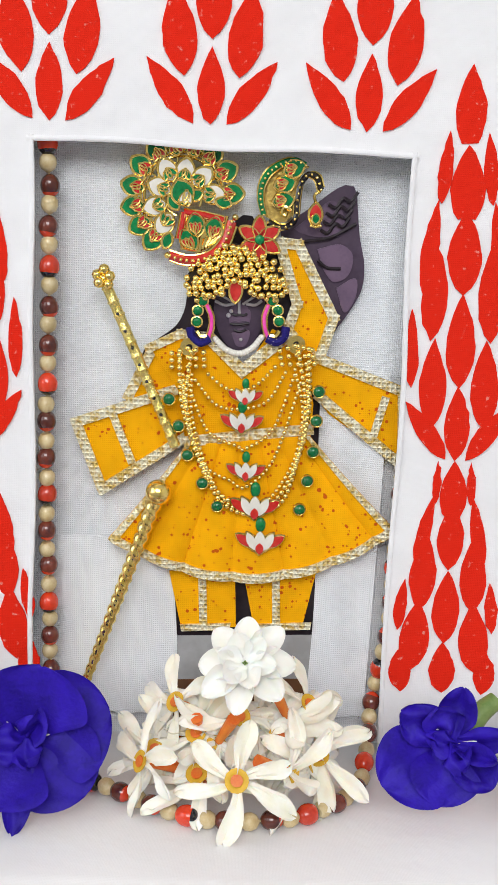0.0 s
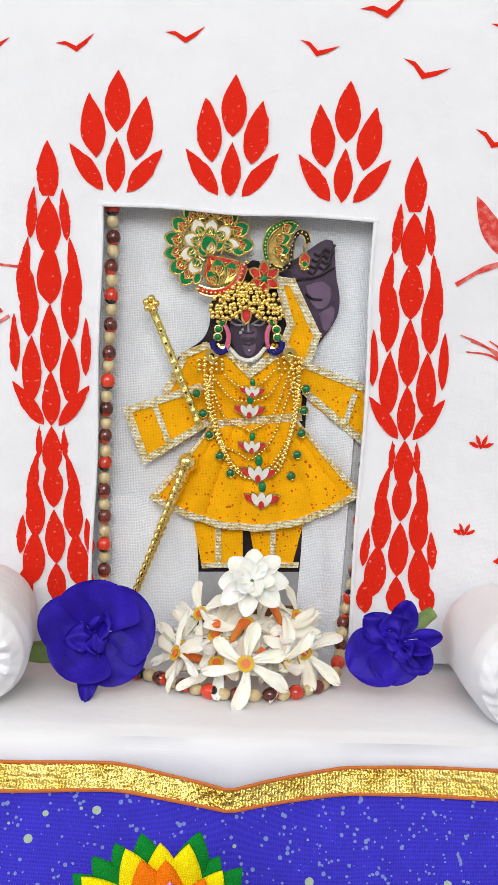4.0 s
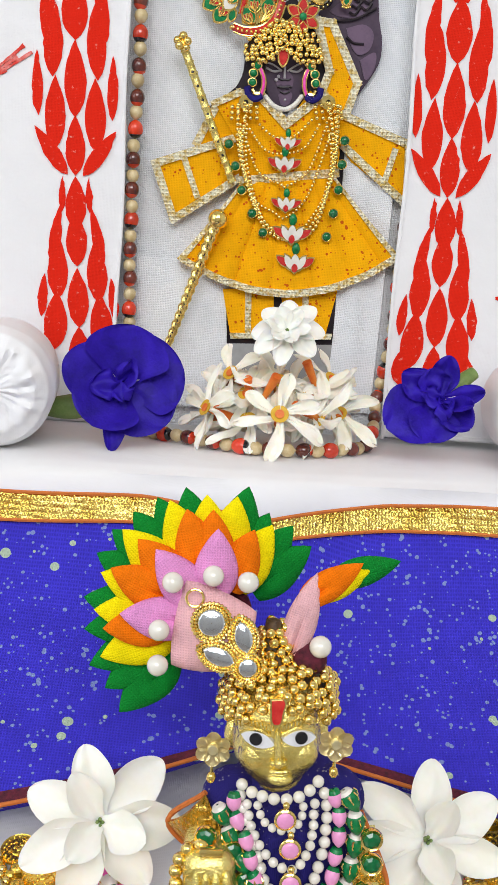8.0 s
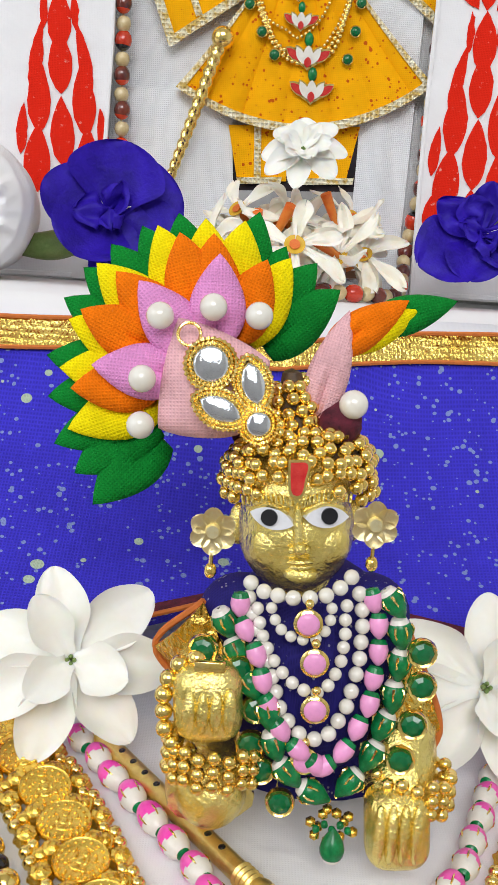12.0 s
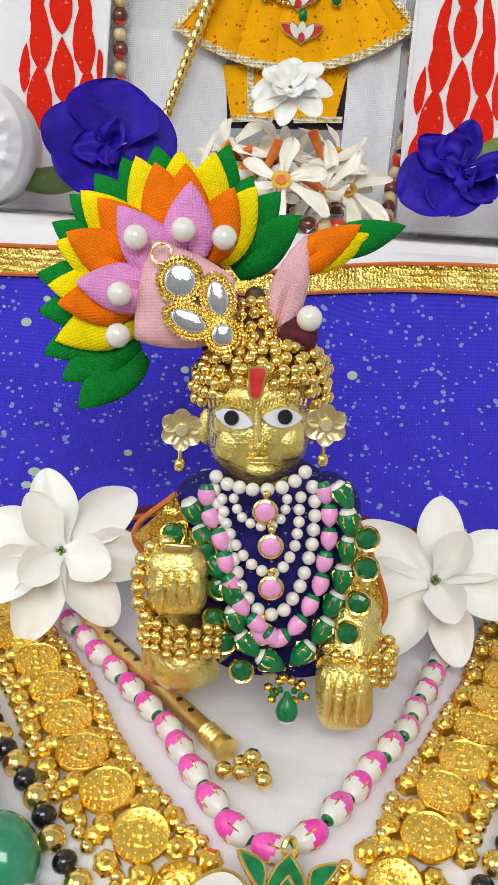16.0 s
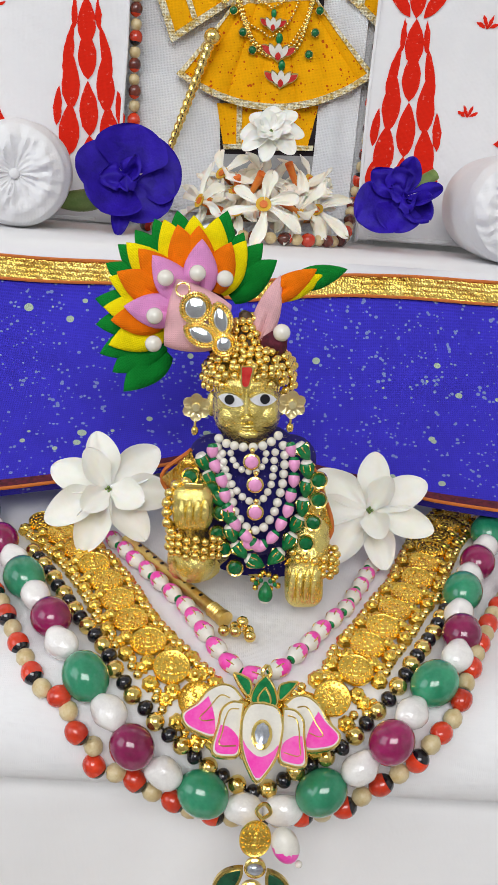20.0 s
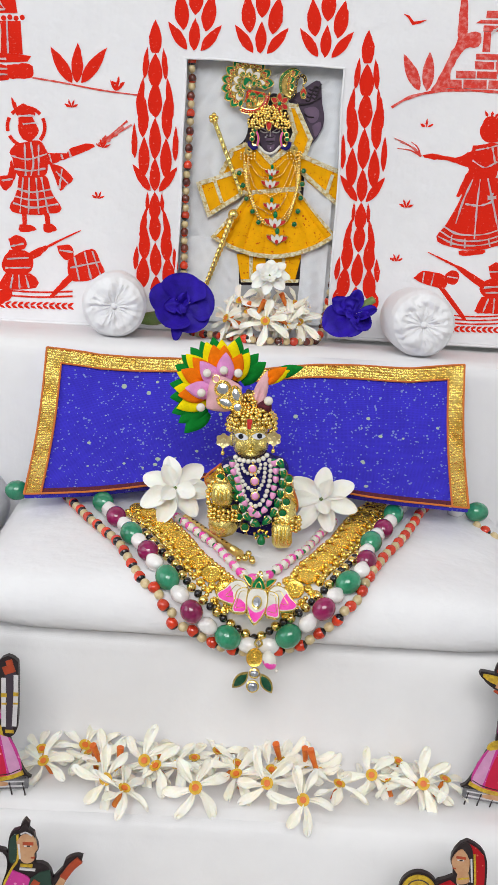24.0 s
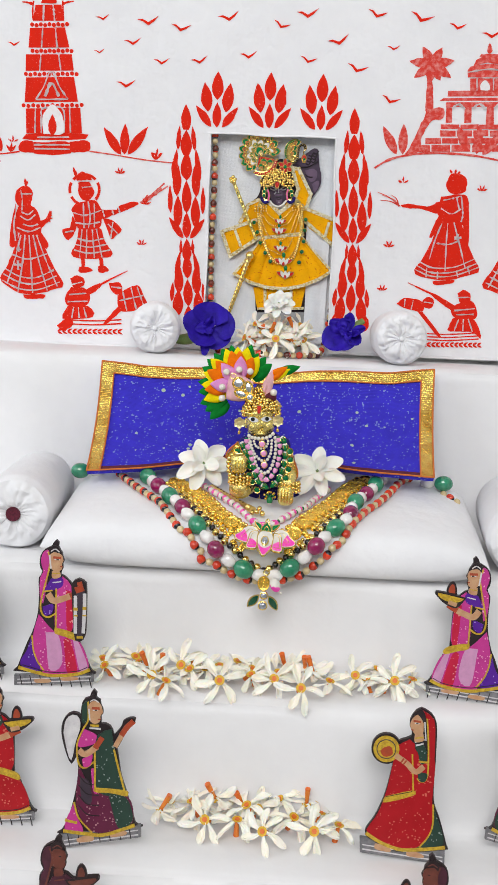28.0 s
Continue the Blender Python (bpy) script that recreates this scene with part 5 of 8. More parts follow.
part("setting", moved(lathe([(0, 0), (0.0034, 0), (0.0036, 0.0015), (0.0028, 0.0022), (0, 0.0022)], 18), Matrix.Translation((0.0, -0.0132, 0.0))), M_GOLD, drop)
part("stone", moved(ball(0.0028, 10, 6, 1, 1, 0.5), Matrix.Translation((0.0, -0.0132, 0.0022))), M_CRYSTAL, drop, "round clear stone")
part("setting", moved(lathe([(0, 0), (0.0030, 0), (0.0031, 0.0012), (0.0024, 0.0018), (0, 0.0018)], 18), Matrix.Translation((0.0, -0.0058, 0.0))), M_GOLD, drop)
part("stone", moved(ball(0.0024, 10, 6, 1, 0.8, 0.5), Matrix.Translation((0.0, -0.0058, 0.0018))), M_CRYSTAL, drop, "round clear stone")

# flute on the cushion
f0, f1 = on(-0.0275, 0.121, 0.0034), on(0.0100, 0.0735, 0.0028)
M_SATINROD = mat("gilded_brass", (0.95, 0.72, 0.25), (0.80, 0.56, 0.15), rough=0.34, metal=0.85, scale=400, bump=0.3)
flute = thing("flute", aim(f0, f1 - f0), "small gilded brass flute with a cluster of gold beads", "flute")
fl = (f1 - f0).length
prof = [(0.0, 0.0), (0.0022, 0.0), (0.0022, fl * 0.84)]
for k in range(4):
    prof += [(0.0026, fl * 0.85 + k * 0.0012), (0.0022, fl * 0.85 + k * 0.0012 + 0.0006)]
prof += [(0.0028, fl * 0.94), (0.0028, fl * 0.97), (0.0, fl * 0.99)]
part("barrel", lathe(prof, 16), M_SATINROD, flute)
side = flute.matrix_basis.to_3x3().inverted() @ Vector((0.2, -0.55, 0.8)).normalized()
for k in range(9):
    p = Vector((side.x, side.y, 0)).normalized() * 0.00205 + Vector((0, 0, fl * (0.15 + 0.075 * k)))
    part("finger_hole", moved(ball(0.0008, 8, 5, 1, 1, 0.5), aim(p, Vector((side.x, side.y, 0)))), M_BLACK, flute)
tip = flute.matrix_basis.inverted()
for d in ((0, 0, 0), (0.004, -0.002, 0), (-0.0035, -0.003, 0), (0.0045, -0.006, 0), (0.0, -0.0055, 0.0012), (0.002, -0.0035, 0.0035)):
    part("bead", moved(ball(0.0019, 10, 8), Matrix.Translation(tip @ (f1 + Vector(d) + Vector((0.002, -0.003, 0.0))))), M_GOLD, flute)


# ---- flowers ----
def petal(L, W, cup=0.2, curl=0.2, notch=0.0, ruffle=0.0, base=0.25, seed=0.0, nu=8, nv=12, peak=0.62, bend=0.0, blunt=2.6):
    """A petal that grows along y from the origin, facing z; bend sweeps its tip sideways."""
    def fn(u, v):
        s = u * 2 - 1
        v = 1 - (1 - v) ** 1.5
        g = min(1, v / peak)
        w = W / 2 * (base + (1 - base) * g * g * (3 - 2 * g)) * (math.sqrt(max(0.0, 1 - ((v - peak) / (1 - peak)) ** blunt)) if v > peak else 1)
        w = max(w, W * 0.05)
        y = L * v * (1 - 0.08 * (s * w / (W / 2)) ** 2 * v) - notch * L * math.exp(-(s / 0.35) ** 2) * max(0, v - 0.8) / 0.2
        z = cup * W * (s * w / (W / 2)) ** 2 * (0.4 + 0.6 * math.sin(math.pi * v)) + curl * L * v * v + ruffle * W * noise.noise((s * 1.6 + seed, v * 2.4, seed * 3.1))
        return Vector((s * w + bend * L * v * v + ruffle * 0.3 * W * noise.noise((v * 3, seed, 1)), y, z))
    return surf(fn, nu, nv)


def mogra(p, facing, size, roll, label, outer, inner, width=0.34):
    """A jasmine: smooth broad petals at the given turns, a shorter row inside and a small heart."""
    th = thing("jasmine_flower", aim(p, facing, radians(roll)), label, "flower", "jasmine flowers")
    for ring, turns, L, W, tilt, z in ((0, outer, 0.60, width, 4, -0.02), (1, inner, 0.42, width * 0.82, 30, 0.03)):
        for a in turns:
            bm = petal(L * size * rng.uniform(0.92, 1.08), W * size * rng.uniform(0.9, 1.12), 0.30, rng.uniform(-0.26, -0.08) + 0.22 * ring, 0, 0.09, 0.36, rng.random() * 9, 12, 18, 0.56, rng.uniform(-0.06, 0.06), 2.0)
            bm.transform(Matrix.Rotation(radians(a + rng.uniform(-5, 5)), 4, "Z") @ Matrix.Translation((0, 0.01 * size, (z + rng.uniform(-0.02, 0.02)) * size)) @ Matrix.Rotation(radians(tilt + rng.uniform(-5, 9)), 4, "X"))
            part("petal", bm, M_PETAL, th)
    for k in range(4):
        part("heart", moved(ball(0.016 * size, 8, 6, 1, 1, 2.4), Matrix.Translation((0.02 * size * math.cos(k * 1.57), 0.02 * size * math.sin(k * 1.57), 0.04 * size))), M_CALYX, th, "pale green heart")
    part("stalk", tube([(0, 0, 0), (0, 0, -0.15 * size), (0.05 * size, 0, -0.3 * size)], 0.035 * size, 10, 8), M_CALYX, th)
    return th


mogra((-0.0345, 0.117, 0.3185), (0.10, -0.85, 0.42), 0.0372, 0, "white jasmine flower with broad rounded petals, beside the brass statue", (10, 62, 112, 165, 215, 268, 315), (30, 140, 250), 0.335)
mogra((0.0570, 0.120, 0.3170), (-0.12, -0.82, 0.46), 0.0372, 0, "white star-shaped jasmine flower with pointed petals, beside the brass statue", (4, 55, 100, 150, 205, 255, 300), (330, 200), 0.30)


# ---- brass statue of a crawling child, its dress and jewels ----
def gp(a, b, y=0.085):
    """A place on the statue: a and b in tenths of a millimetre right of and below the middle of its eyes, at depth y."""
    x, z = 0.0098 + a * 1.0e-4 + b * 1.0e-5, 0.3611 - b * 1.05e-4 + a * 0.9e-5
    k = (y + 0.098) / 0.183
    return Vector((0.0045 + (x - 0.0045) * k, y, 0.393 + (z - 0.393) * k))


def blob(p, rx, ry, rz, seg=18, ring=12, rot=None):
    m = Matrix.Translation(p) @ (rot if rot is not None else Matrix()) @ Matrix.Diagonal((rx, ry, rz, 1))
    return moved(ball(1, seg, ring), m)


TILT5 = Matrix.Rotation(radians(-5), 4, "Y")
HEAD = gp(2, 22, 0.0955)
bm = blob(HEAD, 0.0112, 0.0108, 0.0130, 28, 20, TILT5)
for v in bm.verts:
    d = v.co - HEAD
    if d.y < 0:
        d.x *= 1 - 0.16 * max(0, -d.z / 0.0128)
        d.y *= 0.93
    v.co = HEAD + d
bm = join(bm, blob(gp(2, 24, 0.0848), 0.0010, 0.0016, 0.0052, 10, 8, TILT5), blob(gp(4, 55, 0.0838), 0.0012, 0.0017, 0.0013, 10, 8), blob(gp(-9, 58, 0.0848), 0.0009, 0.0010, 0.0008, 8, 6), blob(gp(16, 58, 0.0848), 0.0009, 0.0010, 0.0008, 8, 6),
          blob(gp(5, 79, 0.0852), 0.0027, 0.0011, 0.0006, 10, 6, TILT5), blob(gp(6, 88, 0.0858), 0.0022, 0.0010, 0.0007, 10, 6, TILT5), blob(gp(6, 102, 0.0876), 0.0034, 0.0026, 0.0020),
          blob(gp(3, -42, 0.0962), 0.0106, 0.0112, 0.0090, 24, 16, TILT5),
          blob(gp(-44, 46, 0.0910), 0.0050, 0.0046, 0.0050), blob(gp(52, 46, 0.0910), 0.0050, 0.0046, 0.0050), blob(gp(8, 120, 0.098), 0.0062, 0.0062, 0.008),
          blob(gp(20, 270, 0.108), 0.0185, 0.0190, 0.0215), blob(gp(20, 450, 0.130), 0.022, 0.022, 0.016),
          blob(gp(-100, 15, 0.098), 0.0022, 0.002, 0.0042), blob(gp(104, 15, 0.098), 0.0022, 0.002, 0.0042))
# limbs: a raised fist, a planted hand, knees
bm = join(bm, tube([gp(-140, 210, 0.102), gp(-172, 270, 0.094), gp(-170, 310, 0.089)], 0.0056, 14, 12),
          moved(box(-0.0064, 0.0064, -0.0060, 0.0060, -0.0076, 0.0076, 0.0044, 5), Matrix.Translation(gp(-172, 322, 0.083)) @ TILT5),
          tube([gp(-120, 430, 0.105), gp(-170, 470, 0.092), gp(-172, 520, 0.087)], 0.0085, 14, 12), blob(gp(-172, 495, 0.086), 0.0070, 0.0075, 0.0075),
          tube([gp(170, 260, 0.100), gp(190, 400, 0.092), gp(180, 520, 0.086)], 0.0068, 14, 12))
fist = box(-0.0061, 0.0061, -0.0048, 0.0055, -0.0080, 0.0080, 0.0042, 5)
bm = join(bm, moved(fist, Matrix.Translation(gp(178, 575, 0.082)) @ TILT5))
for k in range(4):
    bm = join(bm, blob(gp(178 - 36 + 24 * k, 590, 0.0777), 0.00135, 0.0017, 0.0060, 10, 10), blob(gp(-172 - 38 + 25 * k, 346, 0.0776), 0.00145, 0.0017, 0.0044, 10, 10))
for f in bm.faces:
    f.material_index = 0
for s in (-1, 1):
    for w, h, m, y in ((0.0084, 0.0040, 1, 0.0850), (0.0031, 0.0031, 2, 0.0846)):
        lens = flat([leaf2d(0, 0, h, w, 90, 10, 0.75)] if m == 1 and w > 0.005 else [disc2d(0, 0, w / 2, h / 2, 16)], -0.0016, 0.0)
        lens.transform(Matrix.Translation(gp((50 if w > 0.005 else 55) * s + 5, 1 if w > 0.005 else -1, y)) @ Matrix.Rotation(radians(90), 4, "X") @ Matrix.Rotation(radians(12 * s), 4, "Y") @ Matrix.Rotation(radians(7 * s - 4), 4, "Z"))
        for f in lens.faces:
            f.material_index = m
        bm = join(bm, lens)
    bm = join(bm, tube([gp(84 * s, -14, 0.0872), gp(50 * s, -23, 0.0855), gp(14 * s, -8, 0.0850)], 0.0005, 10, 6))
    # engraved strokes of the brow
    for k in range(11):
        a = 12 + 8.4 * k
        y = 0.0960 - 0.0112 * math.sqrt(1 - (a / 112) ** 2)
        bm = join(bm, tube([gp(s * a + 3, -19 - 9 * math.sin(k * 0.29), y), gp(s * (a + 2) + 3, -36 - 6 * math.sin(k * 0.29), y)], 0.00032, 4, 5))
statue = solo("brass_statue", bm, [M_BRASS, M_EYEW, M_EYEB], "small polished brass statue of a crawling child", "statue")

dress = thing("statue_dress", Matrix.Translation(gp(15, 560, 0.10)), "dark blue statue dress with gold trimmed side flaps", "dress")
M_NAVY = speckled("navy_brocade", (0.02, 0.015, 0.17), (0.25, 0.24, 0.30), 800, 0.3, weave=0.0005)
part("bodice", join(blob(gp(20, 268, 0.1045), 0.0200, 0.0200, 0.0225, 24, 16), blob(gp(-100, 175, 0.100), 0.0085, 0.008, 0.008), blob(gp(130, 180, 0.100), 0.0085, 0.008, 0.008)), M_NAVY, dress, "dark blue speckled bodice", world=True)
for s, pts in ((-1, [(-170, 150, 0.094), (-260, 230, 0.100), (-190, 330, 0.104), (-130, 250, 0.092)]), (1, [(200, 200, 0.092), (262, 390, 0.092), (205, 470, 0.094), (160, 330, 0.088)])):
    c = [gp(*p) for p in pts]

    def flap(u, v, o, c=c):
        p = (c[0] * (1 - u) + c[1] * u) * (1 - v) + (c[3] * (1 - u) + c[2] * u) * v
        return p + Vector((0, -o - 0.003 * math.sin(u * math.pi), 0))
    part("flap", slab(flap, 8, 8, 0.0, 0.001), M_GOLDRIB, dress, "gold sequinned flap with orange edge", world=True)
    part("flap_edge", tube([c[0], c[1], c[2]], 0.0007, 24, 6), M_ORANGE, dress, world=True)
part("skirt", join(blob(gp(25, 440, 0.132), 0.0250, 0.024, 0.0170, 24, 14)), M_NAVY, dress, world=True)

# crown of gold beads
# brown net, its colour darkened to stand for shadow between the beads
M_NETSHADE = mat("net_bead_gap_shade", (0.10, 0.055, 0.02), (0.04, 0.02, 0.012), rough=0.5, scale=600, bump=0.6)
ME_CROWNBEAD = mesh_of(ball(0.00135, 12, 8), "crown_bead", M_GOLD)
crown = thing("crown", Matrix.Translation(gp(10, -84, 0.099)), "crown of small gold beads on the statue's head", "crown")
part("net", blob(Vector((0, 0.0036, 0.0)), 0.0124, 0.0104, 0.0066, 20, 12, TILT5), M_NETSHADE, crown)
for row, (zz, r, n) in enumerate(((-0.0052, 0.0140, 34), (-0.0026, 0.0143, 36), (0.0000, 0.0142, 36), (0.0024, 0.0134, 33), (0.0044, 0.0118, 29), (0.0060, 0.0096, 23), (0.0071, 0.0071, 17))):
    for k in range(n):
        a = (k + 0.5 * (row % 2)) * math.tau / n
        p = TILT5 @ Vector((r * math.cos(a), r * math.sin(a), zz)) + Vector((rng.uniform(-1, 1), rng.uniform(-1, 1), rng.uniform(-1, 1))) * 0.0006
        # the front rises in an arch over the forehead
        if p.y < 0 and zz < 0.0008 - 0.0070 * (abs(p.x) / 0.0140) ** 1.3 - 0.0012 * (k % 2):
            continue
        piece("bead", ME_CROWNBEAD, crown, Matrix.Translation(p))
knot = thing("topknot", Matrix.Translation(gp(0, -165, 0.098)) @ TILT5, "topknot wrapped in gold beads", "topknot")
part("hair", moved(lathe([(0, -0.004), (0.0055, -0.004), (0.0034, 0.002), (0.0024, 0.006), (0.0018, 0.0088), (0, 0.0096)], 14), Matrix()), M_NETSHADE, knot)
turn, zz = 0.0, -0.0046
while zz < 0.0078:
    r = 0.0066 - 0.0024 * min(1.0, (zz + 0.0046) / 0.005) - 0.0016 * max(0.0, zz - 0.002) / 0.006
    piece("bead", ME_CROWNBEAD, knot, Matrix.Translation((r * math.cos(turn) + rng.uniform(-1, 1) * 0.0004, r * math.sin(turn), zz + rng.uniform(-1, 1) * 0.0003)))
    turn += 0.0026 / r
    zz += 0.0023 * 0.0026 / (r * math.tau)

tilak = thing("forehead_jewel", Matrix.Translation(gp(3, -70, 0.0838)) @ Matrix.Rotation(radians(90), 4, "X"), "red enamel drop on the forehead with a gold rim", "jewel")
for name, d, z0, z1, m in (("rim", 0.0004, -0.0016, 0.0003, M_GOLD), ("enamel", 0.0, 0.0003, 0.0007, M_ENRED)):
    part(name, flat([soft2d([(-0.0015 - d, 0.0028 + d), (0.0015 + d, 0.0028 + d), (0.0013 + d, 0.0), (0.0008 + d, -0.0028 - d), (-0.0008 - d, -0.0028 - d), (-0.0013 - d, 0.0)], 30)], z0, z1), m, tilak)

M_PALEGOLD = mat("satin_gold", (1.0, 0.90, 0.56), (0.95, 0.80, 0.40), rough=0.30, metal=0.92, scale=900, bump=0.3)
for a, b in ((-152, 20), (142, 15)):
    ear = thing("earring", Matrix.Translation(gp(a, b, 0.0855)) @ Matrix.Rotation(radians(90), 4, "X"), "gold flower earring with a hanging bead", "earring", "earrings")
    for k in range(6):
        bm = petal(0.0045, 0.0040, 0.16, 0.12, 0.06, 0.05, 0.45, k * 1.7, 8, 10, 0.55, 0.0, 2.0)
        bmesh.ops.solidify(bm, geom=bm.faces[:], thickness=0.0003)
        part("petal", bm, M_PALEGOLD, ear, at=Matrix.Rotation(k * math.tau / 6, 4, "Z") @ Matrix.Translation((0, 0, 0.0001 * (k % 2))))
    part("boss", lathe([(0, 0), (0.0015, 0), (0.0014, 0.0012), (0.0012, 0.0014), (0, 0.0014)], 10), M_PALEGOLD, ear)
    part("wire", tube([(0, -0.0035, 0), (0, -0.0065, 0.0002)], 0.0004, 6, 6), M_GOLD, ear)
    part("drop", moved(ball(0.0012, 10, 7, 1, 1.3, 1), Matrix.Translation((0, -0.0075, 0))), M_GOLD, ear)


def chest(a, b, lift=0.0):
    """On the front of the dress."""
    y = 0.0855 - 0.0030 * math.sin(math.pi * min(1, max(0, (b - 90) / 420))) + 0.0135 * ((a - 20) / 190) ** 2 - lift
    return gp(a, b, min(y, 0.0895 - lift))


ME_PEARL = [mesh_of(ball(r, 12, 8), "pearl", M_PEARL) for r in (0.0011, 0.00125, 0.0015)]
pearls = thing("pearl_necklace", Matrix.Translation(chest(0, 130)), "four rows of small white pearls with pink pendants", "necklace")
for loop, k in (([(-95, 108), (-62, 132), (-20, 142), (20, 144), (66, 134), (104, 104)], 2), ([(-52, 150), (-40, 190), (-6, 216), (34, 216), (56, 186), (64, 148)], 0),
                ([(-75, 150), (-66, 210), (-40, 268), (0, 308), (44, 312), (78, 250), (90, 146)], 1), ([(-92, 128), (-80, 200), (-52, 290), (-36, 350), (10, 402), (60, 386), (100, 300), (118, 200), (112, 130)], 2)):
    strand(pearls, [chest(a, b, 0.0012) for a, b in loop], [("pearl", ME_PEARL[k], (0.0011, 0.00125, 0.0015)[k] * 2.02)])
for a, b in ((16, 186), (26, 258), (25, 345), (4, 442)):
    o = part("pendant", moved(lathe([(0, 0), (0.0026, 0), (0.0027, 0.0009), (0.0022, 0.0013), (0, 0.0013)], 18), Matrix.Rotation(radians(90), 4, "X")), M_GOLD, pearls, at=Matrix.Translation(chest(a, b, 0.0022) - pearls.matrix_basis.translation))
    part("stone", moved(ball(0.0021, 14, 8, 1, 1, 0.35), Matrix.Rotation(radians(90), 4, "X") @ Matrix.Translation((0, 0, 0.0013))), M_PALEPINK, o, "round pink stone")
    part("loop", moved(ball(0.0009, 8, 6), Matrix.Translation((0, -0.0006, 0.0036))), M_GOLD, o)

ME_BUD = mesh_of(banded(lathe([(0.0003, -0.0024), (0.0013, -0.0022), (0.0017, -0.0013), (0.0019, -0.0002), (0.0016, 0.0012), (0.0009, 0.0021), (0.0003, 0.0026)], 14), lambda c: 1 if c.z < -0.0017 else 0), "pink_bud", [M_PALEPINK, M_ENGREEN])
ME_BUDG = mesh_of(banded(lathe([(0.0003, -0.0032), (0.0014, -0.0030), (0.0019, -0.0022), (0.0023, -0.0014), (0.0024, -0.0004), (0.0020, 0.0012), (0.0011, 0.0026), (0.0003, 0.0036)], 14), lambda c: 1 if c.z < -0.0021 else 0), "green_bud", [M_ENGREEN, M_ENWHITE])
ME_BUDLINE = mesh_of(join(*[moved(tube([(0.0022, 0, -0.0019), (0.00245, 0, -0.0004), (-0.0003, 0, 0.0037)], 0.00024, 8, 4), Matrix.Rotation(k * math.tau / 7, 4, "Z")) for k in range(7)]), "gold_line", M_GOLD)
bud_pink = thing("bud_necklace", Matrix.Translation(chest(0, 140)), "string of pink enamel buds with green tips", "necklace")
left = [(-108, 130), (-100, 190), (-82, 235), (-70, 285), (-60, 335), (-40, 385), (-8, 425), (32, 456)]
right = [(133, 130), (146, 185), (147, 235), (142, 275), (130, 330), (114, 372), (92, 412), (66, 440), (40, 458)]
for seq in (left, right):
    strand(bud_pink, [chest(a, b, 0.0034) for a, b in seq], [("bud", ME_BUD, 0.0049)])
bud_green = thing("bud_necklace", Matrix.Translation(chest(0, 160)), "string of green and white enamel buds edged with green stones", "necklace")
left = [(-140, 160), (-122, 220), (-96, 290), (-62, 350), (-52, 405), (-30, 465), (16, 506), (60, 520)]
right = [(165, 130), (188, 190), (188, 255), (176, 320), (154, 384), (126, 440), (86, 490), (60, 514)]
for seq in (left, right):
    strand(bud_green, [chest(a, b, 0.0036) for a, b in seq], [("bud", ME_BUDG, 0.0062)])
for o in list(bud_green.children):
    piece("gold_line", ME_BUDLINE, o)
ME_CAB = mesh_of(lathe([(0, 0), (0.0027, 0), (0.0029, 0.0008), (0.0027, 0.0016), (0.0023, 0.0013), (0, 0.0012)], 18), "setting", M_GOLD)
M_EMERALD = mat("green_glass_stone", (0.001, 0.15, 0.045), (0.002, 0.09, 0.025), rough=0.08, scale=500, coat=0.3, spec=0.5)
ME_CABST = mesh_of(moved(ball(0.0022, 8, 5, 1, 1, 0.45), Matrix.Translation((0, 0, 0.0013))), "stone", M_EMERALD, False)
for a, b in ((-173, 216), (-112, 258), (-84, 340), (-95, 400), (-78, 450), (-42, 516), (219, 232), (219, 292), (204, 362), (180, 426), (142, 495)):
    p = chest(a, b, 0.0015)
    p.y = min(p.y, 0.0845) - 0.001 * (abs(a) > 150)
    s = piece("setting", ME_CAB, bud_green, Matrix.Translation(p - bud_green.matrix_basis.translation) @ Matrix.Rotation(radians(90), 4, "X") @ Matrix.Rotation(radians(rng.uniform(-14, 14)), 4, "Y"))
    piece("stone", ME_CABST, s, label="faceted green stone")
fil = part("filigree", moved(join(*[moved(ball(0.0011, 6, 5), Matrix.Translation((0.0042 * math.cos(k * 0.53 + 0.2) * (0.6 + 0.4 * (k % 2)), -0.003 + 0.0030 * math.sin(k * 0.53 + 0.2), 0.0006 * (k % 3)))) for k in range(13)]), Matrix.Rotation(radians(90), 4, "X")),
           M_COIN, bud_green, "gold filigree pendant with green chips", at=Matrix.Translation(chest(56, 540, 0.002) - bud_green.matrix_basis.translation))
for k in range(5):
    part("chip", moved(ball(0.0008, 6, 4), Matrix.Translation((-0.003 + 0.0015 * k, -0.0022, -0.0030 + 0.001 * (k % 2)))), M_ENGREEN, fil)
piece("bud", ME_BUDG, bud_green, Matrix.Translation(gp(54, 611, 0.081) - bud_green.matrix_basis.translation))

ME_BANGLE = mesh_of(ball(0.00175, 12, 8), "bangle_bead", M_GOLD)
bang = thing("bangle", Matrix.Translation(gp(-235, 340, 0.084)), "bangle of gold beads on the raised wrist", "bangle", "bead bangles")
strand(bang, [gp(-176, 246, 0.0815), gp(-215, 254, 0.082), gp(-252, 300, 0.082), (gp(-256, 350, 0.082)), gp(-246, 400, 0.082), gp(-206, 425, 0.082)], [("bead", ME_BANGLE, 0.0033)])
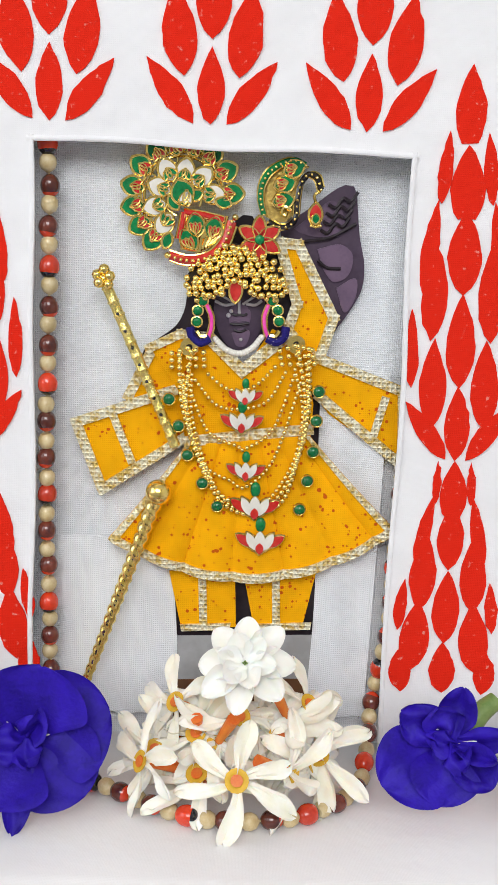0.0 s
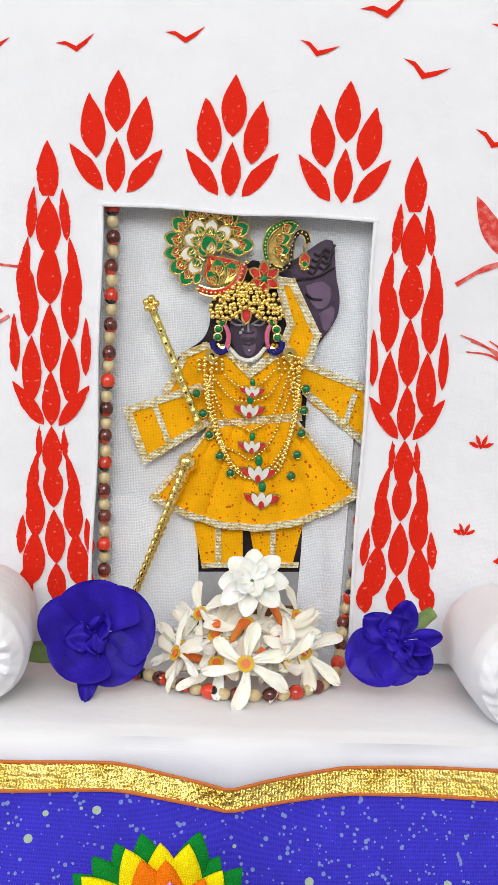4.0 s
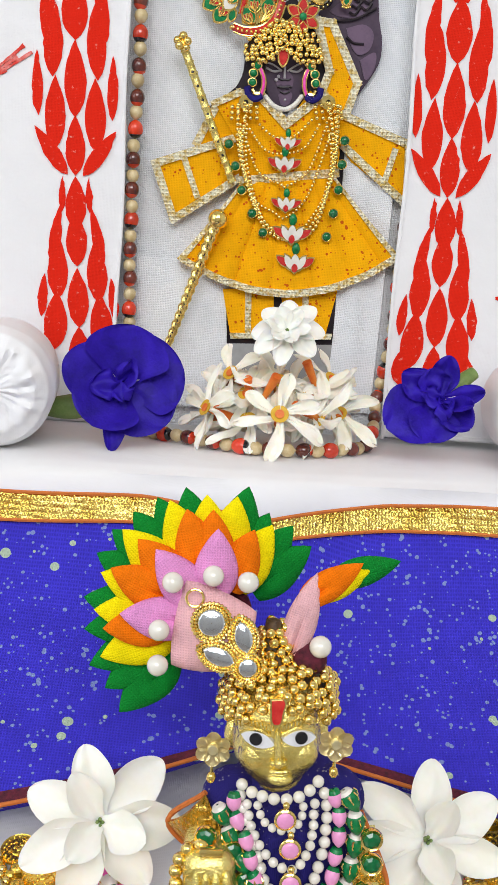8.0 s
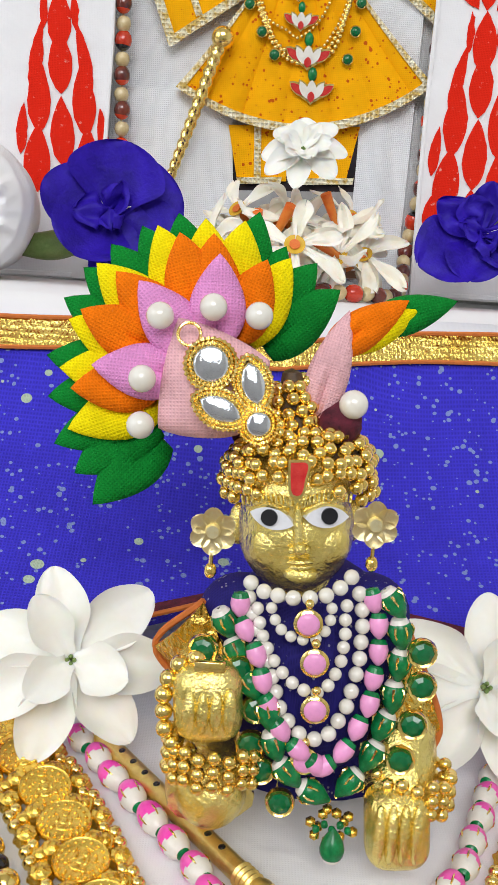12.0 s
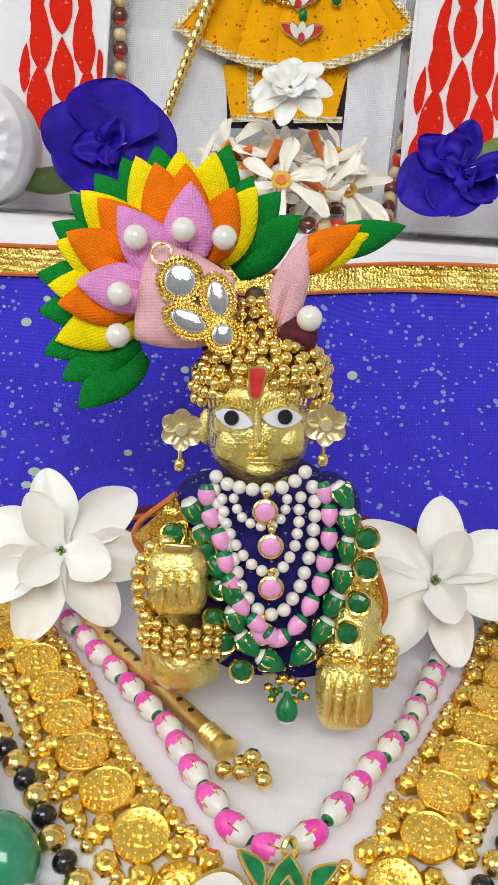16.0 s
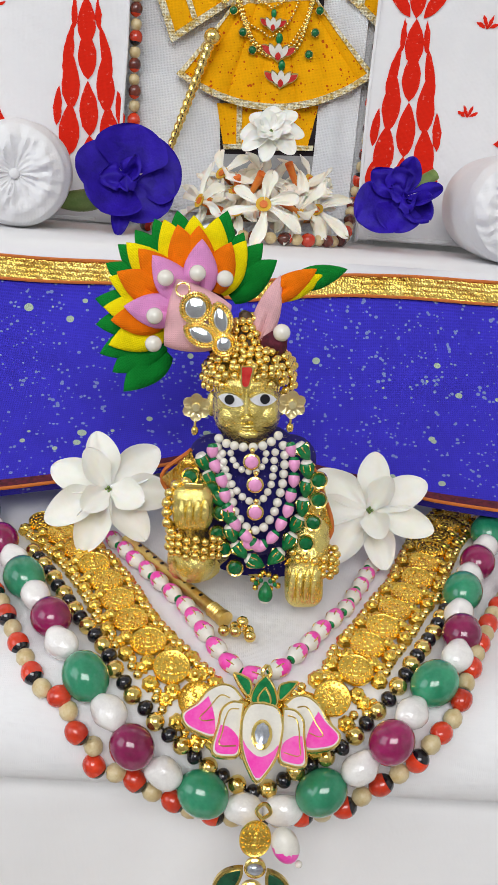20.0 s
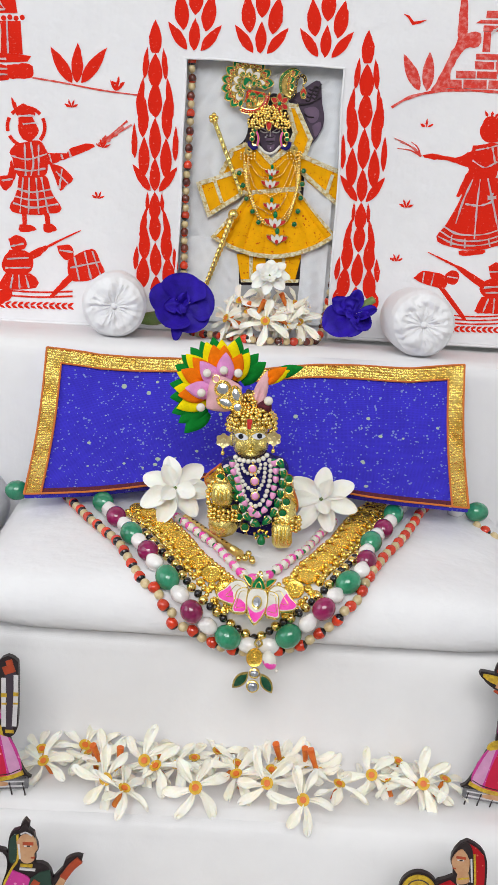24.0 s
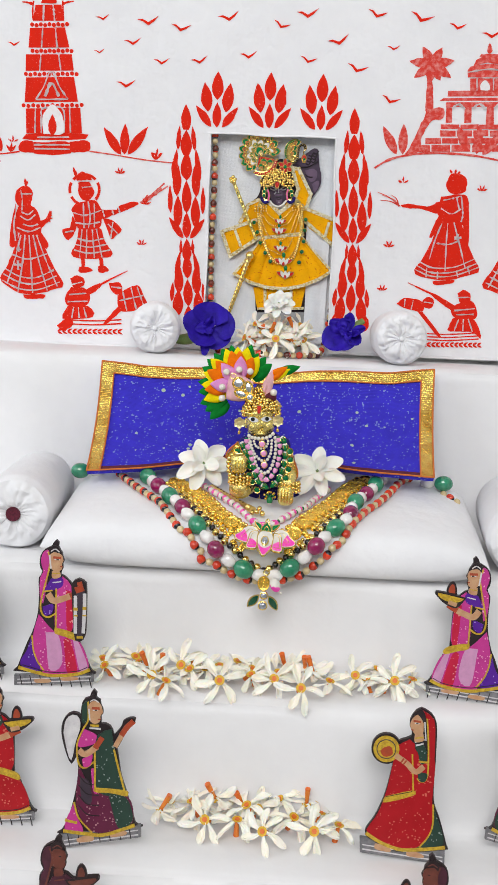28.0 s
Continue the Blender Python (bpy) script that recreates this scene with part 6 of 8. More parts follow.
for a, b, n, w in ((-162, 428, 10, 0.0090), (205, 498, 8, 0.0075)):
    an = thing("bangle", Matrix.Translation(gp(a, b, 0.087)), "cluster bangle of small gold beads", "bangle", "bead bangles")
    for row in range(3):
        for k in range(n * 2):
            t = k * math.tau / (n * 2)
            piece("bead", ME_CROWNBEAD, an, Matrix.Translation((w * math.cos(t), w * math.sin(t), -0.003 + 0.0027 * row + 0.0008 * (k % 2))))
arm = thing("armlet", Matrix.Translation(gp(-168, 262, 0.0795)), "small gold armlet plate above the fist", "armlet")
part("plate", box(-0.003, 0.003, -0.001, 0.001, -0.0012, 0.0012, 0.0006), M_GOLD, arm)

# ---- fan ornament of folded cloth petals ----
FAN = Matrix.Translation((-0.0070, 0.1039, 0.3830)) @ Matrix.Rotation(radians(-3), 4, "Y") @ Matrix.Rotation(radians(82), 4, "X") @ Matrix.Scale(1.10, 4)
fan = thing("fan_ornament", FAN, "fan of folded green, yellow, orange and pink cloth petals", "ornament")


def folded(L, W, puff):
    """A pointed padded petal folded from cloth, with a crease down its middle at the foot; it grows along x to its tip."""
    def fn(u, v):
        s = math.cos(u * math.tau)
        w = W / 2 * math.sin(math.pi * min(1, (0.20 + 0.80 * v ** 0.9))) ** 0.86 if v < 1 else 0
        z = puff * math.sin(u * math.tau) * (math.sin(math.pi * (0.2 + 0.8 * v)) ** 0.6 if v < 1 else 0)
        crease = -0.8 * puff * math.exp(-(s / 0.22) ** 2) * max(0, 1 - v * 1.5) if z > 0 else 0
        return Vector((L * v, s * w, z + crease + 0.0003 * noise.noise((s * 3, v * 5, L * 999))))
    bm = surf(fn, 20, 12, closed_u=True)
    bmesh.ops.remove_doubles(bm, verts=bm.verts, dist=1e-6)
    bmesh.ops.holes_fill(bm, edges=[e for e in bm.edges if e.is_boundary])
    return bm


for name, m, R, L, W, z, angs in (("green_petal", M_FGREEN, 0.0315, 0.0175, 0.0105, -0.0045, (37, 50, 63, 76, 103, 116, 128, 140, 152, 172, 186, 202, 214, 226)),
                                  ("yellow_petal", M_FYELLOW, 0.0298, 0.0170, 0.0105, -0.0015, (59, 80, 94, 111, 136, 158, 176, 199)),
                                  ("orange_petal", M_FORANGE, 0.0262, 0.0150, 0.0098, 0.0015, (67, 91, 104, 133, 153, 184)),
                                  ("pink_petal", M_FPINK, 0.0218, 0.0150, 0.0100, 0.0045, (88, 128, 174))):
    for a in angs:
        t = radians(a)
        r0 = R * rng.uniform(0.97, 1.02) - L
        if name == "yellow_petal" and a > 150:
            r0 -= 0.0015
        if a < 70:
            r0 -= 0.0032
        part(name, folded(L, W, 0.0028), m, fan, at=Matrix.Rotation(t, 4, "Z") @ Matrix.Translation((r0, 0, z)) @ Matrix.Rotation(radians(rng.uniform(-8, 8)), 4, "X"))


def fp(x, y, z):
    """On the fan: x across and y down, in eighths of a millimetre, its hub at 330, 511."""
    return Vector(((x - 330) * 1.117e-04, (511 - y) * 1.117e-04, z))


part("backing", flat([disc2d(-0.001, 0.000, 0.0100, n=28)], -0.0075, -0.0045), M_MAROON, fan, "dark felt backing")


def tag_fn(u, v):
    a, b, c, d = fp(270, 408, 0), fp(425, 478, 0), fp(372, 604, 0), fp(238, 594, 0)
    p = (a * (1 - u) + b * u) * (1 - v) + (d * (1 - u) + c * u) * v
    mid = (a + b + c + d) / 4
    p = mid + (p - mid) * (1.03 - 0.12 * ((2 * u - 1) * (2 * v - 1)) ** 2)
    k = math.sin(u * math.pi) ** 0.55 * math.sin(v * math.pi) ** 0.55
    return Vector((p.x, p.y, 0.0068 + 0.0050 * k + 0.0003 * noise.noise((u * 5, v * 5, 3))))


part("pad", slab(lambda u, v, o: tag_fn(u, v) * 1 - Vector((0, 0, o)), 24, 24, 0.0012, 0.0), M_FROSE, fan, "rose pink padded cloth square")
for x, y in ((249, 418), (329, 404), (398, 416), (223, 513), (221, 583)):
    part("pearl", moved(ball(0.0024, 18, 12), Matrix.Translation(fp(x, y, 0.0100))), M_PEARL, fan, "round white pearl")
STONES = ((327, 491, 0.0066, 0.0066, 0, 1), (399, 579, 0.0046, 0.0046, 0, 1), (390, 519, 0.0044, 0.0078, 14, 0), (342, 557, 0.0044, 0.0082, 66, 0))
bz = 0.0126
outline = []
for x, y, w, h, ang, rd in STONES:
    p = fp(x, y, 0)
    outline.append(disc2d(p.x, p.y, w / 2 + 0.0008, n=20) if rd else leaf2d(p.x, p.y, w + 0.0016, h + 0.0016, ang, 10, 0.6))
brooch = part("brooch", flat(outline, bz - 0.0014, bz + 0.0003), M_GOLD, fan, "gold rope-edged brooch")
for x, y, w, h, ang, rd in STONES:
    p = fp(x, y, 0)
    poly = disc2d(p.x, p.y, w / 2, h / 2, 18) if rd else leaf2d(p.x, p.y, w, h, ang, 10, 0.6)
    rings = ((1.0, bz + 0.0002), (0.98, bz + 0.0007), (0.84, bz + 0.0012), (0.78, bz + 0.0013), (0.02, bz + 0.0014))

    def dome(u, v, poly=poly, c=p, rings=rings):
        k, z = rings[round(v * 4)]
        x, y = poly[round(u * len(poly)) % len(poly)]
        return Vector((c.x + (x - c.x) * k, c.y + (y - c.y) * k, z))
    part("mirror", surf(dome, len(poly), 4, closed_u=True), M_MIRROR, brooch, "small mirror stone")
    for off, ph in ((0.0002, 0.0), (0.0009, 1.5)):
        rim = [Vector((px, py, bz + 0.0007 - off * 0.3)) for px, py in (disc2d(p.x, p.y, w / 2 + off, h / 2 + off, 18) if rd else leaf2d(p.x, p.y, w + 2 * off, h + 2 * off, ang, 10, 0.6))]
        part("rope_rim", tube(rim + [rim[0]], 0.00042, 120, 6, lambda v, ph=ph: 1 + 0.35 * math.sin(v * 190 + ph)), M_GOLD, brooch)
part("ring", tube([fp(294 + 17 * math.cos(k * math.tau / 12), 446 + 17 * math.sin(k * math.tau / 12), 0.0114) for k in range(13)], 0.0003, 48, 6), M_GOLD, brooch)
part("stem", tube([fp(385, 590, 0.002), fp(400, 612, 0.0), fp(420, 640, -0.002)], 0.0034, 10, 8), M_MAROON, fan, "maroon thread stem")

AIG = Matrix.Translation((0.0174, 0.0997, 0.3796)) @ Matrix.Rotation(radians(-3), 4, "Y") @ Matrix.Rotation(radians(82), 4, "X")
aig = thing("plume_ornament", AIG, "plume of rose, orange, yellow and green cloth petals with a pearl", "ornament")


def ap(x, y, z=0.0):
    """On the plume: x across and y down, in eighths of a millimetre, its foot at 540, 560."""
    return Vector(((x - 540) * 1.294e-04, (560 - y) * 1.294e-04, z))


for name, m, tip, tail, W, z in (("green_petal", M_FGREEN, (716, 396), (590, 432), 0.0078, -0.002), ("yellow_petal", M_FYELLOW, (660, 408), (548, 462), 0.0078, -0.0008),
                                 ("orange_petal", M_FORANGE, (640, 398), (528, 470), 0.0080, 0.0008), ("rose_petal", M_FROSE, (551, 415), (502, 572), 0.0082, 0.002)):
    p, q2 = ap(*tail), ap(*tip)
    d = q2 - p
    part(name, folded(d.length, W, 0.0028), m, aig, at=Matrix.Translation((p.x, p.y, z)) @ Matrix.Rotation(math.atan2(d.y, d.x), 4, "Z"))
tuft = ball(0.0046, 24, 16)
for v in tuft.verts:
    v.co *= 1 + 0.06 * noise.noise(v.co * 900) + 0.03 * math.sin(v.co.x * 5200 + v.co.y * 3000)
part("tuft", moved(tuft, Matrix.Translation(ap(538, 580, 0.001))), M_MAROON, aig, "maroon wool tuft")
part("pearl", moved(ball(0.0028, 18, 12), Matrix.Translation(ap(557, 554, 0.005))), M_PEARL, aig, "round white pearl")


# ---- dressed picture in the opening ----
def D(a, b):
    """On the picture: a and b in fifths of a millimetre right of and below the collar's point, as x and y of the backdrop."""
    x, z = 0.0099 + a * (1.77e-4 + 1.7e-7 * min(b, 300)) + b * 12.0e-6, 0.5298 - b * 1.863e-4 - 2.2e-8 * b * b + a * 1.2e-5
    return x, vv(z)


def DP(*ab):
    return [D(a, b) for a, b in ab]


def D3(a, b, w):
    return Vector((*D(a, b), w))


def T(x, y):
    """On the picture, in fifths of a millimetre across and down from a corner of the opening."""
    a, b = x - 418, y - 668
    return 0.00905 + 1.8840e-04 * a + 11.500e-06 * b + 2.270e-08 * a * b + 1.127e-09 * b * b, -0.06804 + 9.1598e-06 * a + -2.0185e-04 * b + 3.243e-10 * a * b + -2.390e-08 * b * b


M_SKIN = mat("dark_painted_skin", (0.060, 0.040, 0.066), (0.10, 0.070, 0.105), rough=0.35, scale=120, lo=0.3, hi=0.8, spec=0.25)
M_SKINPALE = mat("mauve_painted_skin", (0.16, 0.105, 0.165), (0.11, 0.075, 0.12), rough=0.35, scale=140, spec=0.25)
M_PRINTDARK = mat("dark_print", (0.014, 0.010, 0.014), (0.035, 0.025, 0.032), rough=0.35, scale=60, spec=0.25)
M_PRINTFLOOR = mat("print_floor", (0.42, 0.43, 0.44), (0.30, 0.30, 0.30), rough=0.4, scale=50)
M_PRINTBROWN = mat("print_brown", (0.16, 0.07, 0.03), rough=0.4, scale=80)
M_SAFFRON = speckled("saffron_print", (1.0, 0.47, 0.002), (0.60, 0.10, 0.006), 480, 0.40, weave=0.0007, wbump=0.4, spec=0.12, wtint=0.14)
M_ZARI = mat("zari_ribbon", (1.0, 0.95, 0.72), (0.72, 0.50, 0.13), rough=0.30, metal=0.22, scale=420, weave=0.0016, wbump=0.9, bump=0.5, lo=0.42, hi=0.62)
M_FACEMARK = mat("pale_paint", (0.55, 0.52, 0.55), rough=0.4, scale=200)


def TP(*xy):
    return [T(*p) for p in xy]


# the printed picture, plain shapes only, layered on one board
shapes = [(TP((327, 548), (323, 578), (308, 606), (280, 626), (256, 640), (244, 664), (240, 740), (330, 760), (376, 640)), 1, 1),
          (TP((406, 446), (421, 427), (446, 429), (458, 464), (488, 493), (505, 530), (528, 578), (506, 640), (470, 640), (374, 640), (330, 560), (330, 520), (386, 474)), 1, 1),
          (TP((492, 452), (509, 435), (545, 414), (586, 386), (609, 376), (625, 384), (628, 424), (631, 465), (638, 505), (634, 546), (616, 578), (594, 606), (560, 640), (530, 560), (500, 500)), 0, 1),
          (DP((110, -60), (160, 30), (150, 140), (100, 120)), 1, 1), (DP((-120, 370), (125, 370), (130, 620), (-118, 620)), 1, 0), (DP((-118, 480), (128, 480), (128, 560), (-118, 560)), 2, 0), (DP((-118, 560), (128, 560), (128, 640), (-118, 640)), 3, 0),
          (TP((374, 560), (375, 598), (388, 630), (410, 651), (424, 653), (444, 632), (458, 605), (462, 562), (440, 540), (394, 540)), 0, 1),
          (TP((516, 448), (548, 425), (584, 402), (604, 430), (600, 458), (560, 462), (530, 456)), 5, 1), (TP((556, 482), (596, 474), (618, 492), (610, 524), (584, 536), (566, 514)), 5, 1), (TP((588, 546), (622, 530), (622, 560), (602, 586)), 5, 1),
          (TP((398, 588), (408, 574), (428, 574), (438, 588), (432, 606), (404, 606)), 5, 1), (TP((404, 620), (420, 612), (436, 618), (428, 640), (412, 640)), 5, 1), (TP((400, 603), (410, 599), (418, 601), (426, 599), (436, 603), (426, 608), (410, 608)), 0, 1)]
bm = bmesh.new()
for k, (poly, m, soft) in enumerate(shapes):
    b = flat([soft2d(poly, 44) if soft else poly], -0.0122, -0.0112 + 0.00009 * k)
    for f in b.faces:
        f.material_index = m
    bm = join(bm, b)
# brows, lids, nose line, lip line, nose pearls, armlet tracery
STROKES = (([(376, 566), (392, 573), (409, 571)], 0.0005, 4), ([(430, 571), (446, 573), (458, 566)], 0.0005, 4), ([(372, 554), (392, 560), (412, 572)], 0.0004, 4), ([(462, 554), (444, 560), (424, 572)], 0.0004, 4),
           ([(418, 556), (418, 572), (418, 584)], 0.0005, 4), ([(402, 604), (418, 605), (434, 603)], 0.0004, 1), ([(408, 614), (419, 617), (430, 613)], 0.0004, 1), ([(404, 587), (412, 590), (418, 589), (426, 590), (432, 587)], 0.0004, 1))
for pts, r, m in STROKES:
    b = tube([Vector((*T(*p), -0.00985)) for p in pts], r, 14, 6)
    for f in b.faces:
        f.material_index = m
    bm = join(bm, b)
for x, y, r in ((404, 583, 0.0007), (399, 590, 0.0008), (418, 585, 0.0006), (420, 630, 0.0006)):
    b = moved(ball(r, 8, 6), Matrix.Translation((*T(x, y), -0.0099)))
    for f in b.faces:
        f.material_index = 4
    bm = join(bm, b)
for k in range(4):
    y = 412 + 14 * k
    b = tube([Vector((*T(576 + 13 * j - 5 * k, y + (6 if j % 2 else -4) - 5 * j), -0.0100)) for j in range(5)], 0.0006, 30, 5)
    for f in b.faces:
        f.material_index = 1
    bm = join(bm, b)
for pts in ([(500, 470), (540, 468), (580, 462), (624, 440)], [(556, 500), (572, 512), (596, 514)]):
    b = tube([Vector((*T(*p), -0.0102)) for p in pts], 0.0006, 24, 5)
    for f in b.faces:
        f.material_index = 1
    bm = join(bm, b)
picture = solo("deity_picture", bm, [M_SKIN, M_PRINTDARK, M_PRINTFLOOR, M_PRINTBROWN, M_FACEMARK, M_SKINPALE], "dark cut-out picture of a standing deity, one arm raised", "picture", at=BACK)

garb = thing("picture_dress", BACK @ Matrix.Translation((0.0137, vv(0.456), -0.009)), "saffron cloth dress with silver-gold ribbon edging, fixed to the picture", "dress")
GO = Vector((0.0137, vv(0.456), -0.009))


def cloth(name, polys, w, m=M_SAFFRON, t=0.0008, label=""):
    bm = flat(polys, w - t, w)
    bm.transform(Matrix.Translation(-GO))
    return part(name, bm, m, garb, label)


def trim(pts, w, width=0.0034):
    q = DP(*pts)
    for i in range(len(q) - 1):
        (x0, y0), (x1, y1) = q[i], q[i + 1]
        d = math.hypot(x1 - x0, y1 - y0)
        ex, ey = (x1 - x0) / d * width * 0.45, (y1 - y0) / d * width * 0.45
        bm = flat([bar2d(x0 - ex, y0 - ey, x1 + ex, y1 + ey, width)], w - 0.0006 + 0.00003 * i, w + 0.0002 + 0.00003 * i)
        bm.transform(Matrix.Translation(-GO))
        part("ribbon", bm, M_ZARI, garb, "silver-gold woven ribbon")


# raised sleeve, hanging sleeves, bodice
cloth("raised_sleeve", [DP((88, -228), (138, -224), (190, -90), (148, -18), (90, -70), (118, -110))], -0.0088)
trim([(92, -226), (136, -220), (186, -90), (148, -22)], -0.0082)
trim([(92, -226), (116, -116), (92, -72)], -0.0080)
cloth("sleeve", [DP((-172, -40), (-120, -60), (-92, 120), (-225, 210), (-288, 88), (-200, 60))], -0.0086)
trim([(-290, 86), (-226, 208), (-98, 116)], -0.0078)
trim([(-290, 86), (-120, 30)], -0.0077)
trim([(-232, 66), (-186, 156)], -0.0076, 0.0026)
trim([(-172, -44), (-205, 40)], -0.0078)
cloth("sleeve", [DP((120, -50), (150, -20), (288, 44), (256, 172), (150, 80), (110, 20))], -0.0086)
trim([(140, -22), (288, 42), (258, 172), (138, 48)], -0.0078)
trim([(252, 56), (216, 126)], -0.0076, 0.0026)
cloth("bodice", [DP((-175, -45), (-120, -70), (-62, -66), (0, 0), (62, -74), (120, -40), (125, 60), (112, 128), (-98, 128), (-110, 40))], -0.0074)
trim([(-62, -62), (0, -2), (96, -66)], -0.0066, 0.0040)
trim([(-178, -46), (-120, -70), (-66, -64)], -0.0066, 0.0030)
trim([(-92, 122), (10, 112), (112, 104)], -0.0064, 0.0036)


def skirt(u, v, o):
    """Pleated flare from the waist to the hem."""
    a0, b0 = -96 + 208 * u, 128 - 14 * u
    ang = math.sin((u - 0.5) * math.pi * 0.62)
    a1, b1 = 12 + 262 * ang, 378 - 118 * ang * ang * 1.05 - 10 * u
    p = D3(a0 + (a1 - a0) * v, b0 + (b1 - b0) * v, 0)
    pleat = abs(math.sin(u * math.pi * 6.5 + 0.5)) ** 0.6
    return Vector((p.x, p.y, -0.0078 + 0.0024 * pleat * (0.45 + 0.55 * v) + o)) - GO


part("skirt", slab(skirt, 120, 20, 0.0, 0.0008), M_SAFFRON, garb, "pleated saffron skirt")


def hemband(v0, v1):
    return slab(lambda u, v, o: skirt(u, v0 + (v1 - v0) * v, o), 120, 3, 0.0009, 0.0016)


part("hem_ribbon", hemband(0.935, 1.0), M_ZARI, garb, "silver-gold woven ribbon")
for u in (0.0, 1.0):
    part("side_ribbon", slab(lambda s, v, o, u=u: skirt(abs(u - 0.035 * s), v, o), 4, 24, 0.0010, 0.0018), M_ZARI, garb, "silver-gold woven ribbon")
for a0, a1 in ((-116, -16), (-4, 108)):
    cloth("trouser_leg", [DP((a0, 360), (a1, 360), (a1 - (0 if a0 < -50 else 22), 462), (a0 + 16, 466))], -0.0094)
    cloth("leg_ribbon", [DP((a0 + 44, 362), (a0 + 56, 362), (a0 + 56, 464), (a0 + 44, 464))], -0.0088, M_ZARI)
    cloth("cuff_ribbon", [DP((a0 + 14, 456), (a1 - 8, 454), (a1 - 10, 466), (a0 + 16, 468))], -0.0086, M_ZARI)

# gold chains with lotus charms and green beads
ME_CHAIN = mesh_of(ball(0.00078, 8, 6), "chain_bead", M_GOLD)
ME_CHAIN2 = mesh_of(ball(0.00105, 8, 6), "chain_bead", M_GOLD)
chains = thing("chain_necklace", BACK @ Matrix.Translation((*D(0, 0), -0.005)), "rows of fine gold bead chains with lotus charms and green beads", "necklace")
CO = Vector((*D(0, 0), -0.005))


def chain(pts, w, me, pitch):
    q = [D3(a, b, w) - CO for a, b in pts]
    n = max(3, int(length_of(q) / pitch))
    for p, t in smooth_path(q, n):
        piece("chain_bead", me, chains, Matrix.Translation(p))


for pts in ([(-62, 0), (-30, 25), (2, 30), (30, 18), (62, -10)], [(-85, 10), (-45, 55), (0, 62), (45, 48), (80, 0)], [(-100, 10), (-60, 100), (-10, 128), (0, 134), (50, 100), (96, 5)],
            [(-110, 15), (-70, 150), (-20, 190), (3, 200), (50, 150), (110, 10)], [(-92, 0), (-88, 70), (-62, 160), (-30, 225), (12, 250)], [(98, -5), (104, 70), (84, 150), (52, 205), (18, 250)], [(-108, 0), (-96, 90), (-58, 185)], [(120, -5), (110, 90), (76, 180)]):
    chain(pts, -0.0040, ME_CHAIN, 0.0017)
for pts in ([(-95, -40), (-100, 40), (-85, 120), (-50, 205), (-20, 240), (16, 248), (60, 225), (92, 140), (110, 60), (108, -45)], [(-118, -35), (-105, 60), (-70, 150), (-40, 210), (0, 240)], [(128, -40), (116, 60), (90, 150), (56, 215), (30, 240)]):
    chain(pts, -0.0042, ME_CHAIN2, 0.0020)
for s, c in ((-1, -100), (1, 105)):
    for k in range(5):
        chain([(c - 32 + 15 * k, -46 + 4 * abs(k - 2)), (c - 30 + 15 * k, -14)], -0.0045, ME_CHAIN2, 0.0021)
    o = part("clasp", flat([disc2d(*(Vector(D(c, -48)) - CO.xy), 0.0030, n=14)], -0.0008, 0.0008), M_GOLD, chains, "gold shoulder clasp")
    part("clasp_hole", flat([disc2d(*(Vector(D(c, -48)) - CO.xy), 0.0011, n=10)], 0.0008, 0.0010), M_BLACK, o)
ME_GB = mesh_of(ball(0.0021, 14, 10), "green_bead", M_EMERALD)
ME_GBRIM = mesh_of(tube([(0.0019 * math.cos(k * math.tau / 14), 0.0019 * math.sin(k * math.tau / 14), 0.0009) for k in range(15)], 0.0003, 28, 5), "gold_rim", M_GOLD)
for a, b in ((-130, 42), (-110, 90), (-92, 142), (-66, 192), (-42, 233), (137, 34), (126, 85), (115, 139), (101, 190), (85, 240)):
    piece("gold_rim", ME_GBRIM, piece("green_bead", ME_GB, chains, Matrix.Translation(D3(a, b, -0.0040) - CO)))


def charm(a, b, s):
    c = Vector(D(a, b)) - CO.xy
    o = part("lotus_charm", flat([leaf2d(c.x + dx * s, c.y + dy * s, w * s, h * s, ang, 8, 0.7) for dx, dy, w, h, ang in
                                  ((-0.0046, 0.0004, 0.0040, 0.0085, 55), (0.0046, 0.0004, 0.0040, 0.0085, -55), (-0.0026, 0, 0.0042, 0.0085, 28), (0.0026, 0, 0.0042, 0.0085, -28), (0, -0.0004, 0.0048, 0.0088, 0))], 0.0008, 0.0016), M_GOLD, chains)
    for k, (dx, dy, w, h, ang, m) in enumerate(((-0.0050, 0.0004, 0.0028, 0.0066, 55, M_ENRED), (0.0050, 0.0004, 0.0028, 0.0066, -55, M_ENRED), (-0.0027, 0.0002, 0.0028, 0.0066, 28, M_ENWHITE), (0.0027, 0.0002, 0.0028, 0.0066, -28, M_ENWHITE),
                                 (0, 0.0006, 0.0034, 0.0064, 0, M_ENWHITE), (0, -0.0020, 0.0026, 0.0038, 0, M_ENRED))):
        part("enamel", flat([leaf2d(c.x + dx * s, c.y + dy * s, w * s, h * s, ang, 8, 0.7)], 0.0016, 0.0019 + 0.0001 * k), m, o)
    part("green_drop", moved(ball(0.0017 * s, 10, 8, 1, 1.5, 0.7), Matrix.Translation((c.x, c.y + 0.0058 * s, 0.0012))), M_ENGREEN, o)


for p, t in smooth_path([Vector((*T(*p), -0.0062)) - CO for p in ((376, 626), (394, 643), (418, 650), (440, 641), (456, 624))], 18):
    piece("pearl", ME_PEARL[0], chains, Matrix.Translation(p))
for a, b, s in ((5, 40, 0.72), (-2, 86, 0.90), (3, 172, 0.82), (16, 236, 1.05), (22, 298, 1.05)):
    charm(a, b, s)

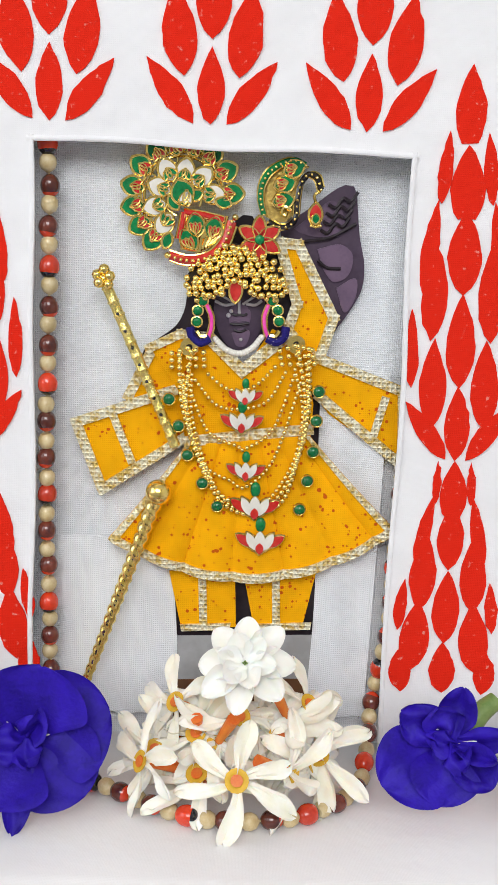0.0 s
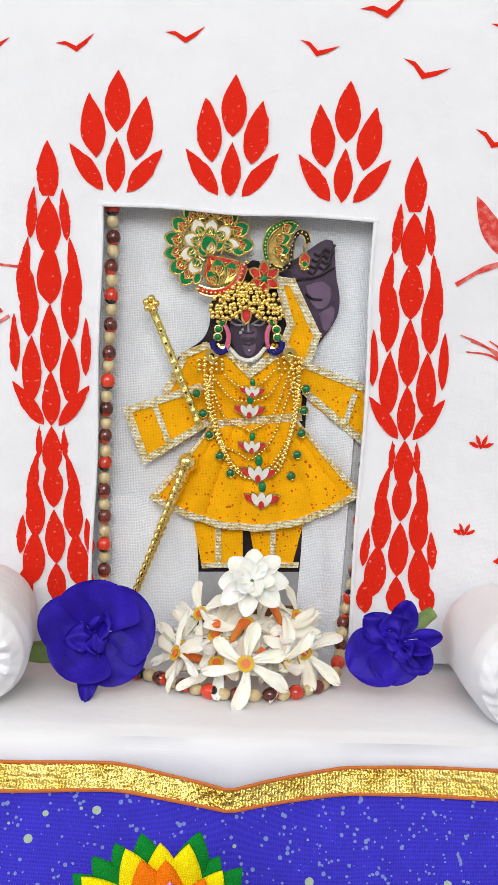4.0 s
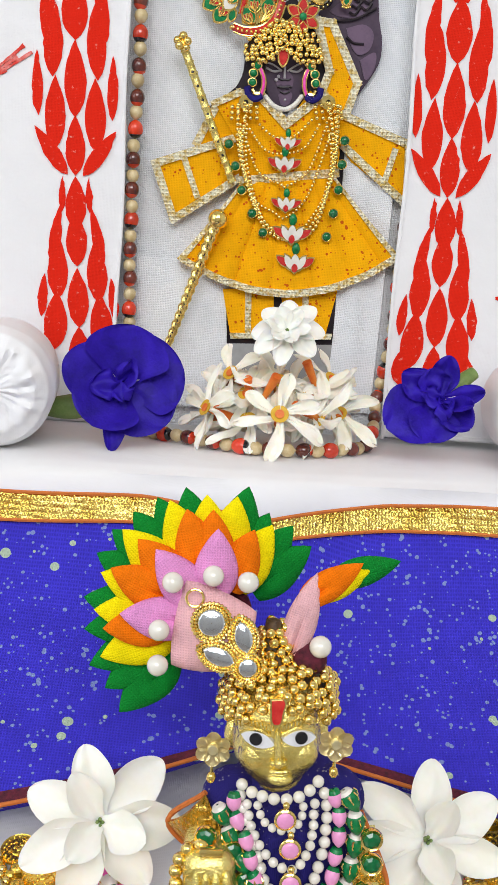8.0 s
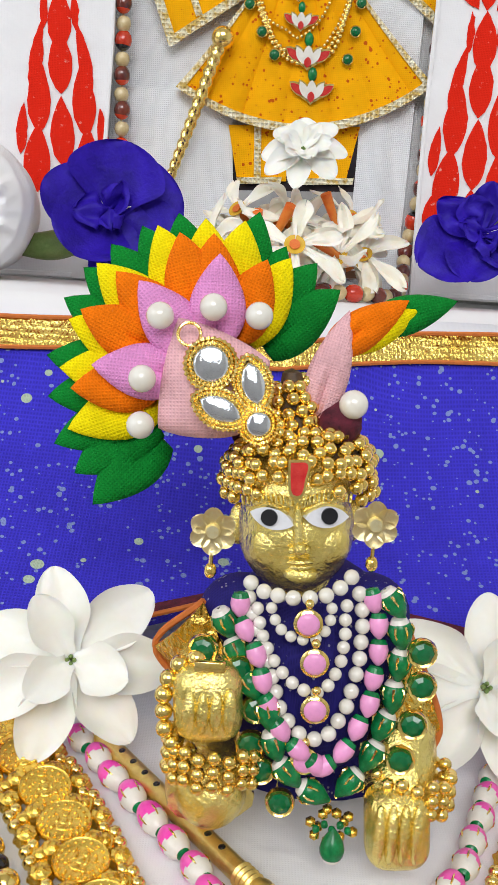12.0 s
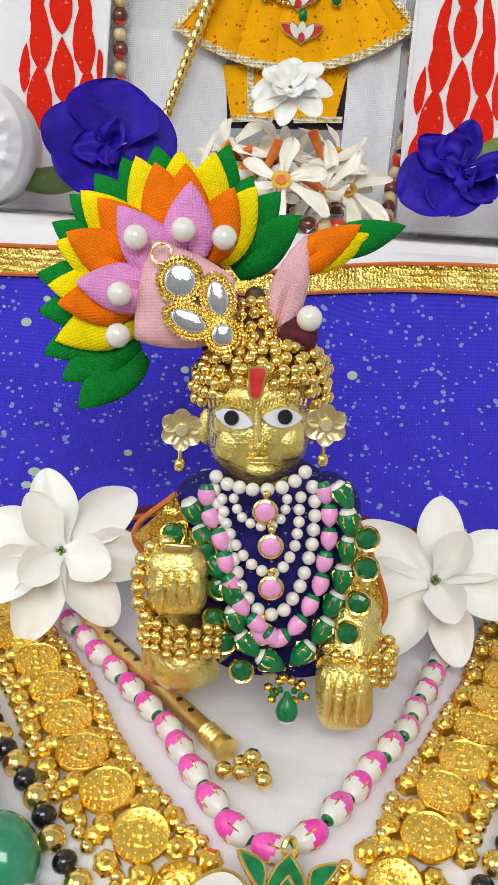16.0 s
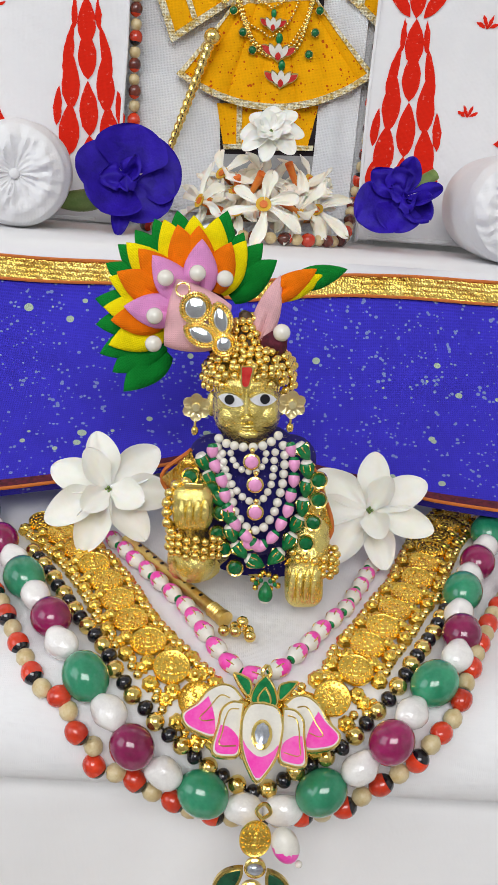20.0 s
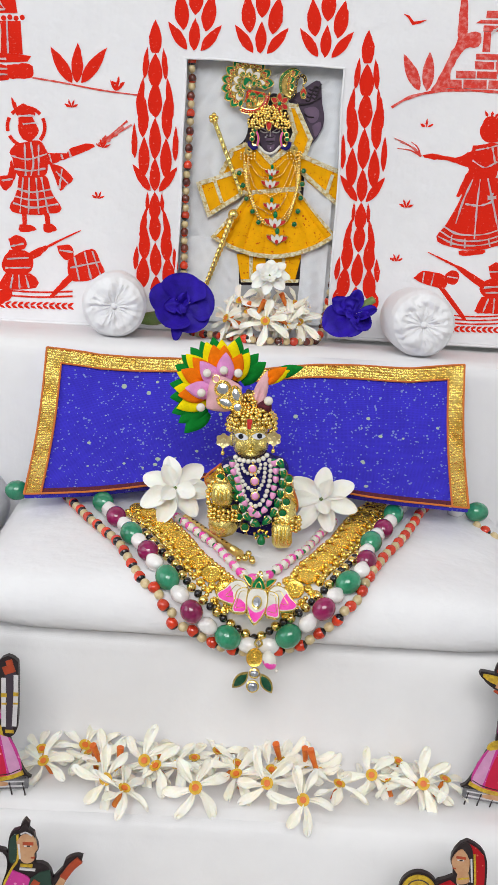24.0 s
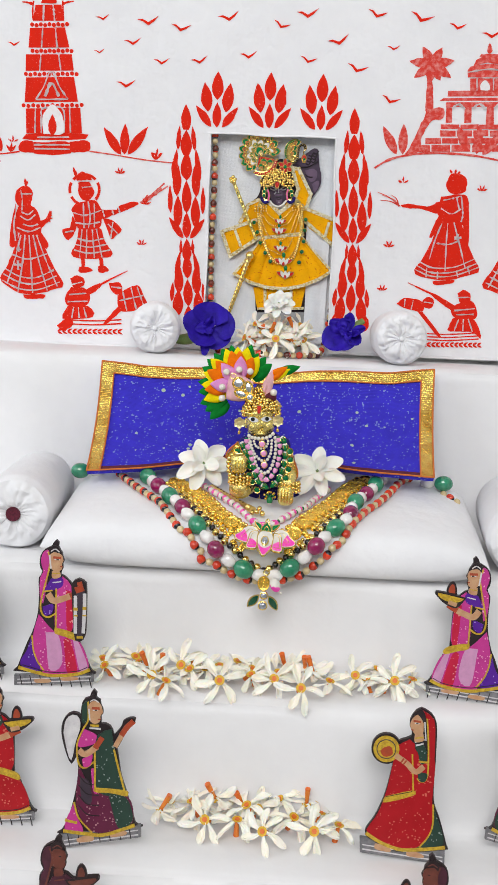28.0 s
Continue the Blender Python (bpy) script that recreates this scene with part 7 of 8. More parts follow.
# headdress of the picture
head = thing("picture_headdress", BACK @ Matrix.Translation((*T(413, 500), -0.006)), "enamelled gold headdress: round fan, crescent, bead cap and curled plume", "headdress")
HO = Vector((*T(413, 500), -0.006))


def T3(x, y, w):
    return Vector((*T(x, y), w)) - HO


def jewel(name, x, y, w, h, ang, m, z, rim=0.0005, power=0.7):
    """A gold-rimmed enamel drop: raised rim, domed filling."""
    cx, cy = T(x, y)
    o = part(name, flat([leaf2d(cx - HO.x, cy - HO.y, w, h, ang, 9, power)], z - 0.0010, z), M_GOLD, head)
    part("enamel", flat([leaf2d(cx - HO.x, cy - HO.y, w - 2 * rim, h - 2.4 * rim, ang, 9, power)], z, z + 0.0003), m, o)
    rm = [Vector((px, py, z + 0.0002)) for px, py in leaf2d(cx - HO.x, cy - HO.y, w, h, ang, 9, power)]
    part("rim", tube(rm + rm[:1], 0.00028, 30, 5), M_GOLD, o)
    return o


def arc(cx, cy, r, a0, a1, n, w):
    return [T3(cx + r * math.cos(radians(a0 + (a1 - a0) * k / n)), cy - r * math.sin(radians(a0 + (a1 - a0) * k / n)), w) for k in range(n + 1)]


FX, FY = 323, 394
for r, a0, a1 in ((66, -8, 250), (33, -30, 250), (72, -6, 246)):
    part("fan_wire", tube(arc(FX, FY, r, a0, a1, 26, -0.0062), 0.00045, 90, 6), M_GOLD, head)
for k, t in enumerate((3, 28, 52, 74, 97, 120, 144, 168, 190, 212, 233)):
    c, s = math.cos(radians(t)), math.sin(radians(t))
    part("fan_wire", tube([T3(FX + 30 * c, FY - 30 * s, -0.0064), T3(FX + 60 * c, FY - 60 * s, -0.0062), T3(FX + 86 * c, FY - 86 * s, -0.0062)], 0.0004, 12, 5), M_GOLD, head)
    jewel("fan_leaf", FX + 87 * c, FY - 87 * s, 0.0064, 0.0078, t - 90, M_ENGREEN, 0.0006)
    for d in (-14, 0, 14):
        jewel("fan_flame", FX + (80 + 2 * (d == 0)) * math.cos(radians(t + d * 0.28)), FY - (80 + 2 * (d == 0)) * math.sin(radians(t + d * 0.28)), 0.0017, 0.0036, t - 90 - d * 2.2, M_ENRED, 0.0011, 0.0002)
for r, t in ((50, 120), (43, 82), (47, 42), (54, 4), (42, 158), (50, 198), (54, 234)):
    c, s = math.cos(radians(t)), math.sin(radians(t))
    jewel("fan_leaf", FX + r * c, FY - r * s, 0.0062, 0.0082, t - 90, M_ENWHITE, 0.0008)
    for d in (-16, 0, 16):
        jewel("fan_flame", FX + (r - 6) * math.cos(radians(t + d * 0.5)), FY - (r - 6) * math.sin(radians(t + d * 0.5)), 0.0016, 0.0036, t - 90 - d * 2, M_ENGREEN, 0.0013, 0.0002)
for x, y, ang in ((394, 404, -100), (296, 465, 160), (346, 392, -60), (308, 404, 40)):
    jewel("fan_leaf", x, y, 0.0036, 0.0056, ang, M_ENGREEN, 0.0012)
jewel("fan_heart", 324, 388, 0.0074, 0.0090, 25, M_ENGREEN, 0.0016)
for d in (-40, -8, 24):
    jewel("fan_flame", 331 + d * 0.12, 394, 0.0020, 0.0046, d, M_ENWHITE, 0.0021, 0.0002)
# red-edged basket between fan and crescent
part("basket", flat([[tuple(T3(*p, 0).xy) for p in ((326, 420), (396, 430), (402, 446), (388, 470), (350, 486), (318, 480), (318, 452))]], -0.0010, -0.0004), M_GOLD, head)
for line in ([(326, 419), (322, 440), (316, 462)], [(326, 419), (360, 424), (394, 432)]):
    part("basket_band", tube([T3(x, y, -0.0052) for x, y in line], 0.0010, 14, 7), M_ENRED, head, "red enamel band")
    for k in (-1, 1):
        part("basket_rim", tube([T3(x + 5 * k * (line[2][0] < 330), y + 5 * k * (line[2][0] > 330), -0.0050) for x, y in line], 0.0004, 14, 5), M_GOLD, head)
for x, y, ang in ((346, 440, 10), (376, 446, -15), (334, 464, 40)):
    jewel("basket_leaf", x, y, 0.0058, 0.0078, ang, M_ENGREEN, 0.0014)
    for d in (-14, 0, 14):
        jewel("basket_flame", x + d * 0.28, y + 5, 0.0018, 0.0040, ang - d * 2, M_ENRED, 0.0019, 0.0002)
for k in range(5):
    part("basket_ray", tube([T3(352 + 5 * k, 482 - 3 * k, -0.0048), T3(356 + 8 * k, 462 - k, -0.0046)], 0.0007, 6, 5), M_GOLD, head)
CRES = [(300, 489), (324, 496), (350, 496), (376, 487), (396, 466), (408, 434)]
part("crescent", tube([T3(x, y, -0.005) for x, y in CRES], 0.0017, 40, 8), M_ENRED, head, "red enamel crescent")
for k in (-1, 1):
    part("crescent_rim", tube([T3(x + 8 * k * max(0, (x - 340)) / 70, y + 8 * k, -0.0046) for x, y in CRES], 0.0005, 40, 6), M_GOLD, head)
for p, t in smooth_path([T3(x, y, -0.0032) for x, y in CRES], 15):
    piece("bead", ME_CHAIN, head, Matrix.Translation(p) @ Matrix.Scale(0.8, 4))
for x, y in ((296, 489), (414, 428)):
    part("tip_bead", moved(ball(0.0011, 8, 6), Matrix.Translation(T3(x, y, -0.005))), M_GOLD, head)
# bead cap over a dark net
M_NETP = mat("dark_cap_net", (0.05, 0.03, 0.02), rough=0.7, scale=600, bump=0.5)
part("cap_net", flat([[tuple(T3(*p, 0).xy) for p in ((334, 552), (330, 525), (344, 508), (380, 482), (412, 470), (440, 482), (478, 505), (496, 525), (492, 552), (440, 540), (385, 540))]], -0.0030, -0.0012), M_NETP, head)
ME_CAPB = mesh_of(ball(0.00118, 12, 8), "cap_bead", M_GOLD)
for row, (y, x0, x1, n) in enumerate(((549, 336, 492, 15), (539, 331, 497, 16), (530, 330, 498, 16), (521, 332, 494, 16), (512, 338, 488, 14), (503, 350, 476, 12), (494, 366, 460, 9), (485, 382, 444, 7), (476, 398, 428, 4))):
    for k in range(n):
        x = x0 + (x1 - x0) * k / (n - 1)
        if y > 530 and abs(x - 413) < 15:
            continue
        u = (x - 413) / 85
        piece("cap_bead", ME_CAPB, head, Matrix.Translation(T3(x + rng.uniform(-3, 3), y + rng.uniform(-3, 3) + (6 * u * u if row < 4 else 0), -0.0052 + 0.0022 * math.cos(u * 1.4) + 0.0006 * (k % 2))))
for x, y in ((346, 562), (360, 558), (374, 556), (452, 556), (466, 560), (480, 562)):
    piece("cap_bead", ME_CAPB, head, Matrix.Translation(T3(x, y, -0.0046)) @ Matrix.Scale(0.85, 4))
jewel("tilak", 413, 545, 0.0046, 0.0086, 0, M_ENRED, 0.0026)
for k in range(6):
    t = radians(k * 60 + 30)
    jewel("flower_petal", 455 + 19 * math.cos(t), 464 - 19 * math.sin(t), 0.0044, 0.0080, math.degrees(t) - 90, M_ENRED, 0.0012)
part("flower_boss", moved(ball(0.0016, 12, 8, 1, 1, 0.6), Matrix.Translation(T3(455, 464, -0.0040))), M_ENGREEN, head)
# curled plume
M_GOLDNET = mat("pierced_gold", (0.62, 0.44, 0.12), (0.30, 0.20, 0.06), rough=0.3, metal=0.8, scale=700, bump=0.8)
EDGE = [(463, 424), (458, 402), (460, 378), (472, 357), (492, 343), (516, 336), (536, 344)]
CURL = [(470, 436), (484, 443), (503, 443), (517, 430), (521, 402), (527, 375), (541, 359), (556, 365), (562, 384)]
part("plume_plate", flat([[tuple(T3(*p, 0).xy) for p in EDGE + [(526, 366), (519, 392), (515, 424), (500, 436), (480, 436)]]], -0.0012, -0.0006), M_GOLDNET, head)
for line, m, r in ((EDGE, M_ENGREEN, 0.0010), (CURL, M_BLACK, 0.0010)):
    part("plume_curl", tube([T3(x, y, -0.0056) for x, y in line], r, 50, 7), m, head, "enamel curl dotted with gold")
    for p, t in smooth_path([T3(x, y, -0.0047) for x, y in line], 17):
        piece("bead", ME_CHAIN, head, Matrix.Translation(p) @ Matrix.Scale(0.62, 4))
    for k in (-1, 1):
        part("plume_rim", tube([T3(x + 5 * k, y + 4 * k * (1 if line is EDGE else -1), -0.0054) for x, y in line], 0.0004, 50, 5), M_GOLD, head)
for x, y, ang in ((516, 350, -66), (500, 374, -72), (497, 401, -78)):
    jewel("plume_leaf", x, y, 0.0056, 0.0074, ang, M_ENGREEN, 0.0009)
    for d in (-14, 0, 14):
        jewel("plume_flame", x - 4, y + d * 0.3, 0.0016, 0.0036, ang + d * 2, M_ENRED, 0.0014, 0.0002)
part("plume_spiral", tube([T3(500 + r * math.cos(a), 420 + r * math.sin(a), -0.0046) for r, a in ((2, 0), (5, 1.6), (7, 3.2), (9, 4.7), (11, 6.1))], 0.0006, 30, 6), M_GOLD, head)
part("plume_link", tube([T3(561, 386, -0.0056), T3(551, 392, -0.005), T3(552, 404, -0.0054), T3(552, 410, -0.0056)], 0.0005, 12, 6), M_GOLD, head)
jewel("plume_drop", 552, 424, 0.0046, 0.0076, 0, M_ENRED, 0.0008)
jewel("plume_drop", 552, 431, 0.0026, 0.0034, 0, M_ENGREEN, 0.0013, 0.0003)
for k in range(5):
    part("drop_bead", moved(ball(0.0006, 6, 5), Matrix.Translation(T3(544 + 4 * k, 444 - abs(k - 2), -0.0052))), M_GOLD, head)
# enamelled ear ornaments
for s, cx in ((-1, 413), (1, 419)):
    for dx, y in ((57, 563), (66, 579), (68, 597)):
        x, yy = T(cx + s * dx, y)
        o = part("ear_stud", moved(lathe([(0, 0), (0.0019, 0), (0.0020, 0.0009), (0.0016, 0.0012), (0, 0.0011)], 16), Matrix.Translation((x - HO.x, yy - HO.y, 0.0))), M_GOLD, head)
        part("stone", moved(ball(0.0016, 10, 6, 1, 1, 0.5), Matrix.Translation((x - HO.x, yy - HO.y, 0.0011))), M_ENGREEN, o)
    for off, m, r in ((0, M_PINK, 0.0007), (4, M_GOLD, 0.0004), (-4, M_GOLD, 0.0004)):
        part("ear_arc", tube([T3(cx + s * (50 + off), 570, -0.0052), T3(cx + s * (43 + off), 588, -0.005), T3(cx + s * (43 + off), 606, -0.005), T3(cx + s * (48 + off), 622, -0.0052)], r, 20, 7), m, head, "enamel ear ornament")
    part("ear_tail", tube([T3(cx + s * 80, 606, -0.0052), T3(cx + s * 76, 622, -0.005), T3(cx + s * 62, 631, -0.0048), T3(cx + s * 46, 624, -0.005)], 0.0014, 20, 7), M_NAVY, head, "dark blue enamel curl")
    part("ear_moon", tube([T3(cx + s * 68, 612, -0.0046), T3(cx + s * 62, 620, -0.0044), T3(cx + s * 52, 620, -0.0046)], 0.0009, 12, 6), M_GOLD, head)

# flute and staff fixed to the picture
fl2 = thing("picture_flute", BACK @ Matrix.Translation(D3(-113, 125, -0.003)), "thin gold flute held slantwise, with a bead cluster", "flute")
a, b = D3(-292, -176, -0.0015), D3(-113, 125, -0.003)
prof = [(0, 0), (0.0019, 0)]
n = (b - a).length
for k in range(12):
    prof += [(0.0017, n * (0.04 + k * 0.08)), (0.0021, n * (0.05 + k * 0.08)), (0.0017, n * (0.06 + k * 0.08))]
prof += [(0.0019, n), (0, n)]
bm = lathe(prof, 12)
bm.transform(Matrix.Translation(-b) @ aim(a, b - a))
part("barrel", bm, M_BRASS, fl2)
for k in range(7):
    p = a.lerp(b, 0.2 + 0.1 * k) - b + Vector((0, 0, 0.0018))
    part("finger_hole", moved(ball(0.0006, 6, 4, 1, 1, 0.5), Matrix.Translation(p)), M_BLACK, fl2)
for dx, dy, dz in ((0, 0, 0), (0.002, 0.001, 0.001), (-0.002, 0.0012, 0), (0.0002, 0.003, 0.0008), (-0.0012, -0.001, 0.002), (0.0015, -0.0016, 0.001)):
    part("bead", moved(ball(0.0019, 8, 6), Matrix.Translation(a - b + Vector((dx, dy, dz)))), M_GOLD, fl2)
st = thing("staff", BACK @ Matrix.Translation((-0.0405, vv(0.4165), -0.004)), "gold twisted staff with a round knob, leaning in the opening", "staff")
a, b = D3(-134, 205, -0.0015), Vector((-0.0405, vv(0.4165), -0.004))
n = (b - a).length
bm = surf(lambda u, v: Vector(((0.0026 - 0.0011 * v) * (1 + 0.14 * math.sin(u * math.tau * 2 + v * 120)) * math.cos(u * math.tau), (0.0026 - 0.0011 * v) * (1 + 0.14 * math.sin(u * math.tau * 2 + v * 120)) * math.sin(u * math.tau), v * n)), 14, 160, closed_u=True)
bm.transform(Matrix.Translation(-b) @ aim(a, b - a))
part("shaft", bm, M_GOLD, st)
part("knob", moved(ball(0.0044, 18, 12), Matrix.Translation(a - b)), M_GOLD, st, "polished gold knob")

# ---- seed garland round the opening and over the ledge ----
garland = thing("seed_garland", Matrix.Translation((0.012, 0.268, LEDGE)), "garland of red, dark and cream seeds hanging in the opening", "garland")
def bw(u, z, w):
    return BACK @ Vector((u, vv(z), w))


pts = [bw(-0.0535, 0.602, -0.006), bw(-0.0528, 0.56, -0.004), bw(-0.0538, 0.50, -0.004), bw(-0.0530, 0.45, -0.004), bw(-0.0515, 0.420, -0.003), Vector((-0.0440, 0.300, LEDGE + 0.0040)), Vector((-0.0250, 0.2830, LEDGE + 0.0034)), Vector((0.0010, 0.2670, LEDGE + 0.0034)),
       Vector((0.0219, 0.2665, LEDGE + 0.0034)), Vector((0.0399, 0.2745, LEDGE + 0.0034)), Vector((0.0550, 0.2950, LEDGE + 0.004)), bw(0.0605, 0.415, -0.004), bw(0.0640, 0.44, -0.005), bw(0.0650, 0.50, -0.006)]
strand(garland, pts, [("red_seed", ME_SEEDRED, 0.0069), ("cream_seed", ME_CREAM, 0.0058), ("dark_seed", ME_SEEDDARK, 0.0069), ("cream_seed", ME_CREAM, 0.0058), ("dark_seed", ME_SEEDDARK, 0.0069), ("cream_seed", ME_CREAM, 0.0058)], M_CREAM)


# ---- flowers on the ledge ----
def pea_flower(p, facing, petals, label):
    """A blue pea: broad soft petals (turn, length, width, tilt, curl, ruffle, lift in millimetres), crumpled wings and pale streaks in the throat."""
    th = thing("blue_pea_flower", aim(p, facing), label, "flower", "blue pea flowers")
    for a, L, W, tilt, curl, ruf, z in petals:
        bm = petal(L * 0.001, W * 0.001, 0.14, curl, 0.0, ruf, 0.34, rng.random() * 9, 16, 18, 0.54, 0.0, 2.0)
        bm.transform(Matrix.Rotation(radians(a), 4, "Z") @ Matrix.Translation((0, 0, z * 0.001)) @ Matrix.Rotation(radians(tilt), 4, "X"))
        part("petal", bm, M_BLUEPETAL, th)
    for a, z in ((-78, 2.5), (48, 3.0)):
        bm = petal(0.0070, 0.0008, 0.1, 0.1)
        bm.transform(Matrix.Rotation(radians(a), 4, "Z") @ Matrix.Translation((0, 0.001, z * 0.001)) @ Matrix.Rotation(radians(14), 4, "X"))
        part("throat", bm, M_PETAL2, th, "pale streak in the throat")
    return th


pea = pea_flower((-0.0500, 0.2710, 0.4200), (0.05, -0.93, 0.32), ((-12, 25, 34, 22, 0.10, 0.06, 0.5), (72, 25, 25, 10, 0.16, 0.06, -0.5), (-72, 26, 34, 4, -0.04, 0.05, 0.0), (-128, 25, 30, 6, 0.02, 0.05, -0.8), (150, 23, 30, 18, 0.10, 0.06, -0.3),
                  (96, 12, 13, 46, -0.30, 0.40, 2.0), (-20, 11, 10, 58, -0.35, 0.45, 2.0), (190, 10, 11, 52, -0.3, 0.45, 2.0), (176, 28, 10, 2, 0.05, 0.15, 1.2)), "deep blue pea flower with broad open petals lying on the ledge")
part("calyx", tube([(-0.0560, 0.2800, 0.4130), (-0.0700, 0.2810, 0.4085), (-0.0820, 0.2810, 0.4075)], 0.0044, 16, 10, lambda v: 0.75 + 0.45 * math.sin(v * 3)), M_CALYX, pea, "green calyx", world=True)
pea = pea_flower((0.0795, 0.2770, 0.4215), (-0.05, -0.93, 0.32), ((122, 25, 27, 6, 0.02, 0.08, 0.0), (168, 19, 22, 10, 0.04, 0.10, 0.5), (62, 20, 14, 16, 0.10, 0.34, 0.8), (28, 15, 13, 30, 0.10, 0.34, 1.4), (-8, 19, 12, 18, 0.06, 0.22, 1.0),
                  (-78, 19, 9, 14, 0.22, 0.30, 0.6), (-132, 18, 15, 12, 0.04, 0.34, 0.4), (-104, 17, 7, 26, 0.40, 0.30, 1.0), (75, 9, 9, 55, -0.3, 0.5, 2.0), (200, 9, 10, 50, -0.3, 0.5, 2.0)), "crumpled deep blue pea flower lying on the ledge")
part("calyx", tube([(0.0845, 0.2800, 0.4240), (0.0890, 0.2820, 0.4295), (0.0945, 0.2840, 0.4335)], 0.0040, 16, 10, lambda v: 1.0 - 0.3 * v), M_CALYX, pea, "green calyx", world=True)
mogra((0.0150, 0.2720, 0.4460), (-0.08, -0.85, 0.50), 0.0248, 0, "white double jasmine flower on top of the flower heap", (0, 45, 92, 135, 180, 228, 270, 318), (20, 80, 140, 200, 262, 325), 0.36)


def parijat(size, seed):
    """A night jasmine: six long swept notched petals, an orange eye with a yellow rim, an orange tube."""
    r = random.Random(seed)
    th = thing("night_jasmine_flower", None, "fallen white night jasmine with an orange eye and tube", "flower", "night jasmine flowers")
    for k in range(6):
        bm = petal(0.56 * size * r.uniform(0.86, 1.12), 0.205 * size * r.uniform(0.85, 1.15), 0.25, r.uniform(-0.38, 0.10), 0.14, 0.28, 0.36, r.random() * 9, 6, 10, 0.74, r.uniform(0.10, 0.42), 3.0)
        bm.transform(Matrix.Rotation(radians(k * 60 + r.uniform(-14, 14)), 4, "Z") @ Matrix.Translation((0, 0.05 * size, 0)) @ Matrix.Rotation(radians(r.uniform(-14, 16)), 4, "X") @ Matrix.Rotation(radians(r.uniform(4, 24)), 4, "Y"))
        part("petal", bm, M_PETAL2, th)
    part("eye", lathe([(0, 0.0), (0.092 * size, 0.012 * size), (0.118 * size, 0.042 * size), (0.07 * size, 0.040 * size), (0.03 * size, 0.0), (0, 0.0)], 14), M_YELLOWC, th, "yellow rim of the eye")
    part("eye_centre", lathe([(0, 0.018 * size), (0.060 * size, 0.036 * size), (0.060 * size, 0.050 * size), (0.025 * size, 0.050 * size), (0, 0.044 * size)], 12), M_STALK, th, "orange eye")
    part("tube", tube([(0, 0, 0), (0.01 * size, 0, -0.16 * size), (0.02 * size, 0.01 * size, -0.42 * size)], 0.058 * size, 10, 8, lambda v: 0.75 + 0.45 * v), M_STALK, th, "orange tube")
    return th


protos = [parijat(0.030, 5), parijat(0.0285, 9), parijat(0.031, 14), parijat(0.0295, 21)]
used = [False] * 4


def place_parijat(x, y, z, facing, roll):
    k = rng.randrange(4)
    m = aim(Vector((x, y, z)), facing, radians(roll))
    if not used[k]:
        used[k] = True
        protos[k].matrix_basis = m
        return protos[k]
    return copy_thing(protos[k], m)


# heap before the picture
for x, y, z, f in ((0.0140, 0.2620, 0.4160, (0, -0.88, 0.45)), (-0.0150, 0.2740, 0.4150, (-0.75, -0.45, 0.35)), (0.0020, 0.2860, 0.4180, (0.1, 0.5, -0.8)), (0.0080, 0.2800, 0.4200, (-0.3, 0.5, -0.8)), (0.0300, 0.2740, 0.4140, (0.75, 0.45, -0.4)),
                   (0.0300, 0.2880, 0.4250, (0.4, 0.3, -0.8)), (-0.0060, 0.2900, 0.4280, (-0.5, -0.6, 0.5)), (0.0380, 0.2840, 0.4120, (0.7, -0.5, 0.4)), (0.0360, 0.2930, 0.4280, (0.5, -0.5, 0.6)), (0.0150, 0.2900, 0.4250, (0.0, -0.3, 0.9)), (0.0020, 0.2750, 0.4110, (-0.2, -0.6, 0.75))):
    place_parijat(x, y, z - 0.0025, f, rng.uniform(0, 360))
for k in range(9):
    place_parijat(-0.012 + 0.0065 * k, 0.2840 + 0.006 * (k % 2), 0.4120 + 0.012 * (1 - abs(k - 4) / 4), (0.3 * math.sin(k * 2.1), -0.7, 0.65), 40.0 * k)
# rows on the two steps below: some face forward, some lie with the tube up
ROW_UP, ROW_DOWN = ((-0.0544, -0.0006), (-0.0361, 0.0225), (-0.0059, -0.0028), (0.0326, 0.0072), (0.0520, -0.0074), (0.0734, 0.0553), (0.0914, 0.0244), (0.1199, 0.0186)), ((-0.0955, 0.0301), (-0.0725, 0.0380), (-0.0614, 0.0229), (-0.0293, 0.0201), (0.0044, 0.0420), (0.0157, 0.0289), (0.0508, 0.0600), (0.0607, 0.0311), (0.0821, 0.0606), (0.1087, 0.0450), (-0.0438, -0.0061), (-0.0177, 0.0231), (0.0400, 0.0396), (0.1332, 0.0281))
HEAP_UP, HEAP_DOWN = ((-0.0090, -0.0390), (0.0270, -0.0186), (0.0311, -0.0493), (0.0659, -0.0443), (-0.0267, 0.0020)), ((-0.0363, -0.0130), (0.0019, 0.0056), (0.0163, -0.0135), (0.0522, 0.0027), (0.0708, -0.0162), (0.0518, -0.0245), (0.0345, 0.0149), (-0.0413, -0.0261), (0.0129, -0.0341), (0.0831, -0.0318), (-0.0163, -0.0183))
more = random.Random(31)
EXTRA_ROW = [(-0.088 + 0.0205 * k + more.uniform(-0.004, 0.004), 0.030 + more.uniform(-0.014, 0.010)) for k in range(11)]
EXTRA_HEAP = [(-0.030 + 0.0125 * k + more.uniform(-0.004, 0.004), -0.016 + more.uniform(-0.014, 0.010)) for k in range(9)]
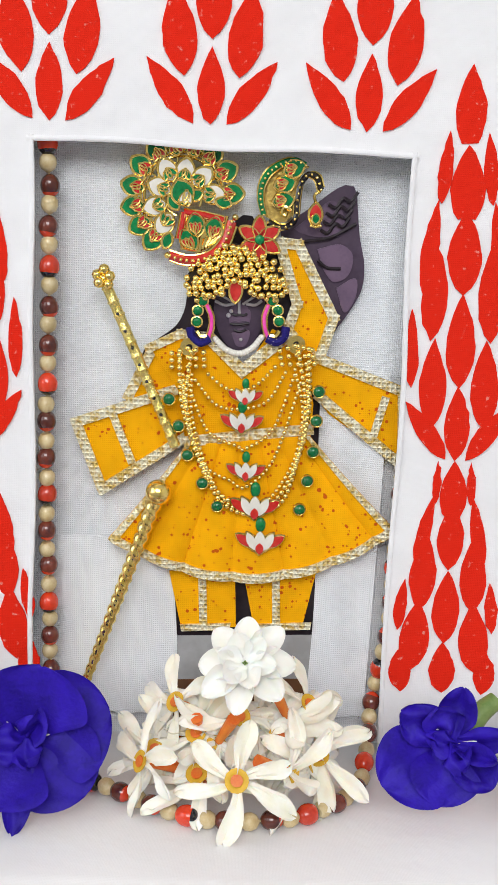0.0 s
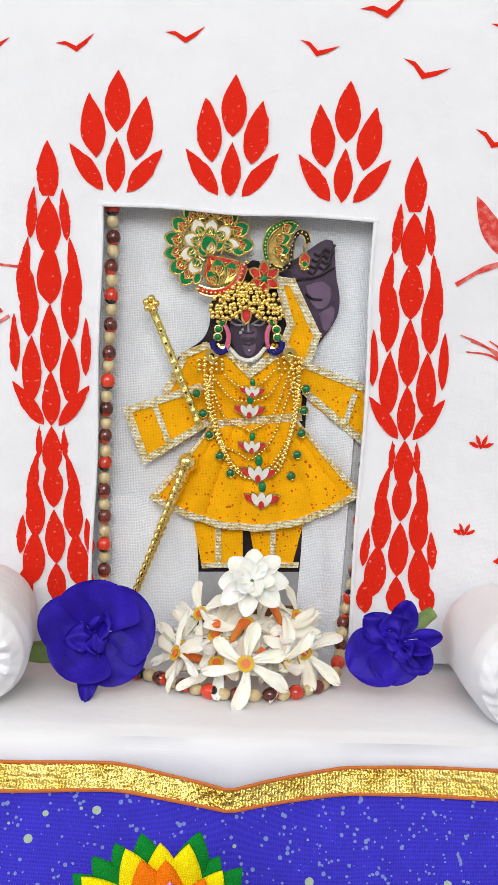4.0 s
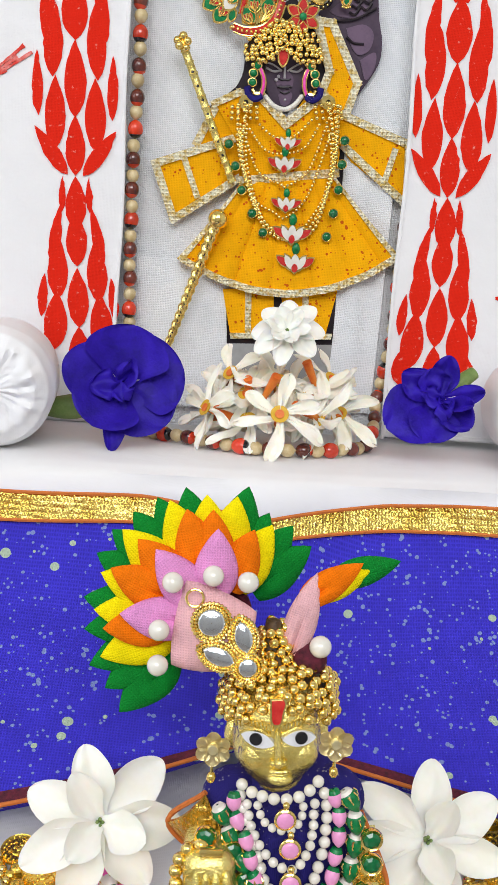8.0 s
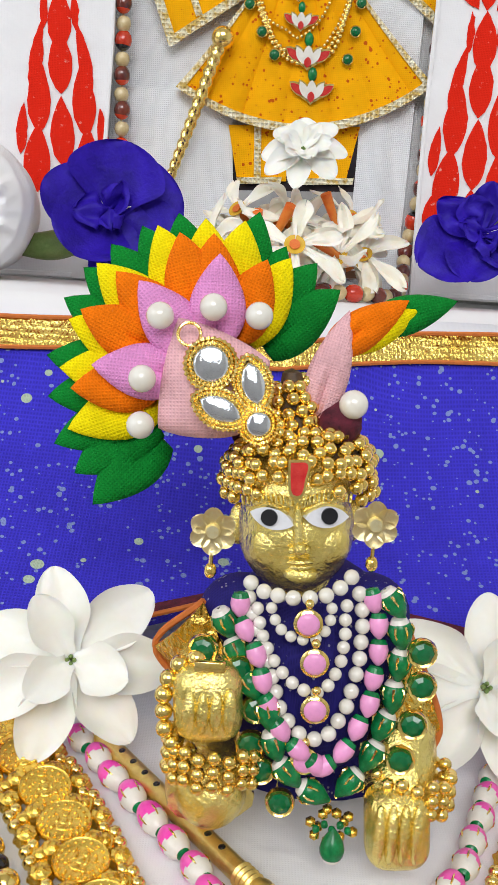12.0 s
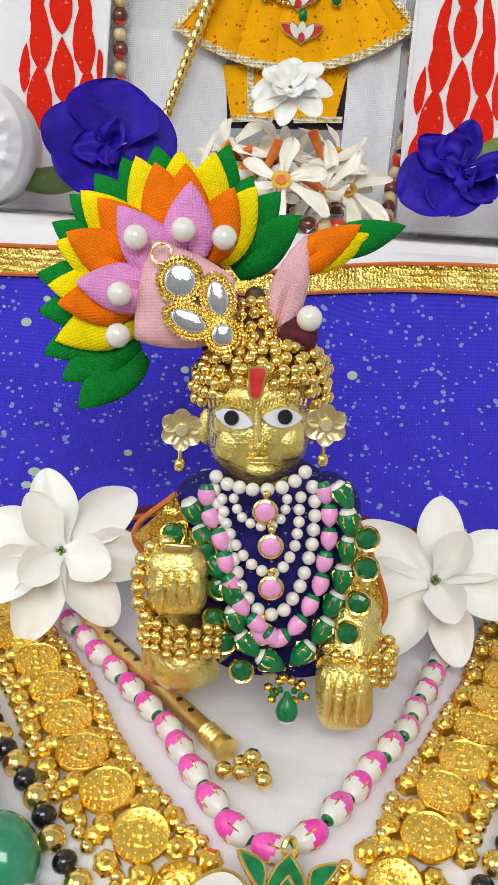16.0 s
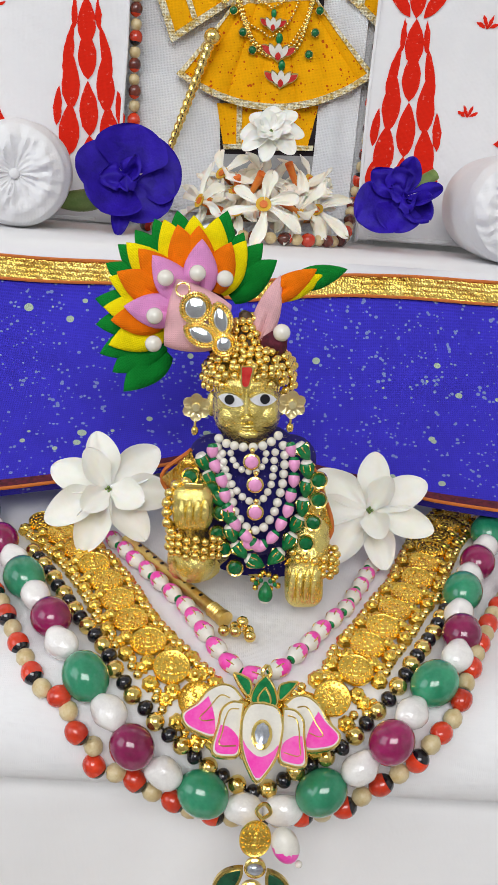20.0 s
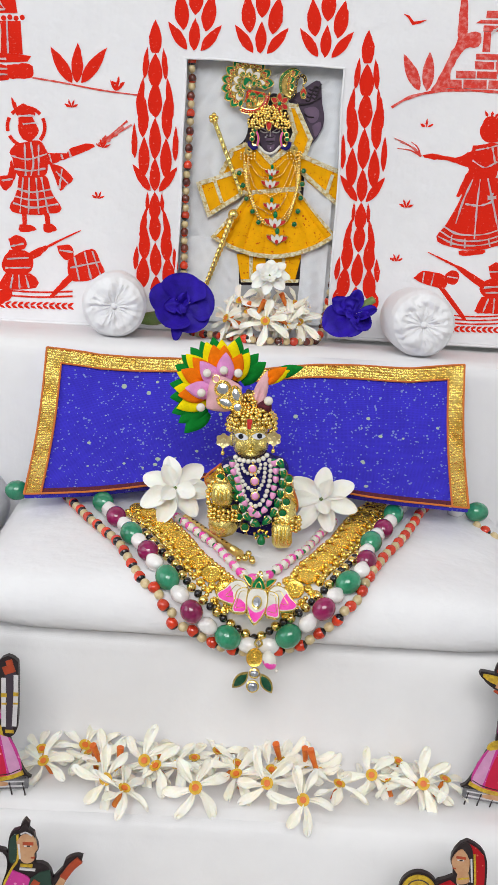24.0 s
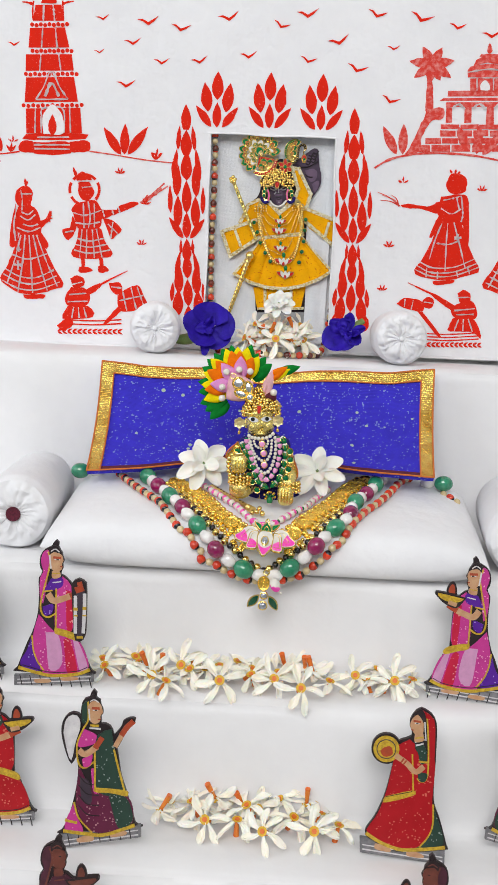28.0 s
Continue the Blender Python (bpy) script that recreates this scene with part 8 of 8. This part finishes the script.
for spots, z, down in ((ROW_UP, TREAD_A + 0.0125, 0), (ROW_DOWN, TREAD_A + 0.0105, 1), (EXTRA_ROW, TREAD_A + 0.0095, 1), (HEAP_UP, TREAD_B + 0.0140, 0), (HEAP_DOWN, TREAD_B + 0.0125, 1), (EXTRA_HEAP, TREAD_B + 0.0190, 1)):
    for k, (x, y) in enumerate(spots):
        if down:
            f = (rng.uniform(-0.5, 0.5), rng.uniform(0.0, 0.4), -0.9) if k % 5 == 2 else (rng.uniform(-0.4, 0.4), rng.uniform(-0.5, 0.1), 0.8)
        else:
            f = (rng.uniform(-0.25, 0.25), -0.85, 0.5)
        place_parijat(x, y, z, f, rng.uniform(0, 360))

# ---- painted standing cut-outs on the steps ----
M_EDGE = mat("dark_board_edge", (0.018, 0.010, 0.012), rough=0.5, scale=300)
M_BASE = mat("grey_patterned_base", (0.13, 0.13, 0.14), (0.24, 0.23, 0.24), rough=0.4, scale=160, lo=0.4, hi=0.7)
M_FLESH = mat("painted_flesh", (0.56, 0.34, 0.19), (0.48, 0.24, 0.12), rough=0.4, scale=200)
M_OCHRE = mat("painted_ochre", (0.62, 0.42, 0.03), (0.38, 0.22, 0.02), rough=0.4, scale=600)


def dotted(name, c, d):
    return speckled(name, c, d, 420, 0.40, rough=0.4, weave=0.0, wbump=0.0)


M_MAGENTA, M_REDROBE, M_GREENROBE, M_VIOLET = dotted("magenta_robe", (0.56, 0.05, 0.28), (0.75, 0.32, 0.50)), dotted("red_robe", (0.42, 0.012, 0.018), (0.60, 0.14, 0.10)), dotted("green_robe", (0.030, 0.060, 0.045), (0.25, 0.30, 0.27)), dotted("violet_robe", (0.10, 0.02, 0.30), (0.4, 0.3, 0.6))
M_BROWNP = mat("painted_brown", (0.17, 0.045, 0.03), (0.11, 0.03, 0.02), rough=0.4, scale=200)
M_DARKROBE = mat("dark_maroon_robe", (0.05, 0.012, 0.022), (0.09, 0.02, 0.04), rough=0.4, scale=160)


# outlines in half millimetres or so, each figure drawn about the middle of its foot plate at (0, 0)
def drawn(cx, cy, unit, lean, pts):
    c, s = math.cos(radians(lean)), math.sin(radians(lean))
    return [(((x - cx) * c - (cy - y) * s) * unit, ((x - cx) * s + (cy - y) * c) * unit) for x, y in pts]


def figure_garland(lamp):
    """A robed woman with a veil, in profile; she holds a garland or a lamp on a tray. Colour key, outline or stroke, stroke width."""
    S = [("edge", [(234, 38), (247, 52), (243, 68), (258, 85), (262, 105), (269, 118), (262, 128), (264, 150), (258, 160), (252, 170), (270, 178), (285, 190), (300, 206), (312, 240), (318, 430), (338, 430), (355, 470), (388, 535), (398, 548), (388, 560), (80, 560), (80, 540), (120, 440), (140, 400),
                   (160, 330), (165, 260), (163, 190), (178, 168), (166, 140), (170, 100), (190, 75), (215, 65), (222, 50)], 0),
         ("base", [(66, 575), (402, 552), (402, 590), (66, 616)], 0), ("white", [(80, 592), (390, 568)], 4), ("white", [(80, 606), (390, 582)], 5)]
    S += [("edge", [(90 + 42 * k, 572), (100 + 42 * k, 612)], 3) for k in range(8)]
    S += [("flesh", [(150, 590), (185, 584), (222, 588), (216, 598), (160, 602)], 0), ("flesh", [(262, 578), (300, 571), (338, 574), (330, 584), (270, 588)], 0),
          ("robe", [(166, 330), (240, 400), (336, 428), (382, 532), (330, 556), (230, 566), (180, 552), (142, 470), (146, 400)], 0), ("under", [(135, 425), (120, 470), (92, 532), (176, 552), (150, 480)], 0),
          ("pale", [(196, 400), (250, 408), (268, 520), (216, 546)], 0), ("stripe", [(272, 425), (300, 425), (334, 550), (292, 558)], 0), ("pale", [(312, 426), (334, 430), (378, 532), (346, 550)], 0),
          ("gold", [(84, 543), (165, 561), (230, 570), (330, 560), (386, 540)], 13), ("gold", [(140, 415), (146, 470), (164, 515), (192, 552)], 6), ("edge", [(100, 532), (170, 548), (230, 557), (330, 548), (376, 530)], 3),
          ("robe", [(184, 85), (206, 78), (212, 110), (206, 150), (196, 220), (182, 290), (169, 250), (170, 185), (183, 166), (173, 130), (174, 104)], 0),
          ("robe", [(262, 178), (294, 204), (308, 250), (310, 384), (240, 400), (238, 230), (264, 215)], 0), ("stripe", [(278, 230), (306, 250), (308, 380), (286, 388)], 0), ("under", [(214, 190), (262, 184), (264, 215), (236, 230), (188, 242), (200, 214)], 0),
          ("gold", [(201, 85), (211, 120), (202, 170), (186, 230), (173, 290), (181, 328), (206, 340), (236, 325)], 6), ("under", [(182, 300), (224, 288), (222, 322), (192, 334)], 0), ("gold", [(238, 226), (239, 398)], 6),
          ("gold", [(234, 380), (270, 384), (310, 396), (338, 412), (336, 430), (280, 414), (236, 402)], 0), ("flesh", [(204, 248), (226, 274), (262, 266), (304, 250)], 24), ("red", [(296, 254), (336, 234)], 22), ("gold", [(186, 240), (222, 234)], 6),
          ("flesh", [(206, 100), (225, 86), (256, 95), (265, 118), (259, 130), (261, 148), (245, 160), (225, 158), (212, 140)], 0), ("red", [(222, 106), (256, 107)], 9), ("white", [(228, 114), (250, 114)], 4), ("edge", [(236, 114), (246, 114)], 4),
          ("edge", [(204, 76), (226, 60), (246, 70), (250, 86), (224, 90), (210, 104)], 0), ("white", [(208, 98), (214, 150)], 6), ("white", [(212, 84), (230, 74), (248, 84)], 4), ("red", [(252, 140), (262, 140)], 4),
          ("gold", [(220, 166), (250, 163)], 6), ("white", [(222, 178), (256, 175)], 6), ("white", [(222, 204), (258, 198)], 4), ("flesh", [(218, 160), (250, 160), (252, 182), (222, 186)], 0), ("gold", [(220, 168), (252, 166)], 4)]
    if lamp:
        S += [("edge", [(262, 200), (390, 184), (372, 214), (338, 236), (300, 244), (280, 226)], 0), ("edge", [(302, 192), (306, 158), (322, 140), (340, 156), (344, 188)], 0), ("gold", [(272, 205), (380, 190), (362, 212), (322, 222), (288, 218)], 0),
              ("red", [(310, 186), (313, 162), (323, 150), (334, 162), (337, 183)], 0), ("flesh", [(300, 232), (336, 222)], 16)]
    else:
        S += [("edge", [(300, 206), (312, 192), (332, 184), (352, 192), (364, 210), (367, 350), (364, 406), (350, 426), (332, 430), (316, 400)], 0), ("shade", [(322, 240), (350, 220), (356, 240), (354, 396), (340, 410), (326, 394)], 0),
              ("white", [(319, 250), (320, 300), (322, 398)], 13), ("white", [(357, 240), (358, 300), (355, 396)], 13), ("gold", [(312, 302), (330, 302)], 12), ("gold", [(350, 298), (366, 298)], 12), ("gold", [(314, 328), (330, 328)], 6), ("gold", [(350, 326), (366, 326)], 6),
              ("gold", [(328, 412), (354, 412)], 10), ("red", [(318, 230), (352, 218)], 24), ("red", [(326, 206), (346, 200)], 14)]
    return 234, 596, 0.0, S


def figure_wave():
    """A robed woman with a white fan on her back and one hand held up."""
    S = [("edge", [(412, 625), (425, 640), (422, 655), (437, 665), (441, 690), (453, 711), (440, 722), (442, 746), (434, 756), (456, 755), (482, 770), (492, 800), (505, 850), (520, 950), (547, 1036), (578, 1142), (590, 1156), (280, 1184), (280, 1168), (310, 1100), (335, 1010), (345, 930), (338, 860), (346, 790), (358, 750), (360, 700), (370, 665), (395, 655), (402, 635)], 0),
         ("edge", [(492, 800), (520, 770), (530, 745), (560, 732), (582, 738), (562, 766), (540, 792), (502, 852)], 0), ("edge", [(340, 880), (318, 912), (294, 860), (279, 790), (289, 740), (320, 714), (356, 722), (370, 770)], 0),
         ("white", [(288, 790), (297, 744), (322, 722), (350, 730), (356, 770), (336, 830), (318, 898), (301, 856)], 0),
         ("base", [(268, 1188), (600, 1148), (600, 1196), (271, 1242)], 0), ("white", [(284, 1212), (590, 1168)], 4), ("white", [(284, 1228), (590, 1186)], 5)]
    S += [("edge", [(300 + 42 * k, 1186 - 5 * k), (308 + 42 * k, 1232 - 5 * k)], 3) for k in range(7)]
    S += [("flesh", [(336, 1204), (372, 1192), (406, 1196), (400, 1212), (344, 1218)], 0), ("flesh", [(472, 1184), (506, 1172), (542, 1174), (534, 1188), (480, 1196)], 0),
          ("robe", [(350, 920), (410, 1010), (544, 1034), (570, 1130), (520, 1162), (440, 1180), (380, 1162), (342, 1090), (336, 1040), (344, 960)], 0), ("under", [(325, 1064), (288, 1164), (364, 1178), (336, 1110)], 0),
          ("shade", [(352, 960), (390, 980), (400, 1060), (360, 1050)], 0), ("under", [(398, 930), (424, 930), (434, 1010), (408, 1020)], 0), ("green", [(470, 1036), (540, 1038), (568, 1126), (510, 1160)], 0)]
    S += [("edge", [(346, 950 + 40 * k), (380, 985 + 40 * k), (430, 992 + 40 * k)], 4) for k in range(4)]
    S += [("gold", [(282, 1172), (380, 1184), (450, 1187), (576, 1148)], 13), ("gold", [(328, 1060), (346, 1120), (400, 1178)], 6), ("gold", [(290, 1130), (340, 1140)], 10),
          ("green", [(366, 684), (386, 666), (391, 700), (386, 745), (364, 748)], 0), ("under", [(372, 775), (424, 800), (416, 830), (346, 842)], 0), ("green", [(425, 800), (480, 772), (490, 830), (518, 950), (538, 1028), (420, 1012), (415, 850)], 0),
          ("gold", [(389, 670), (389, 740), (370, 772), (344, 830), (346, 900), (370, 926), (410, 902)], 6), ("gold", [(415, 830), (414, 1014)], 7), ("gold", [(492, 852), (514, 940), (540, 1030)], 7), ("gold", [(412, 1000), (480, 1004), (542, 1012), (546, 1034), (480, 1022), (412, 1018)], 0),
          ("under", [(362, 892), (404, 872), (396, 914), (370, 920)], 0), ("flesh", [(350, 856), (376, 872), (424, 842)], 22), ("red", [(416, 848), (446, 806)], 20), ("flesh", [(497, 842), (526, 794)], 18), ("red", [(522, 798), (548, 764), (572, 744)], 20),
          ("flesh", [(386, 690), (405, 668), (434, 674), (448, 710), (438, 722), (437, 744), (415, 754), (396, 740)], 0), ("red", [(404, 694), (436, 695)], 10), ("white", [(408, 702), (430, 702)], 4), ("edge", [(416, 702), (426, 702)], 4), ("edge", [(394, 658), (412, 640), (425, 658), (436, 672), (406, 670), (392, 692)], 0),
          ("white", [(398, 668), (414, 662), (432, 672)], 4), ("white", [(392, 696), (396, 740)], 5), ("gold", [(396, 760), (432, 762)], 6), ("white", [(394, 770), (440, 774)], 5), ("red", [(428, 736), (440, 736)], 4)]
    return 436, 1206, 2.0, S


def figure_drum():
    """A robed woman beating a round frame drum."""
    S = [("edge", [(350, 700), (385, 718), (406, 745), (412, 790), (406, 900), (396, 1060), (420, 1140), (446, 1240), (440, 1262), (250, 1274), (150, 1236), (106, 1196), (150, 1130), (190, 1050), (215, 970), (232, 900), (240, 850), (256, 828), (300, 814), (311, 800), (299, 762), (305, 740), (325, 712)], 0),
         ("edge", [(203 + 62 * math.cos(a * math.tau / 20), 860 + 60 * math.sin(a * math.tau / 20)) for a in range(20)], 0),
         ("base", [(85, 1216), (440, 1266), (438, 1322), (85, 1278)], 0), ("white", [(96, 1246), (430, 1292)], 4), ("white", [(96, 1264), (430, 1308)], 5)]
    S += [("flesh", [(150, 1240), (186, 1246), (216, 1264), (206, 1274), (150, 1262)], 0), ("flesh", [(282, 1272), (320, 1272), (352, 1286), (344, 1296), (284, 1288)], 0),
          ("robe", [(246, 848), (310, 822), (332, 880), (400, 892), (390, 1060), (392, 1130), (378, 1200), (330, 1250), (250, 1260), (152, 1222), (112, 1192), (160, 1122), (196, 1042), (224, 940)], 0), ("green", [(398, 1095), (434, 1238), (338, 1256), (376, 1200)], 0),
          ("robe", [(350, 706), (384, 726), (404, 762), (400, 900), (386, 1050), (374, 900), (374, 760), (356, 722)], 0), ("gold", [(112, 1198), (170, 1234), (250, 1262), (330, 1262), (440, 1252)], 14), ("gold", [(394, 1080), (391, 1160), (371, 1210), (334, 1252)], 6),
          ("gold", [(196, 1048), (310, 1024), (312, 1044), (190, 1074)], 0), ("edge", [(196, 1050), (308, 1028)], 3), ("gold", [(310, 880), (312, 1030)], 6), ("gold", [(372, 740), (376, 840), (372, 960), (350, 992), (328, 976)], 6), ("green", [(320, 850), (346, 836), (366, 862), (370, 905), (344, 920), (334, 880)], 0),
          ("green", [(330, 950), (370, 958), (360, 988), (336, 984)], 0), ("white", [(320, 832), (360, 822)], 6), ("white", [(324, 846), (356, 838)], 6), ("gold", [(203 + 54 * math.cos(a * math.tau / 20), 860 + 52 * math.sin(a * math.tau / 20)) for a in range(20)], 0),
          ("shade", [(203 + 41 * math.cos(a * math.tau / 18), 860 + 39 * math.sin(a * math.tau / 18)) for a in range(18)], 0), ("gold", [(203 + 37 * math.cos(a * math.tau / 18), 860 + 35 * math.sin(a * math.tau / 18)) for a in range(18)], 0),
          ("red", [(178, 866), (196, 852), (222, 850), (228, 880), (200, 890), (184, 882)], 0), ("flesh", [(356, 928), (322, 950), (286, 916), (240, 884)], 21), ("red", [(262, 912), (276, 896)], 6), ("red", [(272, 920), (286, 904)], 6), ("gold", [(336, 908), (372, 912)], 7),
          ("flesh", [(311, 742), (330, 726), (354, 735), (356, 790), (345, 800), (325, 802), (313, 790), (302, 764)], 0), ("flesh", [(322, 798), (352, 796), (356, 826), (320, 830)], 0), ("red", [(316, 748), (346, 752)], 8), ("white", [(320, 757), (340, 759)], 4), ("edge", [(326, 758), (336, 758)], 4),
          ("edge", [(325, 713), (350, 704), (366, 730), (362, 762), (346, 736)], 0), ("white", [(362, 752), (366, 826)], 5), ("gold", [(322, 816), (356, 812)], 5), ("red", [(306, 782), (316, 784)], 4)]
    return 262, 1290, 5.0, S


M_PALEP, M_SHADEP, M_REDP, M_STRIPE = mat("painted_pale_pink", (0.62, 0.30, 0.50), rough=0.4, scale=200), mat("painted_dark", (0.05, 0.035, 0.05), rough=0.4, scale=200), mat("painted_henna", (0.42, 0.06, 0.02), (0.30, 0.05, 0.02), rough=0.4, scale=300), dotted("crimson_robe", (0.55, 0.02, 0.06), (0.7, 0.3, 0.3))
M_LIGHTP = mat("painted_ivory", (0.66, 0.64, 0.64), (0.52, 0.50, 0.52), rough=0.4, scale=150)


def cutout(drawing, x, y, z, height, flip, robe, under, label, yaw=0.0, dark=False):
    """A painted board figure on a flat foot: one plain mesh of layered shapes."""
    cx, cy, lean, S = drawing
    key = {"edge": M_EDGE, "base": M_BASE, "robe": robe, "under": under, "flesh": M_FLESH, "gold": M_OCHRE, "white": M_LIGHTP, "red": M_REDP, "stripe": M_STRIPE if robe is M_MAGENTA else robe, "pale": M_PALEP if robe is M_MAGENTA else robe, "green": M_GREENROBE, "shade": M_SHADEP}
    if dark:
        key = {k: M_DARKROBE if k in ("robe", "pale", "stripe", "under", "green") else M_BROWNP if k in ("flesh", "gold", "red", "white") else M_EDGE for k in key}
    names, mats = list(key), list(key.values())
    top = max(q for s in S if s[0] == "edge" for _, q in drawn(cx, cy, 1.0, lean, s[1]))
    unit = height / top
    bm = bmesh.new()
    for i, (k, pts, w) in enumerate(S):
        P = [(0.90 * flip * px, py) for px, py in drawn(cx, cy, unit, lean, pts)]
        thick = i < 3 and k in ("edge", "base") or k == "base" or (k == "edge" and not w and len(pts) > 5)
        lo, hi = (-0.0028, 0.0) if thick else (-0.0006, 0.0002 + 0.00002 * i)
        if w:
            q = smooth_path([(a, b, 0) for a, b in P], max(3, 4 * len(P)))
            r = w * unit / 2
            polys = [[(p.x - t.y * r, p.y + t.x * r) for p, t in q] + [(p.x + t.y * r, p.y - t.x * r) for p, t in q[::-1]]]
        else:
            polys = [soft2d(P, max(20, 3 * len(P))) if k != "base" else P]
        b = flat(polys, lo, hi if not (thick and i > 3) else hi + 0.00002 * i)
        for f in b.faces:
            f.material_index = names.index(k)
        bm = join(bm, b)
    bm.transform(Matrix.Rotation(radians(90), 4, "X"))
    zmin = min(v.co.z for v in bm.verts)
    solo("cutout_figure", bm, mats, label, "cutout figure", "cut-out figures on the steps", at=Matrix.Translation((x, y, z - zmin)) @ Matrix.Rotation(radians(yaw), 4, "Z"))


GARLAND, LAMP, WAVE, DRUM = figure_garland(False), figure_garland(True), figure_wave(), figure_drum()
cutout(GARLAND, -0.1243, -0.0040, TREAD_A, 0.1045, 1, M_MAGENTA, M_VIOLET, "painted board figure in a magenta robe holding a garland", 3)
cutout(LAMP, 0.1708, 0.0187, TREAD_A, 0.1044, -1, M_MAGENTA, M_VIOLET, "painted board figure in a magenta robe carrying a lamp tray", -4)
M_PLUM = dotted("plum_robe", (0.13, 0.022, 0.055), (0.40, 0.20, 0.22))
cutout(WAVE, -0.0765, -0.0630, TREAD_B, 0.1049, 1, M_PLUM, M_MAGENTA, "painted board figure in a dark green robe with raised hand", 3)
cutout(DRUM, 0.1258, -0.0480, TREAD_B, 0.1056, 1, M_REDROBE, M_GREENROBE, "painted board figure in a red robe playing a hand drum", -4)
cutout(LAMP, -0.1555, -0.0418, TREAD_B, 0.1032, 1, M_REDROBE, M_GREENROBE, "painted board figure in a red robe carrying a tray", 4)
cutout(WAVE, 0.2091, -0.0332, TREAD_B, 0.1019, -1, M_PLUM, M_MAGENTA, "painted board figure in a dark green robe with raised hand", -5)
cutout(GARLAND, -0.1901, -0.0003, TREAD_A, 0.1023, 1, M_REDROBE, M_GREENROBE, "painted board figure in a red robe holding a garland", 4)
cutout(LAMP, -0.0925, -0.1180, TREAD_C, 0.1000, 1, M_VIOLET, M_MAGENTA, "dark maroon painted board figure carrying a lamp tray", 4, True)
cutout(LAMP, 0.1368, -0.1080, TREAD_C, 0.1000, -1, M_VIOLET, M_MAGENTA, "dark maroon painted board figure carrying a lamp tray", -4, True)
